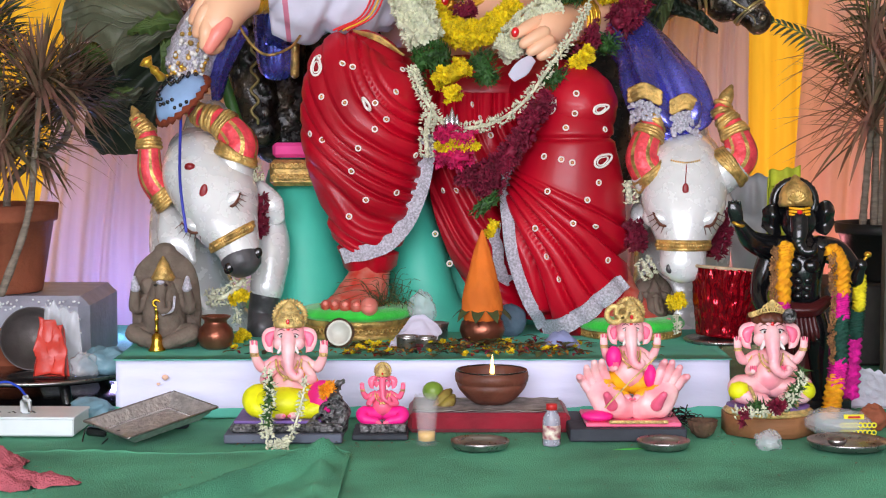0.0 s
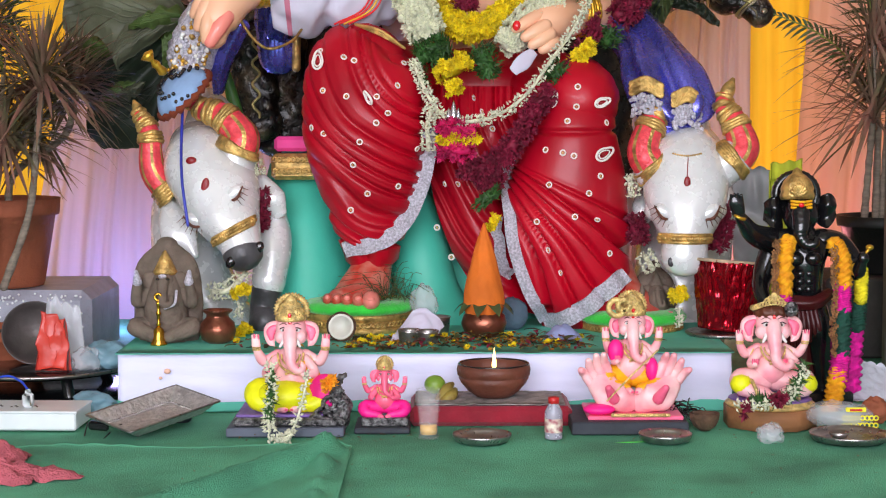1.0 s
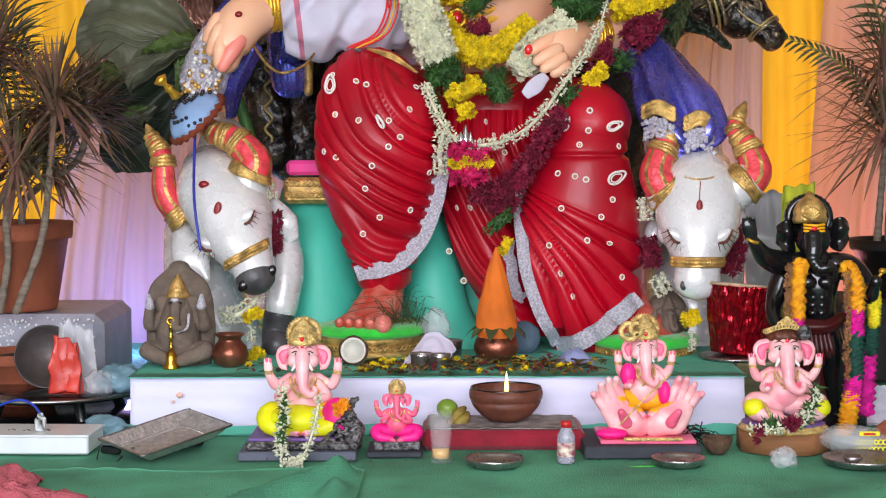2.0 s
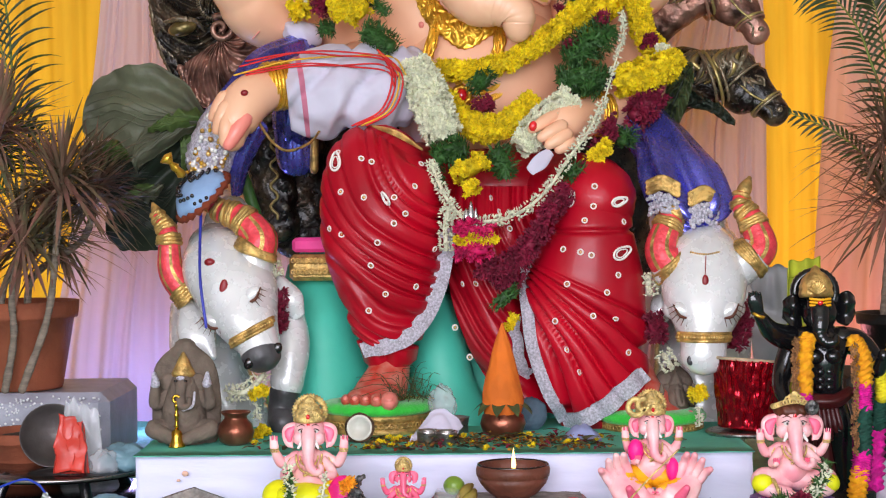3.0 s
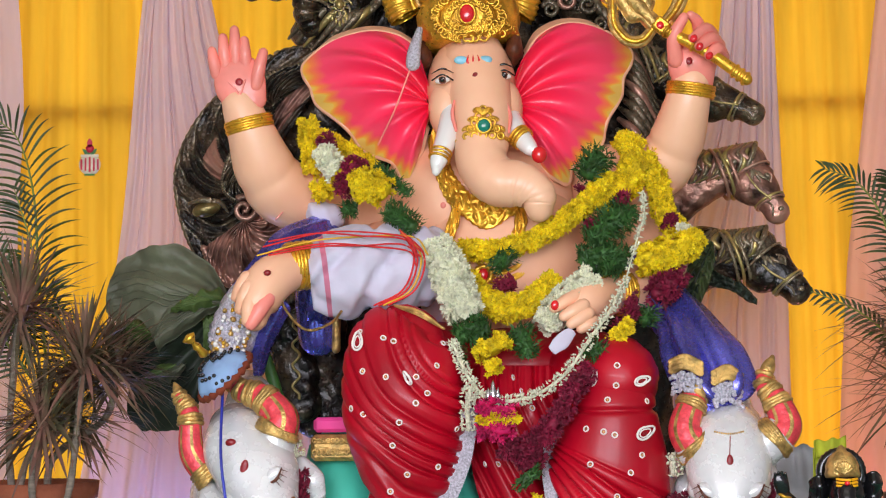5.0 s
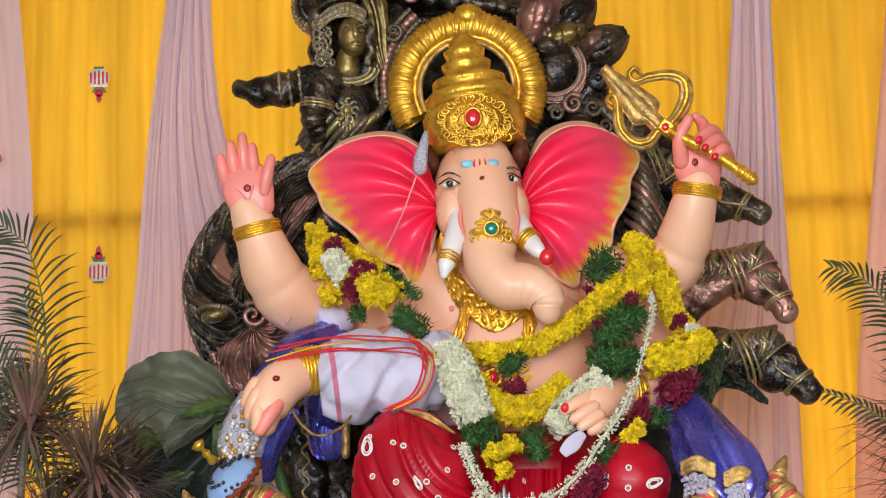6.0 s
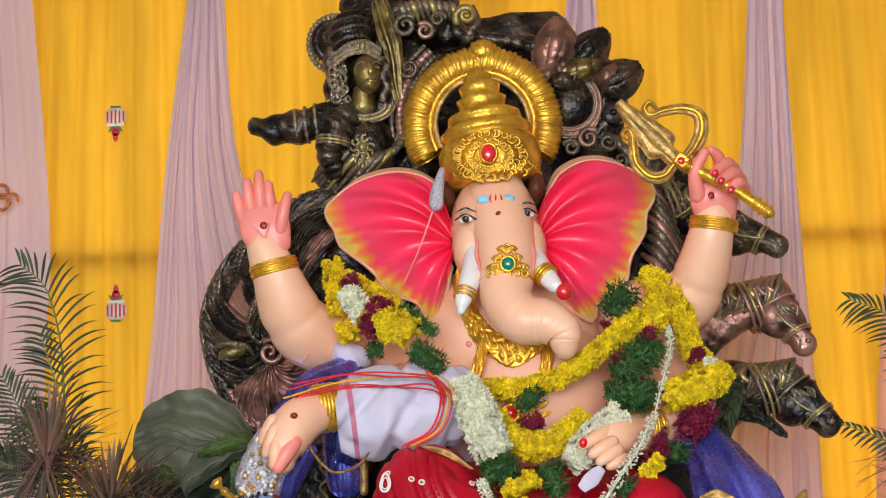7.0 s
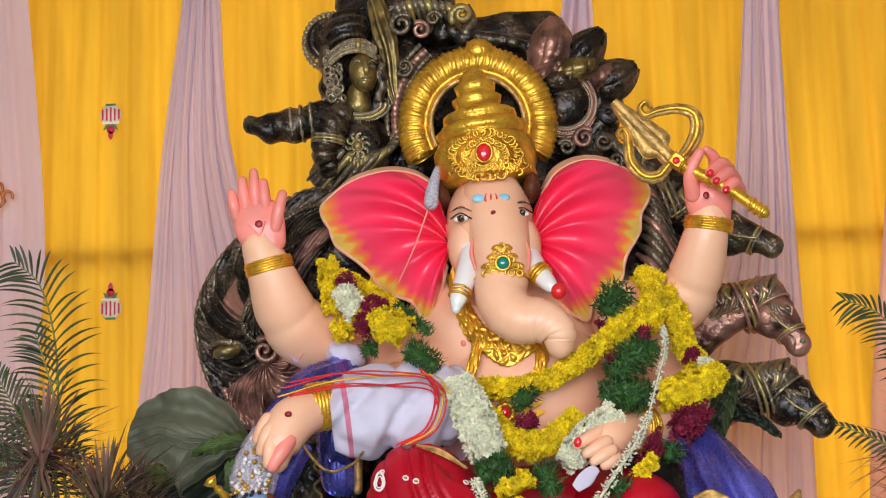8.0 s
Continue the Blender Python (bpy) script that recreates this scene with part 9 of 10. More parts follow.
# extension board with a plug
ex = holder("extension_board", (-1.065, 4.280, -0.022), "white four-way electric extension board", "extension board")
xr = (-0.909, 4.200, 0.007)[0]
zt = (-1.016, 4.200, 0.049)[2]
S = Shape()
box(S, (xr - 0.14, 4.28, zt / 2 + 0.004), (0.28, 0.16, zt - 0.004), 0, rot(0, 0, -2), 0.004)
WPL = mat("white_plastic", lin(222, 228, 228), 0.35, var=0.05, vscale=10, bump=0.05)
part("case", S, WPL, ex, "white plastic case")
S = Shape()
box(S, (xr - 0.14, 4.28, zt + 0.003), (0.286, 0.165, 0.006), 0, rot(0, 0, -2), 0.002)
part("lid", S, WPL, ex)
for i, (dx, dy) in enumerate(((-0.17, -0.02), (-0.12, -0.02), (-0.145, 0.03), (-0.21, -0.01))):
    S = Shape()
    for k in (-0.007, 0.007):
        lathe(S, (xr + dx + k, 4.28 + dy, zt + 0.0062), [(0.003, 0), (0.003, 0.001), (0.001, 0.001)], 10)
    lathe(S, (xr + dx, 4.28 + dy + 0.013, zt + 0.0062), [(0.0036, 0), (0.0036, 0.001), (0.001, 0.001)], 10)
    part("socket", S, BLACK, ex, "black socket holes")
pl_ = (-1.042, 4.250, 0.053)
S = Shape()
box(S, (pl_[0], 4.25, zt + 0.025), (0.026, 0.024, 0.036), 0, None, 0.005, True)
box(S, (pl_[0], 4.25, zt + 0.047), (0.013, 0.014, 0.012), 0, None, 0.003, True)
plug = part("plug", S, WPL, ex, "white plug")
S = Shape()
tube(S, [(pl_[0], 4.25, zt + 0.052), (-1.070, 4.280, 0.119), (-1.117, 4.300, 0.126), (-1.222, 4.340, 0.084)], 0.003, 8, 0, rings=30)
part("cable", S, mat("blue_cable", lin(40, 70, 190), 0.4), plug, "thin blue cable")
S = Shape()
box(S, (-0.856, 4.200, 0.019), (0.05, 0.03, 0.022), 0, rot(0, 8, 10), 0.005)
tube(S, [(-0.826, 4.190, 0.021), (-0.796, 4.180, 0.025)], 0.002, 6, 0, rings=5)
tube(S, [(-0.888, 4.220, 0.021), (-0.881, 4.150, -0.004), (-0.850, 4.100, -0.015), (-0.819, 4.150, 0.010)], 0.002, 6, 0, rings=22)
thing("power_adapter", S, BLACK, "small black power adapter with its lead", "adapter")

# pink cloth, second carpet strip with a crumpled edge
S = Shape()
p0 = (-0.960, 3.650, -0.012)


def rag(u, v):
    q = 6.283 * u
    r = v * (0.10 + 0.03 * math.sin(3 * q + 1) + 0.02 * math.sin(7 * q))
    x, y = p0[0] - 0.03 + 1.5 * r * math.cos(q), 3.60 + 0.9 * r * math.sin(q)
    return (x, y, 0.008 + 0.045 * (1 - v) ** 0.6 + 0.02 * abs(nz((x * 22, y * 22, 4))) + 0.012 * abs(nz((x * 60, y * 60, 2))))


sheet(S, 70, 22, rag)
sheet(S, 24, 20, lambda u, v: (p0[0] - 0.12 + 0.14 * u, 3.74 + 0.12 * v, 0.012 + 0.04 * math.sin(3.1 * u) * math.sin(3.1 * v) + 0.02 * abs(nz((u * 5, v * 5, 6)))), thick=0.003)
thing("pink_rag", S, mat("dusty_pink_towel", lin(178, 88, 98), 0.95, var=0.2, vscale=20, bump=0.7, bscale=200), "crumpled dusty pink cloth lying on the carpet", "cloth", at=(p0[0], 3.72, 0.004))
S = Shape()
xs = (-0.217, 3.700, -0.011)[0]


def strip(u, v):
    x = -2.2 + (xs + 2.2) * u
    y = 2.6 + (3.97 + 0.02 * nz((x * 6, 0, 1)) + 0.015 * math.sin(x * 13) - 2.6) * v
    bump = 0.035 * math.exp(-((u - 0.975) / 0.012) ** 2) * (0.5 + nz((0, y * 9, 3)))
    lip = 0.007 * sm(0.975, 1.0, v) * (0.4 + abs(nz((x * 14, 0, 8))))
    ridge = 0.05 * math.exp(-((x - (xs - 0.11 + 0.5 * (y - 3.75))) / 0.02) ** 2) * (1 - sm(3.84, 3.95, y))
    return (x, y, 0.006 + max(0, bump) + lip + ridge + 0.003 * abs(nz((x * 8, y * 8, 2))))


sheet(S, 220, 90, strip, thick=0.004)
thing("carpet_strip", S, CARPET, "overlapping green carpet strip with a rucked edge", "carpet", at=(xs, 3.6, 0.004), kind="structure")

# low black table with a steel bowl, packet and bags
tb = holder("low_table", (-1.068, 4.600, -0.037), "low black round table with a steel rim", "table")
zt = (-1.054, 4.550, 0.082)[2]
ctx = (-1.132, 4.750, 0.051)[0]
S = Shape()
lathe(S, (ctx, 4.8, zt - 0.012), [(0.24, 0), (0.25, 0.006), (0.245, 0.012), (0.002, 0.012)], 60)
part("tabletop", S, BLACK, tb)
S = Shape()
torus(S, (ctx, 4.8, zt - 0.002), 0.249, 0.005, 0, None, 60, 6)
part("rim", S, STEEL, tb)
for q in (0.6, 2.5, 3.9, 5.3):
    S = Shape()
    tube(S, [(ctx + 0.17 * math.cos(q), 4.8 + 0.17 * math.sin(q), zt - 0.01), (ctx + 0.2 * math.cos(q), 4.8 + 0.2 * math.sin(q), 0.004)], 0.016, 10, 0, rings=4)
    part("leg", S, BLACK, tb)
S = Shape()
lathe(S, (ctx + 0.02, 4.8, 0.004), [(0.26, 0), (0.27, 0.006), (0.26, 0.012), (0.002, 0.01)], 50)
thing("black_tray", S, BLACK, "flat black round tray on the carpet", "tray")
S = Shape()
c = (-1.159, 4.820, 0.130)
lathe(S, (c[0], 4.82, zt + 0.0916 - 0.004), [(0.0632, -0.05), (0.0853, -0.03), (0.0916, 0), (0.0884, 0), (0.0790, -0.026), (0.002, -0.044)], 48, 0, rot(72, 0, 14))
thing("steel_basin", S, mat("stained_steel", lin(95, 88, 86), 0.5, metal=0.6, var=0.3, vscale=8), "steel basin leaning on its side on the table", "basin")
pk = holder("red_packet", (-1.070, 4.720, 0.055), "red packet in clear plastic standing on the table", "packet")
S = Shape()
sheet(S, 20, 20, lambda u, v: ((-1.121, 4.720, 0.055)[0] + 0.10 * u * (1 - 0.35 * v) + 0.012 * v, 4.66 + 0.05 * v + 0.006 * nz((u * 4, v * 4, 0)), zt + 0.004 + 0.155 * v - 0.03 * u * v), thick=0.03)
part("packet_body", S, mat("red_printed_packet", lin(205, 62, 50), 0.35, var=0.15, vscale=14, bump=0.4, bscale=20), pk)
S = Shape()
for i in range(6):
    box(S, ((-1.089, 4.690, 0.088)[0] + i * 0.011, 4.665, zt + 0.045 + 0.002 * i), (0.004, 0.004, 0.035), 0, rot(-16, 10, 0), 0.001)
part("print", S, mat("dark_red_print", lin(120, 25, 25), 0.4), pk)
S = Shape()
sheet(S, 26, 26, lambda u, v: ((-1.126, 4.700, 0.059)[0] + 0.13 * u * (1 - 0.3 * v) + 0.012 * v, 4.74 + 0.05 * v + 0.012 * nz((u * 2.5, v * 2.5, 3)), zt + 0.004 + 0.19 * v - 0.03 * u * v + 0.02 * nz((u * 6, 0, 9)) * v), thick=0.001)
part("wrapper", S, CLEAR_BAG, pk, "clear plastic wrapper")
crumple("polythene_bag", ((-0.941, 4.750, 0.103)[0], 4.75, zt + 0.03), (0.06, 0.05, 0.04), BLUE_BAG, "crumpled pale blue polythene bag on the table", 5)
crumple("polythene_bag", ((-0.990, 4.720, 0.100)[0], 4.70, zt + 0.025), (0.04, 0.03, 0.035), CLEAR_BAG, "knotted clear bag of flowers on the table", 6)
crumple("polythene_bag", ((-0.921, 4.450, 0.017)[0], 4.45, 0.03), (0.055, 0.04, 0.03), BLUE_BAG, "crumpled pale blue polythene bag on the carpet", 9)

# ---- black standing idol with garlands ----
S = Shape()
bx = (0.969, 4.620, 0.174)
zz = lambda py: 0.8 + ((0.962, 4.620, 0.630)[2] - 0.8) + (py - 302) * -4.62 / 3040
q = lambda px, py, y=4.62: (0.0 + (px - 784) / 3040 * 4.62 - 0.006, y, zz(py))
tube(S, [(0.970, 4.640, -0.020), (0.965, 4.640, 0.112), (0.965, 4.630, 0.207), (0.976, 4.630, 0.271)], [(0.050, 0.05), (0.046, 0.055), (0.052, 0.055), (0.046, 0.05)], 40, 4, rings=40, disp=lambda p, s, t: 0.006 * groove(t, 75, 2) * sm(1.0, 0.7, s))
tube(S, [(1.038, 4.640, -0.020), (1.019, 4.620, 0.115), (1.004, 4.600, 0.210), (0.998, 4.620, 0.269)], [0.030, 0.034, 0.040, 0.036], 26, 0, rings=34)
tube(S, [(0.985, 4.630, 0.271), (0.976, 4.620, 0.323), (0.972, 4.620, 0.377), (0.972, 4.630, 0.419), (0.972, 4.640, 0.449)], [(0.043, 0.045), (0.046, 0.045), (0.056, 0.052), (0.066, 0.052), (0.040, 0.04)], 34, 0, rings=40)
for p in ((0.938, 4.575, 0.395), (0.987, 4.575, 0.395)):
    ball(S, p, (0.025, 0.018, 0.020), 0, None, 18, 12)
    ball(S, (p[0] + 0.004, p[1] - 0.017, p[2] - 0.004), 0.0035, 0, None, 8, 6)
for k in range(6):
    a = (0.953, 4.576, 0.355)
    ball(S, (a[0] + 0.024 * (k % 2), a[1] + 0.002 * (k // 2), a[2] - 0.021 * (k // 2)), (0.0125, 0.010, 0.0105), 0, None, 14, 9)
tube(S, [(0.933, 4.640, 0.437), (0.887, 4.640, 0.440), (0.830, 4.600, 0.461), (0.797, 4.570, 0.497), (0.785, 4.560, 0.515)], [0.036, 0.036, 0.028, 0.019, 0.014], 22, 0, ref=(0, 0, 1), rings=36)
tube(S, [(0.782, 4.555, 0.519), (0.775, 4.550, 0.546), (0.770, 4.550, 0.561)], [(0.018, 0.011), (0.020, 0.010), (0.015, 0.008)], 14, 0, rings=12)
for k in range(4):
    a, b = (0.764, 4.550, 0.552), (0.760, 4.545, 0.567)
    tube(S, [(a[0] + 0.0085 * k, a[1], a[2]), (b[0] + 0.009 * k, b[1], b[2] + 0.003 * (1 if k in (1, 2) else 0))], [0.0055, 0.004], 9, 0, rings=8)
torus(S, (0.786, 4.560, 0.512), 0.0165, 0.0048, 1, rot(20, 25, 0), 22, 7)
tube(S, [(0.901, 4.680, 0.426), (0.867, 4.660, 0.342), (0.857, 4.620, 0.300), (0.875, 4.580, 0.259)], [0.034, 0.028, 0.022, 0.016], 18, 0, rings=30)
tube(S, [(1.021, 4.640, 0.437), (1.070, 4.650, 0.423), (1.111, 4.640, 0.378), (1.111, 4.600, 0.354), (1.118, 4.580, 0.386)], [0.036, 0.036, 0.028, 0.022, 0.014], 22, 0, ref=(0, 0, 1), rings=36)
ball(S, (1.120, 4.575, 0.396), (0.016, 0.014, 0.018), 0, None, 14, 10)
ball(S, (1.137, 4.575, 0.425), (0.011, 0.010, 0.008), 1, None, 14, 10)
tube(S, [(1.115, 4.570, 0.396), (1.137, 4.575, 0.423)], 0.004, 8, 1, rings=6)
torus(S, (1.113, 4.595, 0.361), 0.020, 0.004, 1, rot(60, 30, 0), 22, 7)
ball(S, (0.962, 4.630, 0.511), (0.048, 0.052, 0.052), 0, None, 28, 20)
ball(S, (0.956, 4.600, 0.534), (0.036, 0.032, 0.030), 0, None, 20, 14)
for sx, c0 in ((-1, (0.902, 4.645, 0.507)), (1, (1.030, 4.645, 0.516))):
    sheet(S, 22, 16, lambda u, v: (c0[0] + sx * (-0.018 + 0.052 * u), 4.655 - 0.022 * math.sin(math.pi * u) + 0.006 * math.cos(v * 9), c0[2] + (0.5 - v) * 0.092 * math.sin(math.pi * (0.22 + 0.66 * u)) ** 0.8 + 0.012 * u), 0, thick=0.008 * sx)
tube(S, [(0.951, 4.575, 0.520), (0.949, 4.560, 0.485), (0.948, 4.555, 0.455), (0.963, 4.550, 0.435), (0.983, 4.545, 0.438), (0.988, 4.545, 0.450)], [0.026, 0.023, 0.019, 0.017, 0.014, 0.008], 20, 0, ref=(0, 1, 0), rings=50, disp=lambda p, s, t: 0.0006 * groove(s, 90, 3))
lathe(S, (0.957, 4.665, 0.563), [(0.066, -0.012), (0.067, 0.0), (0.064, 0.012), (0.050, 0.014), (0.046, 0.010), (0.002, 0.010)], 60, 0, rot(90), lambda a, t: 0.02 * math.sin(a * 32))
lathe(S, (0.949, 4.610, 0.552), [(0.043, 0), (0.046, 0.010), (0.042, 0.022), (0.044, 0.030), (0.036, 0.050), (0.024, 0.064), (0.014, 0.070), (0.010, 0.080), (0.002, 0.086)], 40, 5, rot(-6), lambda a, t: 0.03 * math.sin(a * 16))
for k in range(9):
    t = (k - 4) / 4
    a = (0.944, 4.565, 0.563)
    tube(S, [a, (a[0] + 0.020 * t, a[1] - 0.002, a[2] + 0.030 * math.cos(t * 1.1))], [0.003, 0.0052], 8, 5, rings=8)
for k in range(3):
    a = (0.952, 4.563, 0.550)
    tube(S, [(a[0] - 0.026, a[1] + 0.006, a[2] - 0.0085 * k), (a[0], a[1] - 0.006, a[2] - 0.0085 * k - 0.002), (a[0] + 0.026, a[1] + 0.006, a[2] - 0.0085 * k)], 0.0036, 7, 3, rings=12)
ball(S, (0.949, 4.552, 0.540), (0.008, 0.004, 0.006), 2, None, 10, 6)
tube(S, [(0.905, 4.600, 0.293), (0.940, 4.565, 0.279), (0.992, 4.565, 0.279), (1.039, 4.600, 0.299)], [0.014, 0.017, 0.017, 0.013], 16, 4, ref=(0, 0, 1), rings=40, disp=lambda p, s, t: 0.003 * math.sin(t * 25 + 4 * s))
for k in range(6):
    a = (0.937, 4.575, 0.265)
    tube(S, [(a[0] + 0.011 * k, a[1], a[2]), (a[0] + 0.013 * k, a[1] - 0.010, a[2] - 0.05), (a[0] + 0.015 * k, a[1] - 0.002, a[2] - 0.115 + 0.008 * k)], [0.006, 0.008, 0.004], 9, 4, rings=16)
box(S, ((0.998, 4.640, -0.020)[0], 4.64, 0.02), (0.2, 0.16, 0.036), 0, None, 0.006)
thing("standing_idol", S, [BLACK, GOLD, RED_GEM, AMBER_PAINT, mat("maroon_sash_paint", lin(70, 18, 20), 0.4), GOLD_DARK], "black lacquered standing idol with gold crown and sash", "statue", at=(bx[0], 4.62, 0.003))
g = holder("cloth_garland", (0.962, 4.500, 0.009), "orange, pink and green cloth flower garland on the black idol", "garland", "cloth garlands")
pink_c = mat("magenta_cloth_flower", lin(225, 20, 150), 0.85, var=0.3, vscale=40, bump=0.6, bscale=90)
green_c = mat("dark_green_cloth_flower", lin(20, 70, 55), 0.8, var=0.3, vscale=40, bump=0.6, bscale=90)
orange_c = mat("orange_cloth_flower", lin(255, 165, 15), 0.85, var=0.25, vscale=40, bump=0.6, bscale=90)
yellow_c = mat("yellow_cloth_flower", lin(235, 215, 30), 0.85, var=0.25, vscale=40, bump=0.6, bscale=90)


def fluffy(pts, r, m, parent, nm):
    S = Shape()
    tube(S, pts, r, 26, 0, rings=max(16, len(pts) * 12), disp=lambda p, s, t: 0.22 * r * math.sin(s * 70 + 3 * math.sin(t * 12.56)) + 0.25 * r * nz(p, 110))
    part(nm, S, m, parent)


fluffy([q(1388, 425, 4.55), q(1381, 450, 4.53), q(1381, 515, 4.53)], 0.0205, orange_c, g, "orange_tuft")
fluffy([q(1381, 520, 4.53), q(1382, 548, 4.53)], 0.0205, pink_c, g, "pink_tuft")
fluffy([q(1470, 430, 4.55), q(1482, 455, 4.53), q(1484, 500, 4.53)], 0.0205, orange_c, g, "orange_tuft")
fluffy([q(1483, 506, 4.53), q(1483, 540, 4.53)], 0.021, pink_c, g, "pink_tuft")
fluffy([q(1483, 546, 4.53), q(1483, 618, 4.53)], 0.021, green_c, g, "green_tuft")
fluffy([q(1482, 624, 4.53), q(1476, 662, 4.52)], 0.023, pink_c, g, "pink_tuft")
fluffy([q(1475, 655, 4.52), q(1465, 700, 4.5), q(1450, 725, 4.48)], 0.0222, orange_c, g, "orange_tuft")
g = holder("cloth_garland", (1.166, 4.660, 0.012), "yellow, green and magenta cloth garland hanging from a hand", "garland", "cloth garlands")
fluffy([q(1527, 480, 4.60), q(1526, 530, 4.60)], 0.0165, yellow_c, g, "yellow_tuft")
fluffy([q(1525, 535, 4.62), q(1523, 578, 4.62)], 0.0212, green_c, g, "green_tuft")
fluffy([q(1520, 584, 4.64), q(1516, 690, 4.64)], 0.0257, pink_c, g, "magenta_tuft")
for x, y0, y1 in ((1362, 420, 556), (1464, 430, 620)):
    S = Shape()
    rnd = random.Random(x)
    for i in range(60):
        p = Vector(q(x + rnd.uniform(-5, 5), y0 + (y1 - y0) * i / 59, 4.5))
        floret(S, p, (rnd.gauss(0, 1), -1, rnd.gauss(0, 0.5)), 0.009, rnd, petals=5)
    thing("dried_garland", S, mat("dried_flower", lin(150, 105, 65), 0.9, var=0.4, vscale=30, rand=0.3), "thin string of dried brown flowers on the black idol", "garland", group="dried garlands")
S = Shape()
sheet(S, 24, 16, lambda u, v: ((1.091, 4.700, -0.050)[0] + 0.16 * u, 4.72 - 0.12 * v, 0.006 + 0.11 * (1 - v) ** 1.2 * (1 - 0.4 * u) + 0.02 * abs(nz((u * 6, v * 5, 3)))), thick=0.003)
thing("white_plastic_sheet", S, mat("milky_plastic_sheet", lin(190, 195, 205), 0.3, var=0.1, vscale=10, bump=0.8, bscale=20), "crumpled milky plastic sheet beside the black idol", "sheet")

S = Shape()
sheet(S, 20, 10, lambda u, v: ((0.956, 5.020, 0.629)[0] + 0.09 * u, 5.02 + 0.01 * math.sin(u * 9), (0.956, 5.020, 0.635)[2] - 0.05 * v + 0.012 * u + 0.004 * math.sin(u * 14)), thick=0.004)
sheet(S, 20, 14, lambda u, v: ((0.956, 5.020, 0.629)[0] + 0.09 * u, 5.035 + 0.012 * math.sin(u * 9 + v), (0.956, 5.020, 0.602)[2] + 0.01 - 0.64 * v), thick=0.004)
thing("green_cloth", S, mat("lime_green_cloth", lin(178, 184, 46), 0.85, var=0.15, vscale=20), "lime green cloth hung behind the black idol", "cloth")

# ---- scattered petals and leaves on the stage ----
rnd = random.Random(77)
for nm, m, n, label in (("fallen_petals", DRY_PETAL, 420, "fallen red and brown petals scattered on the stage"), ("yellow_petals", YELLOW_FLOWER, 90, "fallen yellow marigold heads on the stage"),
                        ("fallen_leaves", LEAF_DULL, 120, "wilting leaves scattered on the stage"), ("maroon_petals", MAROON_FLOWER, 160, "fallen maroon rose petals on the stage")):
    S = Shape()
    for i in range(n):
        u = rnd.random()
        x = -0.26 + 0.64 * u if rnd.random() < 0.8 else rnd.uniform(-0.62, 0.62)
        y = rnd.uniform(4.56, 4.80)
        z = PLAT_H + 0.008 + rnd.random() ** 2 * 0.022 * (1 if -0.1 < x < 0.36 else 0.3)
        p = Vector((x, y, z))
        if nm == "yellow_petals":
            if i < 34:
                floret(S, p, (rnd.gauss(0, 0.5), rnd.gauss(0, 0.5) - 0.4, 1), 0.013, rnd, petals=8, flat=0.5)
        elif nm == "fallen_leaves":
            q2 = rnd.uniform(0, 6.28)
            blade(S, p, (math.cos(q2), math.sin(q2), rnd.uniform(0.0, 0.35)), rnd.uniform(0.03, 0.06), rnd.uniform(0.007, 0.014), 0.3, 0.3, n=4)
        else:
            q2 = rnd.uniform(0, 6.28)
            blade(S, p, (math.cos(q2), math.sin(q2), rnd.uniform(-0.1, 0.5)), rnd.uniform(0.012, 0.025), rnd.uniform(0.004, 0.009), 0.4, 0.4, n=3)
    thing(nm, S, m, label, "petals", kind="stuff")
S = Shape()
for i in range(240):
    p = Vector(((-0.241, 4.950, 0.246)[0] + rnd.gauss(0.03, 0.06), 4.93 + rnd.gauss(0, 0.03), PLAT_H + 0.105 + rnd.random() * 0.006))
    q2 = rnd.uniform(0, 6.28)
    blade(S, p, (math.cos(q2), math.sin(q2), rnd.uniform(0, 0.6)), rnd.uniform(0.008, 0.018), 0.003, 0.2, 0.3, n=2)
thing("foot_petals", S, DRY_PETAL, "red petals and grains strewn round the foot", "petals", kind="stuff")
S = Shape()
for i in range(46):
    a = Vector((-0.154, 4.900, 0.255)) + Vector((rnd.gauss(0, 0.03), rnd.gauss(0, 0.02), 0.0))
    d = Vector((rnd.gauss(-0.1, 0.55), rnd.gauss(-0.1, 0.2), rnd.uniform(0.2, 1))).normalized() * rnd.uniform(0.04, 0.15)
    tube(S, [a, a + d * 0.6 + Vector((rnd.gauss(0, 0.015), 0, 0.01)), a + d + Vector((rnd.gauss(0, 0.03), 0, -0.03))], 0.0008, 4, 0, rings=7, cap=False)
thing("sacred_grass", S, LEAF_DULL, "thin wilting grass blades laid on the foot", "grass", kind="stuff")
S = Shape()
sheet(S, 20, 16, lambda u, v: ((-0.152, 4.720, 0.143)[0] + 0.12 * u + 0.03 * v, 4.72 + 0.06 * v, PLAT_H + 0.008 + 0.085 * v * (0.35 + 0.65 * math.sin(3.1 * u)) + 0.01 * nz((u * 5, v * 5, 2))), thick=0.002)
thing("white_napkin", S, WHITE_CLOTH, "folded white napkin standing among the offerings", "napkin")
S = Shape()
sheet(S, 20, 14, lambda u, v: ((0.280, 4.740, 0.140)[0] + 0.1 * u, 4.7 + 0.1 * v, PLAT_H + 0.008 + 0.04 * math.sin(3.1 * u) * math.sin(3.1 * v) + 0.008 * nz((u * 6, v * 6, 8))), thick=0.002)
thing("blue_napkin", S, mat("pale_blue_cotton", lin(150, 160, 205), 0.9, bump=0.3), "crumpled pale blue cloth among the petals", "cloth")
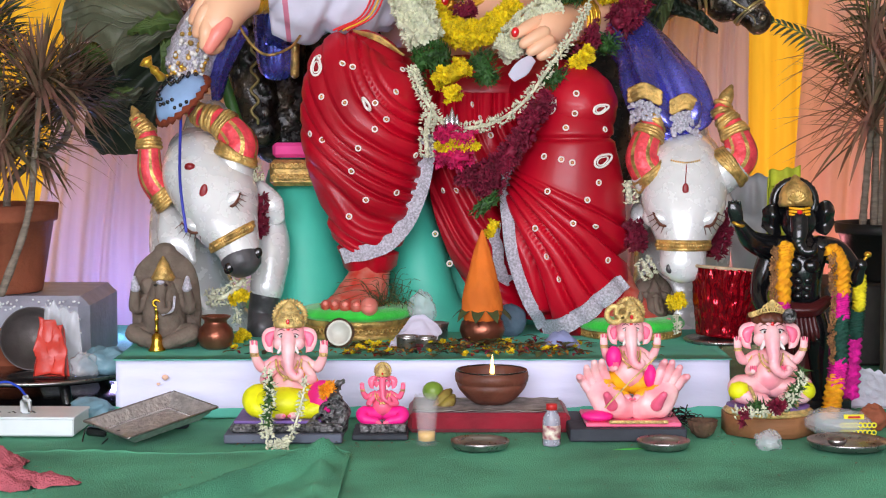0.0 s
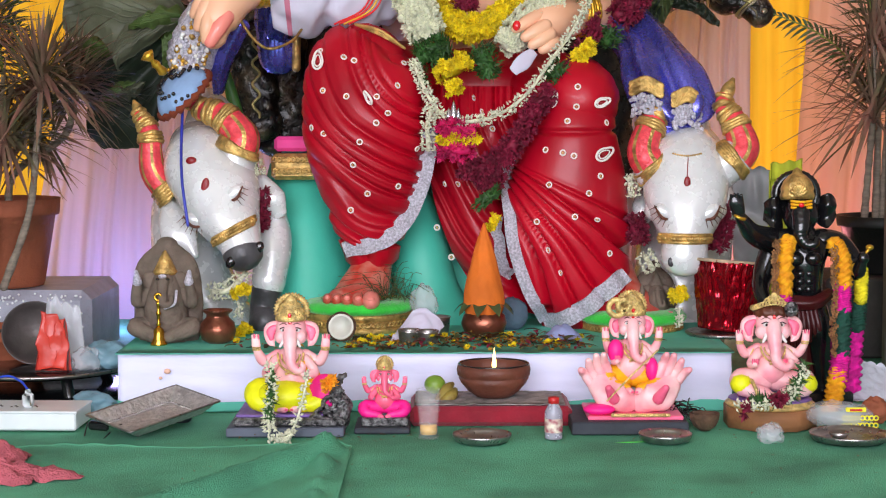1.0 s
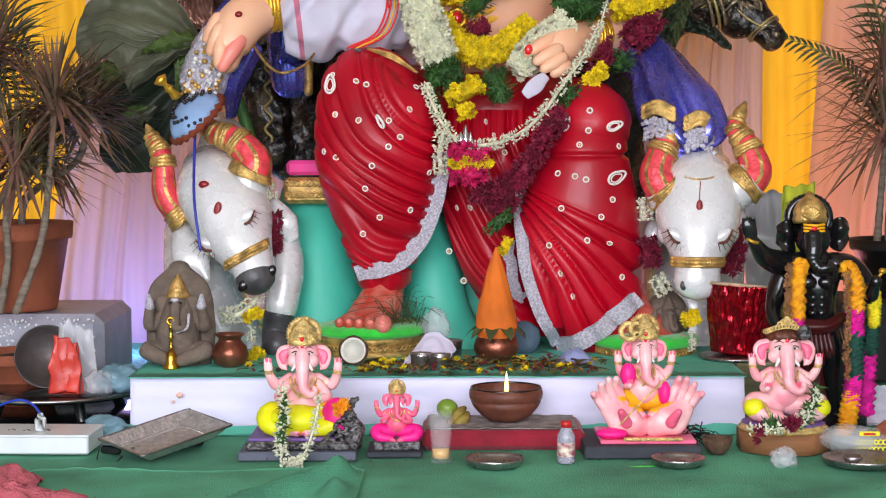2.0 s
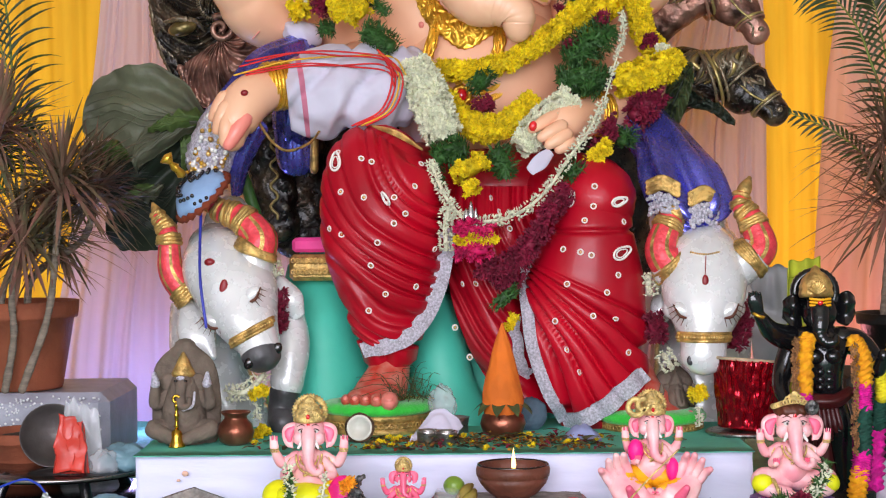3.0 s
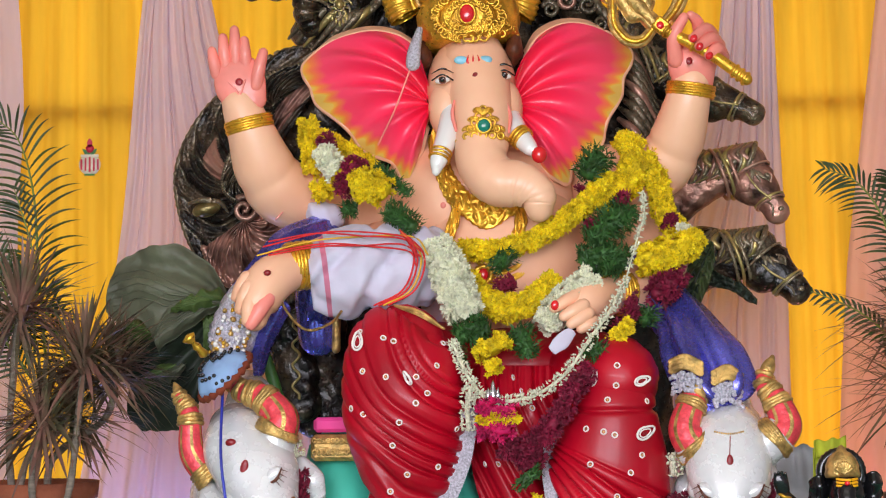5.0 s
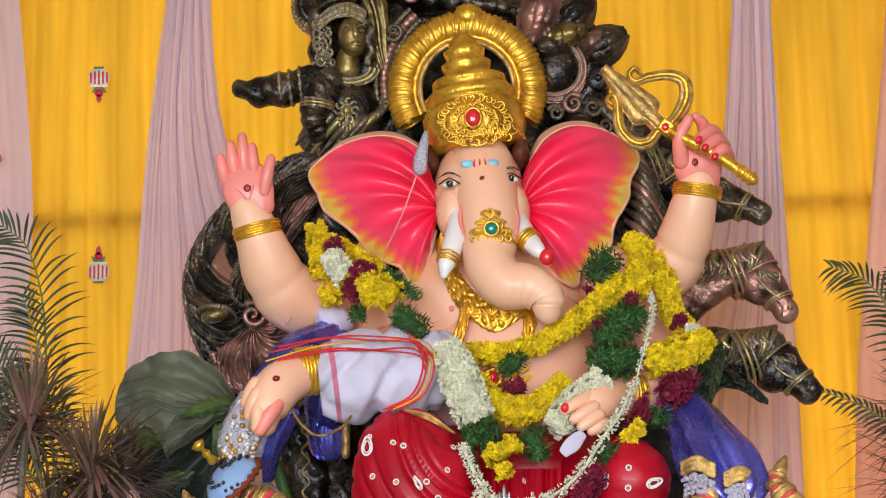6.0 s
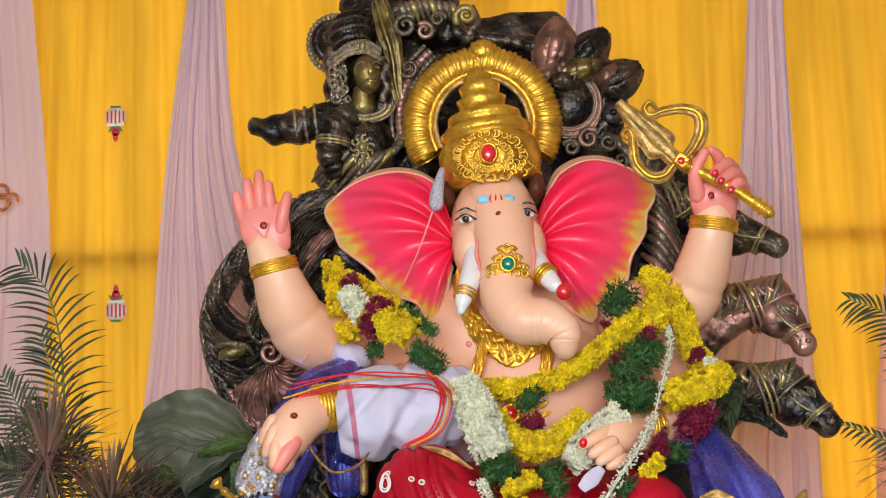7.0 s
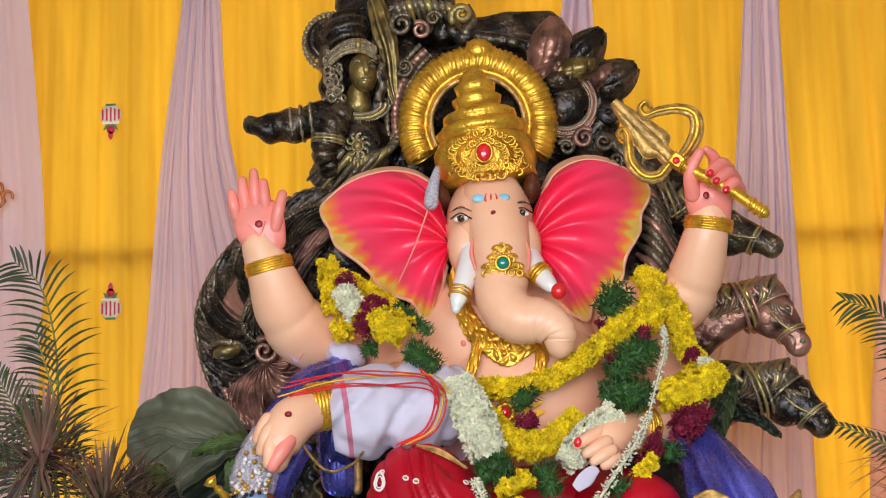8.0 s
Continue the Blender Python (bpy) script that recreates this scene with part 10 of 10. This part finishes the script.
S = Shape()
ball(S, ((0.195, 4.980, 0.176)[0], 4.98, PLAT_H + 0.05), (0.05, 0.04, 0.05), 0, None, 20, 14, disp=lambda d: 0.1 * noise.noise(d * 4))
thing("cloth_wad", S, mat("grey_blue_cloth", lin(88, 108, 125), 0.9, bump=0.4), "small grey blue wad of cloth behind the pot", "cloth")
crumple("plastic_bag", ((-0.060, 4.900, 0.268)[0], 4.92, PLAT_H + 0.09), (0.035, 0.025, 0.05), CLEAR_BAG, "crumpled clear plastic bag on the stage", 13)

# ---- pots and plants ----
SEQUIN = mat("silver_sequin_cloth", lin(165, 165, 178), 0.5, var=0.15, vscale=10, bump=0.4, bscale=60)
S = Shape()
xb = (-1.100, 5.300, 0.191)[0]
zb = (-1.182, 5.200, 0.244)[2]
box(S, (xb - 0.42, 5.5, zb / 2), (0.86, 0.5, zb - 0.004), 0, None, 0.03)
stand = holder("plant_stand", (xb - 0.42, 5.5, 0.003), "box stand covered in silver sequin cloth", "stand")
part("cover", S, SEQUIN, stand)
S = Shape()
rnd = random.Random(4)
for i in range(420):
    x, z = xb - 0.86 + 0.85 * rnd.random(), rnd.uniform(0.05, zb - 0.01)
    lathe(S, (x, 5.2485, z), [(0.0038, 0), (0.0038, 0.0012), (0.001, 0.0014)], 7, 0, rot(90, rnd.uniform(-15, 15), 0))
tagged(part("sequins", S, mat("silver_sequin", lin(240, 240, 245), 0.3, metal=0.3, bump=0), stand), kind="stuff")


def flower_pot(c, r, h, m, label, soil=True):
    g = holder("flower_pot", c, label, "plant pot", "plant pots")
    S = Shape()
    lathe(S, c, [(r * 0.72, 0), (r * 0.74, 0.01), (r * 0.93, h * 0.8), (r * 0.99, h * 0.81), (r, h * 0.84), (r * 1.02, h), (r * 0.95, h), (r * 0.92, h * 0.85), (r * 0.9, h * 0.84)], 48, 0, None, lambda q, s: 0.004 * math.sin(q * 3))
    part("pot_body", S, m, g)
    S = Shape()
    lathe(S, (c[0], c[1], c[2] + h * 0.8), [(r * 0.9, 0), (r * 0.9, 0.01), (r * 0.5, 0.02), (0.002, 0.022)], 30, 0, None, lambda q, s: 0.03 * math.sin(q * 7))
    part("soil", S, mat("dark_soil", lin(60, 45, 35), 1.0, var=0.4, vscale=60, bump=1.0), g, "dark soil")
    return g


pr = (-1.212, 5.400, 0.519)
pc = (pr[0] - 0.1919, 5.4, zb + 0.002)
ph = pr[2] - zb
flower_pot(pc, 0.1883, ph, TERRACOTTA, "large terracotta plant pot on the sequin stand")
pr2 = (-1.160, 4.750, 0.199)
flower_pot((pr2[0] - 0.115, 4.98, 0.003), 0.125, (-1.209, 4.950, 0.162)[2], TERRACOTTA, "worn red clay pot standing on the floor")
px = (1.287, 5.600, 0.447)
flower_pot((px[0] + 0.17, 5.6, 0.26), 0.17, px[2] - 0.26, mat("black_plastic_pot", lin(22, 24, 22), 0.5), "black plastic plant pot on a crate")
S = Shape()
box(S, (px[0] + 0.17, 5.6, 0.131), (0.5, 0.4, 0.254), 0, None, 0.008)
thing("crate", S, mat("charcoal_crate_board", lin(52, 48, 46), 0.8, var=0.25, vscale=12), "charcoal crate under a plant pot", "crate")
S = Shape()
box(S, ((1.326, 5.200, 0.612)[0] + 0.044, 5.2, 0.42), (0.06, 0.05, 0.84), 0, None, 0.004)
thing("metal_post", S, mat("weathered_post_paint", lin(98, 95, 84), 0.7, var=0.2, vscale=9), "grey square post beside the black pot", "post")

DRACAENA = mat("dracaena_leaf", lin(112, 114, 80), 0.45, var=0.3, vscale=6, col2=lin(156, 110, 98), bump=0.1, rand=0.3, through_light=0.12)
PALM = mat("palm_leaflet", lin(52, 68, 26), 0.45, var=0.3, vscale=8, bump=0.1, rand=0.25, through_light=0.2)
BARK = mat("pale_stem_bark", lin(135, 122, 108), 0.9, var=0.25, vscale=20, bump=0.6, bscale=60, stretch=(1, 1, 4))
# taro leaf light and shade sit in the base colours: mid, lit, shaded
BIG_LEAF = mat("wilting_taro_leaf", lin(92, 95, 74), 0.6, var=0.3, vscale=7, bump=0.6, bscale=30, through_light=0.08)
BIG_LEAF_LIT = mat("lit_taro_leaf", lin(84, 106, 52), 0.6, var=0.2, vscale=6, bump=0.3, bscale=30, through_light=0.15)
SHADED_LEAF = mat("shaded_taro_leaf", lin(34, 44, 30), 0.6, var=0.3, vscale=6, bump=0.3, bscale=30)


def rosette(S, c, n, length, width, seed, low=-0.6):
    rnd = random.Random(seed)
    for i in range(n):
        q = rnd.uniform(0, 6.283)
        e = rnd.uniform(low, 1.4)
        d = (math.cos(q) * math.cos(e * 1.1), math.sin(q) * math.cos(e * 1.1) * 0.8, math.sin(e * 1.1))
        l = length * rnd.uniform(0.65, 1.1)
        blade(S, (c[0] + 0.01 * d[0], c[1] + 0.01 * d[1], c[2] + rnd.uniform(-0.06, 0.03)), d, l, width * rnd.uniform(0.7, 1.2), rnd.uniform(0.05, 0.35), 0.35, n=6)


def dracaena(label, base, crowns, seed, n=130):
    g = holder("dracaena_plant", base, label, "plant", "potted plants")
    for k, (stem, length) in enumerate(crowns):
        S = Shape()
        tube(S, stem, [0.013] + [0.011] * (len(stem) - 1), 9, 0, rings=24, disp=lambda p, s, q: 0.0012 * math.sin(s * 140))
        part("stem", S, BARK, g, "pale ringed stem")
        S = Shape()
        rosette(S, stem[-1], n, length, 0.0075, seed + k)
        part("leaf_crown", S, DRACAENA, g, "spiky dark green and purple leaves")
    return g


dracaena("tall dracaena with spiky purplish leaves in a pot", (pc[0], pc[1], pc[2] + ph * 0.8), [
    ([(-1.320, 5.120, 0.269), (-1.247, 5.150, 0.487), (-1.225, 5.180, 0.707), (-1.210, 5.200, 0.895)], 0.30),
    ([(-1.392, 5.200, 0.261), (-1.364, 5.200, 0.416), (-1.367, 5.200, 0.554), (-1.337, 5.200, 0.717)], 0.27),
    ([(-1.453, 5.300, 0.339), (-1.413, 5.300, 0.584), (-1.324, 5.300, 0.671), (-1.267, 5.320, 0.749)], 0.24),
    ([(-1.462, 5.400, 0.330), (-1.493, 5.400, 0.616), (-1.480, 5.400, 0.883), (-1.468, 5.400, 1.052)], 0.3), ([(-1.342, 5.350, 0.334), (-1.350, 5.360, 0.581), (-1.179, 5.360, 0.721), (-1.150, 5.360, 0.880)], 0.22)], 40, 165)


def frond(S, rib, length, n, rnd, sag=0.4):
    """A palm frond: an arched midrib with a row of narrow drooping leaflets on either side."""
    c = spline(rib, n)
    tube(S, c, [0.0055 * (1 - 0.7 * i / (n - 1)) for i in range(n)], 6, 1, rings=n)
    for i in range(1, n):
        u = i / (n - 1)
        tan = Vector(c[min(i + 1, n - 1)] - c[i - 1]).normalized()
        side = tan.cross(Vector((0, -1, 0.1))).normalized()
        l = length * (math.sin(math.pi * min(1, 0.22 + 0.70 * u)) ** 0.6)
        for s in (-1, 1):
            d = side * s + tan * (0.75 + 0.5 * u) + Vector((rnd.gauss(0, 0.04), rnd.gauss(0, 0.15), rnd.gauss(0, 0.04)))
            blade(S, c[i], d, l * rnd.uniform(0.9, 1.08), 0.0056, rnd.uniform(0.7, 1.1) * sag, 0.2, n=8, up=(0, -1, 0.2))


def palm(label, base, fronds, seed):
    g = holder("palm_plant", base, label, "plant", "potted plants")
    rnd = random.Random(seed)
    for rib, length in fronds:
        S = Shape()
        frond(S, rib, length, 25, rnd)
        part("frond", S, [PALM, FROND_RIB], g)
    return g


FROND_RIB = mat("palm_midrib", lin(120, 132, 52), 0.5, var=0.2)
palm("areca palm with arching feathery green fronds", (pc[0] + 0.05, 5.6, pc[2] + ph * 0.8), [
    ([(-1.473, 5.620, 0.935), (-1.509, 5.720, 1.269), (-1.535, 5.750, 1.489), (-1.588, 5.760, 1.657), (-1.671, 5.760, 1.736)], 0.23),
    ([(-1.437, 5.620, 0.926), (-1.482, 5.700, 1.117), (-1.539, 5.720, 1.327), (-1.589, 5.720, 1.484)], 0.17), ([(-1.523, 5.620, 0.927), (-1.602, 5.660, 1.154), (-1.700, 5.660, 1.343)], 0.18), ([(-1.481, 5.600, 0.852), (-1.593, 5.600, 1.002), (-1.685, 5.580, 1.076)], 0.17),
    ([(-1.350, 5.600, 0.851), (-1.423, 5.660, 1.020), (-1.532, 5.680, 1.154), (-1.630, 5.680, 1.212)], 0.16)], 51)
palm("areca palm with arching feathery green fronds", (px[0] + 0.17, 5.7, px[2]), [
    ([(1.416, 5.700, 1.076), (1.347, 5.700, 1.253), (1.302, 5.700, 1.374), (1.229, 5.700, 1.470), (1.129, 5.700, 1.513)], 0.135), ([(1.422, 5.650, 0.815), (1.333, 5.650, 0.945), (1.221, 5.650, 1.039), (1.055, 5.650, 1.109)], 0.07),
    ([(1.470, 5.750, 0.965), (1.423, 5.750, 1.192), (1.380, 5.750, 1.401), (1.354, 5.750, 1.497)], 0.14)], 52)
dracaena("dracaena with spiky dark leaves in a black pot", (px[0] + 0.15, 5.6, px[2] - 0.02), [
    ([(1.360, 5.550, 0.435), (1.371, 5.550, 0.599), (1.378, 5.520, 0.800)], 0.34), ([(1.428, 5.600, 0.413), (1.441, 5.600, 0.689), (1.454, 5.600, 0.927)], 0.34), ([(1.409, 5.600, 0.413), (1.411, 5.600, 0.781), (1.388, 5.600, 1.037)], 0.32)], 60, 95)


def taro_leaf(S, root, d, length, width, seed, mi=0, curl=0.25, thick=0.0015):
    """A broad heart-shaped wilting leaf; d points from stalk to tip."""
    d = Vector(d).normalized()
    side = d.cross(Vector((0, -1, 0))).normalized()

    def at(u, v):
        w = width * (math.sin(math.pi * min(0.995, 0.06 + 0.94 * u ** 0.75)) ** 0.65)
        x = (v - 0.5) * 2
        p = Vector(root) + d * length * (u - 0.28 * x * x * (1 - u)) + side * w * x
        p.y += curl * w * x * x - 0.05 * math.sin(math.pi * u) + 0.02 * nz((u * 4 + seed, x * 3, 0)) + 0.012 * math.cos(u * 34) * (1 - abs(x) * 0.3)
        p.z += 0.02 * nz((u * 3, x * 4 + seed, 2)) - 0.22 * length * u ** 3
        return p

    sheet(S, 40, 24, at, mi, thick=thick)
    mid = [at(k / 12, 0.5) + Vector((0, -0.006, 0)) for k in range(12)]
    tube(S, mid, [0.006 - 0.0004 * k for k in range(12)], 6, 1, rings=24)
    for k in (2, 4, 6, 8):
        for s in (0.12, 0.88):
            tube(S, [at(k / 12, 0.5), at(k / 12 + 0.1, 0.5 + (s - 0.5) * 0.55), at(k / 12 + 0.16, s)], [0.003, 0.002, 0.001], 5, 1, rings=10)


def draped_leaf(top, low, hub, seed, bulge=0.05):
    """A big limp leaf that hangs in soft pleats between two edges; the pleats run to the stalk end."""
    a, b = spline(top, 61), spline(low, 61)
    h = np.array(hub)
    S = Shape()

    def at(u, v):
        p = a[round(u * 60)] * (1 - v) + b[round(u * 60)] * v
        d = p - h
        ang = math.atan2(d[2], -d[0])
        r = math.hypot(d[0], d[2])
        p[1] += -bulge * math.sin(math.pi * (0.1 + 0.8 * v)) + 0.016 * math.cos(ang * 11 + seed + 2.5 * nz((ang * 2, r * 5, seed))) * min(1, r / 0.12) + 0.034 * nz((p[0] * 8 + seed, 0, p[2] * 8)) + 0.006 * nz((p[0] * 30, seed, p[2] * 30))
        p[2] += 0.012 * nz((u * 9, v * 2, seed)) * (v if v > 0.5 else 1 - v)
        return p

    sheet(S, 60, 30, at, 0, thick=0.0015)
    for k in (0.18, 0.34, 0.5, 0.66, 0.82):
        pts = [at(1 - j / 11 * 0.97, k * (j / 11) + 0.5 * (1 - j / 11)) for j in range(12)]
        tube(S, [(p[0], p[1] - 0.003, p[2]) for p in pts], [0.0042 - 0.0003 * j for j in range(12)], 6, 1, rings=24)
    return S


lf = holder("taro_leaf_bunch", (-0.810, 5.500, 0.715), "bunch of broad wilting taro leaves beside the throne", "plant")
# front pieces take the lit colour, leaves behind and below the shaded one
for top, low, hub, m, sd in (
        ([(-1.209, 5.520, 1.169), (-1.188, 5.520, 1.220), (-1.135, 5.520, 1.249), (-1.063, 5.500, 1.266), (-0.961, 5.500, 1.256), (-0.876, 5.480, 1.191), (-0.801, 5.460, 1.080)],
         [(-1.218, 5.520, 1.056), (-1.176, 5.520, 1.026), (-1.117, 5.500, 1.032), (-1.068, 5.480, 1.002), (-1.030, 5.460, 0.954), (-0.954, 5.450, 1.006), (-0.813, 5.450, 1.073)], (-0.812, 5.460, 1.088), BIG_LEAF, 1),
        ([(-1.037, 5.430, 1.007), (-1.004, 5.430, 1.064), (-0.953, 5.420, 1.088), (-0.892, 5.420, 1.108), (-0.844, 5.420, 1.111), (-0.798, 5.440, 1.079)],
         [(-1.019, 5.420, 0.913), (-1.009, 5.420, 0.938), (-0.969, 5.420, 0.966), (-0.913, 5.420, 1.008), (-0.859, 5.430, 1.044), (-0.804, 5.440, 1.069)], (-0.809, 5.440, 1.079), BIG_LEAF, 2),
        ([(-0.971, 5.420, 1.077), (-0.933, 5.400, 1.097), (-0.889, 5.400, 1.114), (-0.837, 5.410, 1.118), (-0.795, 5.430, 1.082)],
         [(-0.986, 5.420, 1.045), (-0.933, 5.400, 1.047), (-0.885, 5.400, 1.057), (-0.842, 5.410, 1.061), (-0.799, 5.430, 1.064)], (-0.800, 5.430, 1.079), BIG_LEAF_LIT, 6),
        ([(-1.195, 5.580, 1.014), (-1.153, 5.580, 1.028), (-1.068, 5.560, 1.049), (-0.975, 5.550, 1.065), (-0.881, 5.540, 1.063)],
         [(-1.197, 5.580, 0.941), (-1.161, 5.580, 0.848), (-1.106, 5.580, 0.792), (-1.046, 5.560, 0.846), (-0.870, 5.550, 1.009)], (-0.865, 5.540, 1.045), SHADED_LEAF, 3),
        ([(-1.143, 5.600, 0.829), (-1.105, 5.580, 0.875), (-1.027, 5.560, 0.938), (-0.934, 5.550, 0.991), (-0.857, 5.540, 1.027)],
         [(-1.154, 5.600, 0.723), (-1.118, 5.600, 0.678), (-1.040, 5.580, 0.670), (-0.953, 5.570, 0.699), (-0.851, 5.560, 0.917)], (-0.849, 5.550, 0.990), SHADED_LEAF, 4),
        ([(-1.173, 5.550, 1.002), (-1.127, 5.540, 1.034), (-1.086, 5.530, 1.026), (-1.053, 5.520, 0.992)], [(-1.162, 5.550, 0.983), (-1.119, 5.540, 0.961), (-1.077, 5.530, 0.956), (-1.049, 5.520, 0.970)], (-1.046, 5.520, 0.981), BIG_LEAF_LIT, 5),
        ([(-1.109, 5.550, 0.811), (-1.088, 5.540, 0.861), (-1.055, 5.530, 0.890), (-0.984, 5.520, 0.889)], [(-1.090, 5.550, 0.792), (-1.057, 5.540, 0.810), (-1.013, 5.530, 0.837), (-0.980, 5.520, 0.873)], (-0.980, 5.520, 0.882), BIG_LEAF_LIT, 7),
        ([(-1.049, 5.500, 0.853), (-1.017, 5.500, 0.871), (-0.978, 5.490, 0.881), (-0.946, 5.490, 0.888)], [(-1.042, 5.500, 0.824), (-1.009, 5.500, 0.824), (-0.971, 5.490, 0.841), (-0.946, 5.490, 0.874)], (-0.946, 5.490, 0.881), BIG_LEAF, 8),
        ([(-0.890, 5.470, 1.042), (-0.868, 5.460, 1.052), (-0.841, 5.460, 1.059), (-0.809, 5.450, 1.066)], [(-0.882, 5.480, 0.916), (-0.864, 5.480, 0.912), (-0.844, 5.470, 0.951), (-0.808, 5.450, 1.051)], (-0.809, 5.450, 1.058), BIG_LEAF_LIT, 9)):
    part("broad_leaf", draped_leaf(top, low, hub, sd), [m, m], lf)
S = Shape()
tube(S, [(-0.600, 5.450, 0.560), (-0.655, 5.420, 0.800), (-0.720, 5.450, 1.000), (-0.775, 5.470, 1.105)], [0.024, 0.02, 0.014, 0.008], 12, 0, rings=26)
part("stalk", S, mat("green_leaf_stalk", lin(66, 110, 48), 0.5, var=0.2), lf, "thick green stalk")
lf = holder("withered_leaf_sprig", (0.663, 5.400, 1.053), "withered brown green leaves tucked behind the shawl", "plant")
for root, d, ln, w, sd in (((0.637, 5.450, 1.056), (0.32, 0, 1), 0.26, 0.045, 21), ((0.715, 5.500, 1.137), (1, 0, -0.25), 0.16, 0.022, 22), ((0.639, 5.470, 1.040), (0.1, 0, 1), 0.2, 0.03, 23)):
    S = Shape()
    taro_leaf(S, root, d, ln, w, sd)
    part("broad_leaf", S, [SHADED_LEAF if sd != 21 else LEAF_DULL, SHADED_LEAF], lf)

# ---- stickers on the curtain ----
STICK_RED = mat("red_sticker_print", lin(205, 30, 60), 0.5)
STICK_WHITE = mat("white_sticker_print", lin(240, 225, 200), 0.5)
STICK_GREEN = mat("green_sticker_print", lin(60, 120, 60), 0.5)


def pot_sticker(c, flip, y):
    """A flat paper cut-out of a striped pot with a red tip."""
    f = -1 if flip else 1
    r = 0.042
    g = holder("paper_sticker", (c[0], y, c[2]), "flat paper sticker of a striped festive pot", "sticker", "curtain stickers")
    S = Shape()
    lathe(S, (c[0], y, c[2]), [(r, -0.002), (r, 0.002), (0.001, 0.002)], 30, 0, rot(90), sx=1.0)
    part("pot_shape", S, STICK_WHITE, g)
    for i in range(5):
        S = Shape()
        box(S, (c[0] + (i - 2) * 0.016, y - 0.003, c[2]), (0.007, 0.003, 0.058 - 0.008 * abs(i - 2)), 0, None, 0.001)
        part("stripe", S, STICK_RED, g)
    S = Shape()
    box(S, (c[0], y - 0.004, c[2] + f * 0.034), (0.07, 0.003, 0.01), 0, None, 0.001)
    part("collar", S, STICK_WHITE, g)
    S = Shape()
    box(S, (c[0], y - 0.004, c[2] - f * 0.04), (0.04, 0.003, 0.008), 0, None, 0.001)
    part("foot", S, STICK_GREEN, g)
    for s in (-1, 1):
        S = Shape()
        blade(S, (c[0], y - 0.002, c[2] + f * 0.036), (s * 0.9, 0, f * 0.8), 0.04, 0.010, 0, 0.0, 0, 2, up=(0, 1, 0))
        part("paper_leaf", S, STICK_GREEN, g)
    S = Shape()
    lathe(S, (c[0], y - 0.001, c[2] + f * 0.062), [(0.016, -0.002), (0.016, 0.002), (0.001, 0.002)], 20, 0, rot(90))
    blade(S, (c[0], y - 0.003, c[2] + f * 0.068), (0, 0, f), 0.035, 0.012, 0, 0.0, 0, up=(0, 1, 0))
    part("red_tip", S, STICK_RED, g)
    return g


pot_sticker((-1.516, 6.570, 2.450), True, 6.57)
pot_sticker((-1.513, 6.570, 1.677), False, 6.57)
S = Shape()
c = (-1.921, 6.440, 2.118)
torus(S, (c[0] - 0.01, 6.44, c[2] + 0.02), 0.026, 0.007, 0, rot(90), 20, 6, arc=0.7, start=-0.3)
torus(S, (c[0] - 0.01, 6.44, c[2] - 0.022), 0.03, 0.007, 0, rot(90), 20, 6, arc=0.7, start=-0.4)
torus(S, (c[0] + 0.035, 6.44, c[2] - 0.01), 0.02, 0.006, 0, rot(90), 20, 6, arc=0.8, start=-0.1)
thing("om_sticker", S, mat("copper_glitter_paper", lin(190, 110, 60), 0.4, metal=0.4, var=0.3, vscale=100), "copper glitter symbol stuck on the curtain", "sticker", group="curtain stickers")

# crumbs, petals and dry bits trodden into the carpet
rnd = random.Random(91)
S = Shape()
for i in range(170):
    p = (rnd.uniform(-1.0, 1.05), rnd.uniform(3.2, 4.45), 0.012)
    q2 = rnd.uniform(0, 6.28)
    blade(S, p, (math.cos(q2), math.sin(q2), rnd.uniform(0, 0.3)), rnd.uniform(0.004, 0.012), rnd.uniform(0.0012, 0.003), 0.3, 0.3, n=2)
for i in range(60):
    p = (rnd.gauss(-0.25, 0.12), rnd.uniform(4.05, 4.16), 0.008)
    q2 = rnd.uniform(0, 6.28)
    blade(S, p, (math.cos(q2), math.sin(q2), rnd.uniform(0, 0.5)), rnd.uniform(0.006, 0.016), rnd.uniform(0.002, 0.004), 0.3, 0.3, n=2)
thing("carpet_crumbs", S, mat("dry_crumbs", lin(175, 150, 110), 0.9, var=0.5, vscale=40, col2=lin(90, 60, 40), rand=0.4), "dry petals and crumbs trodden into the carpet", "crumbs", kind="stuff")
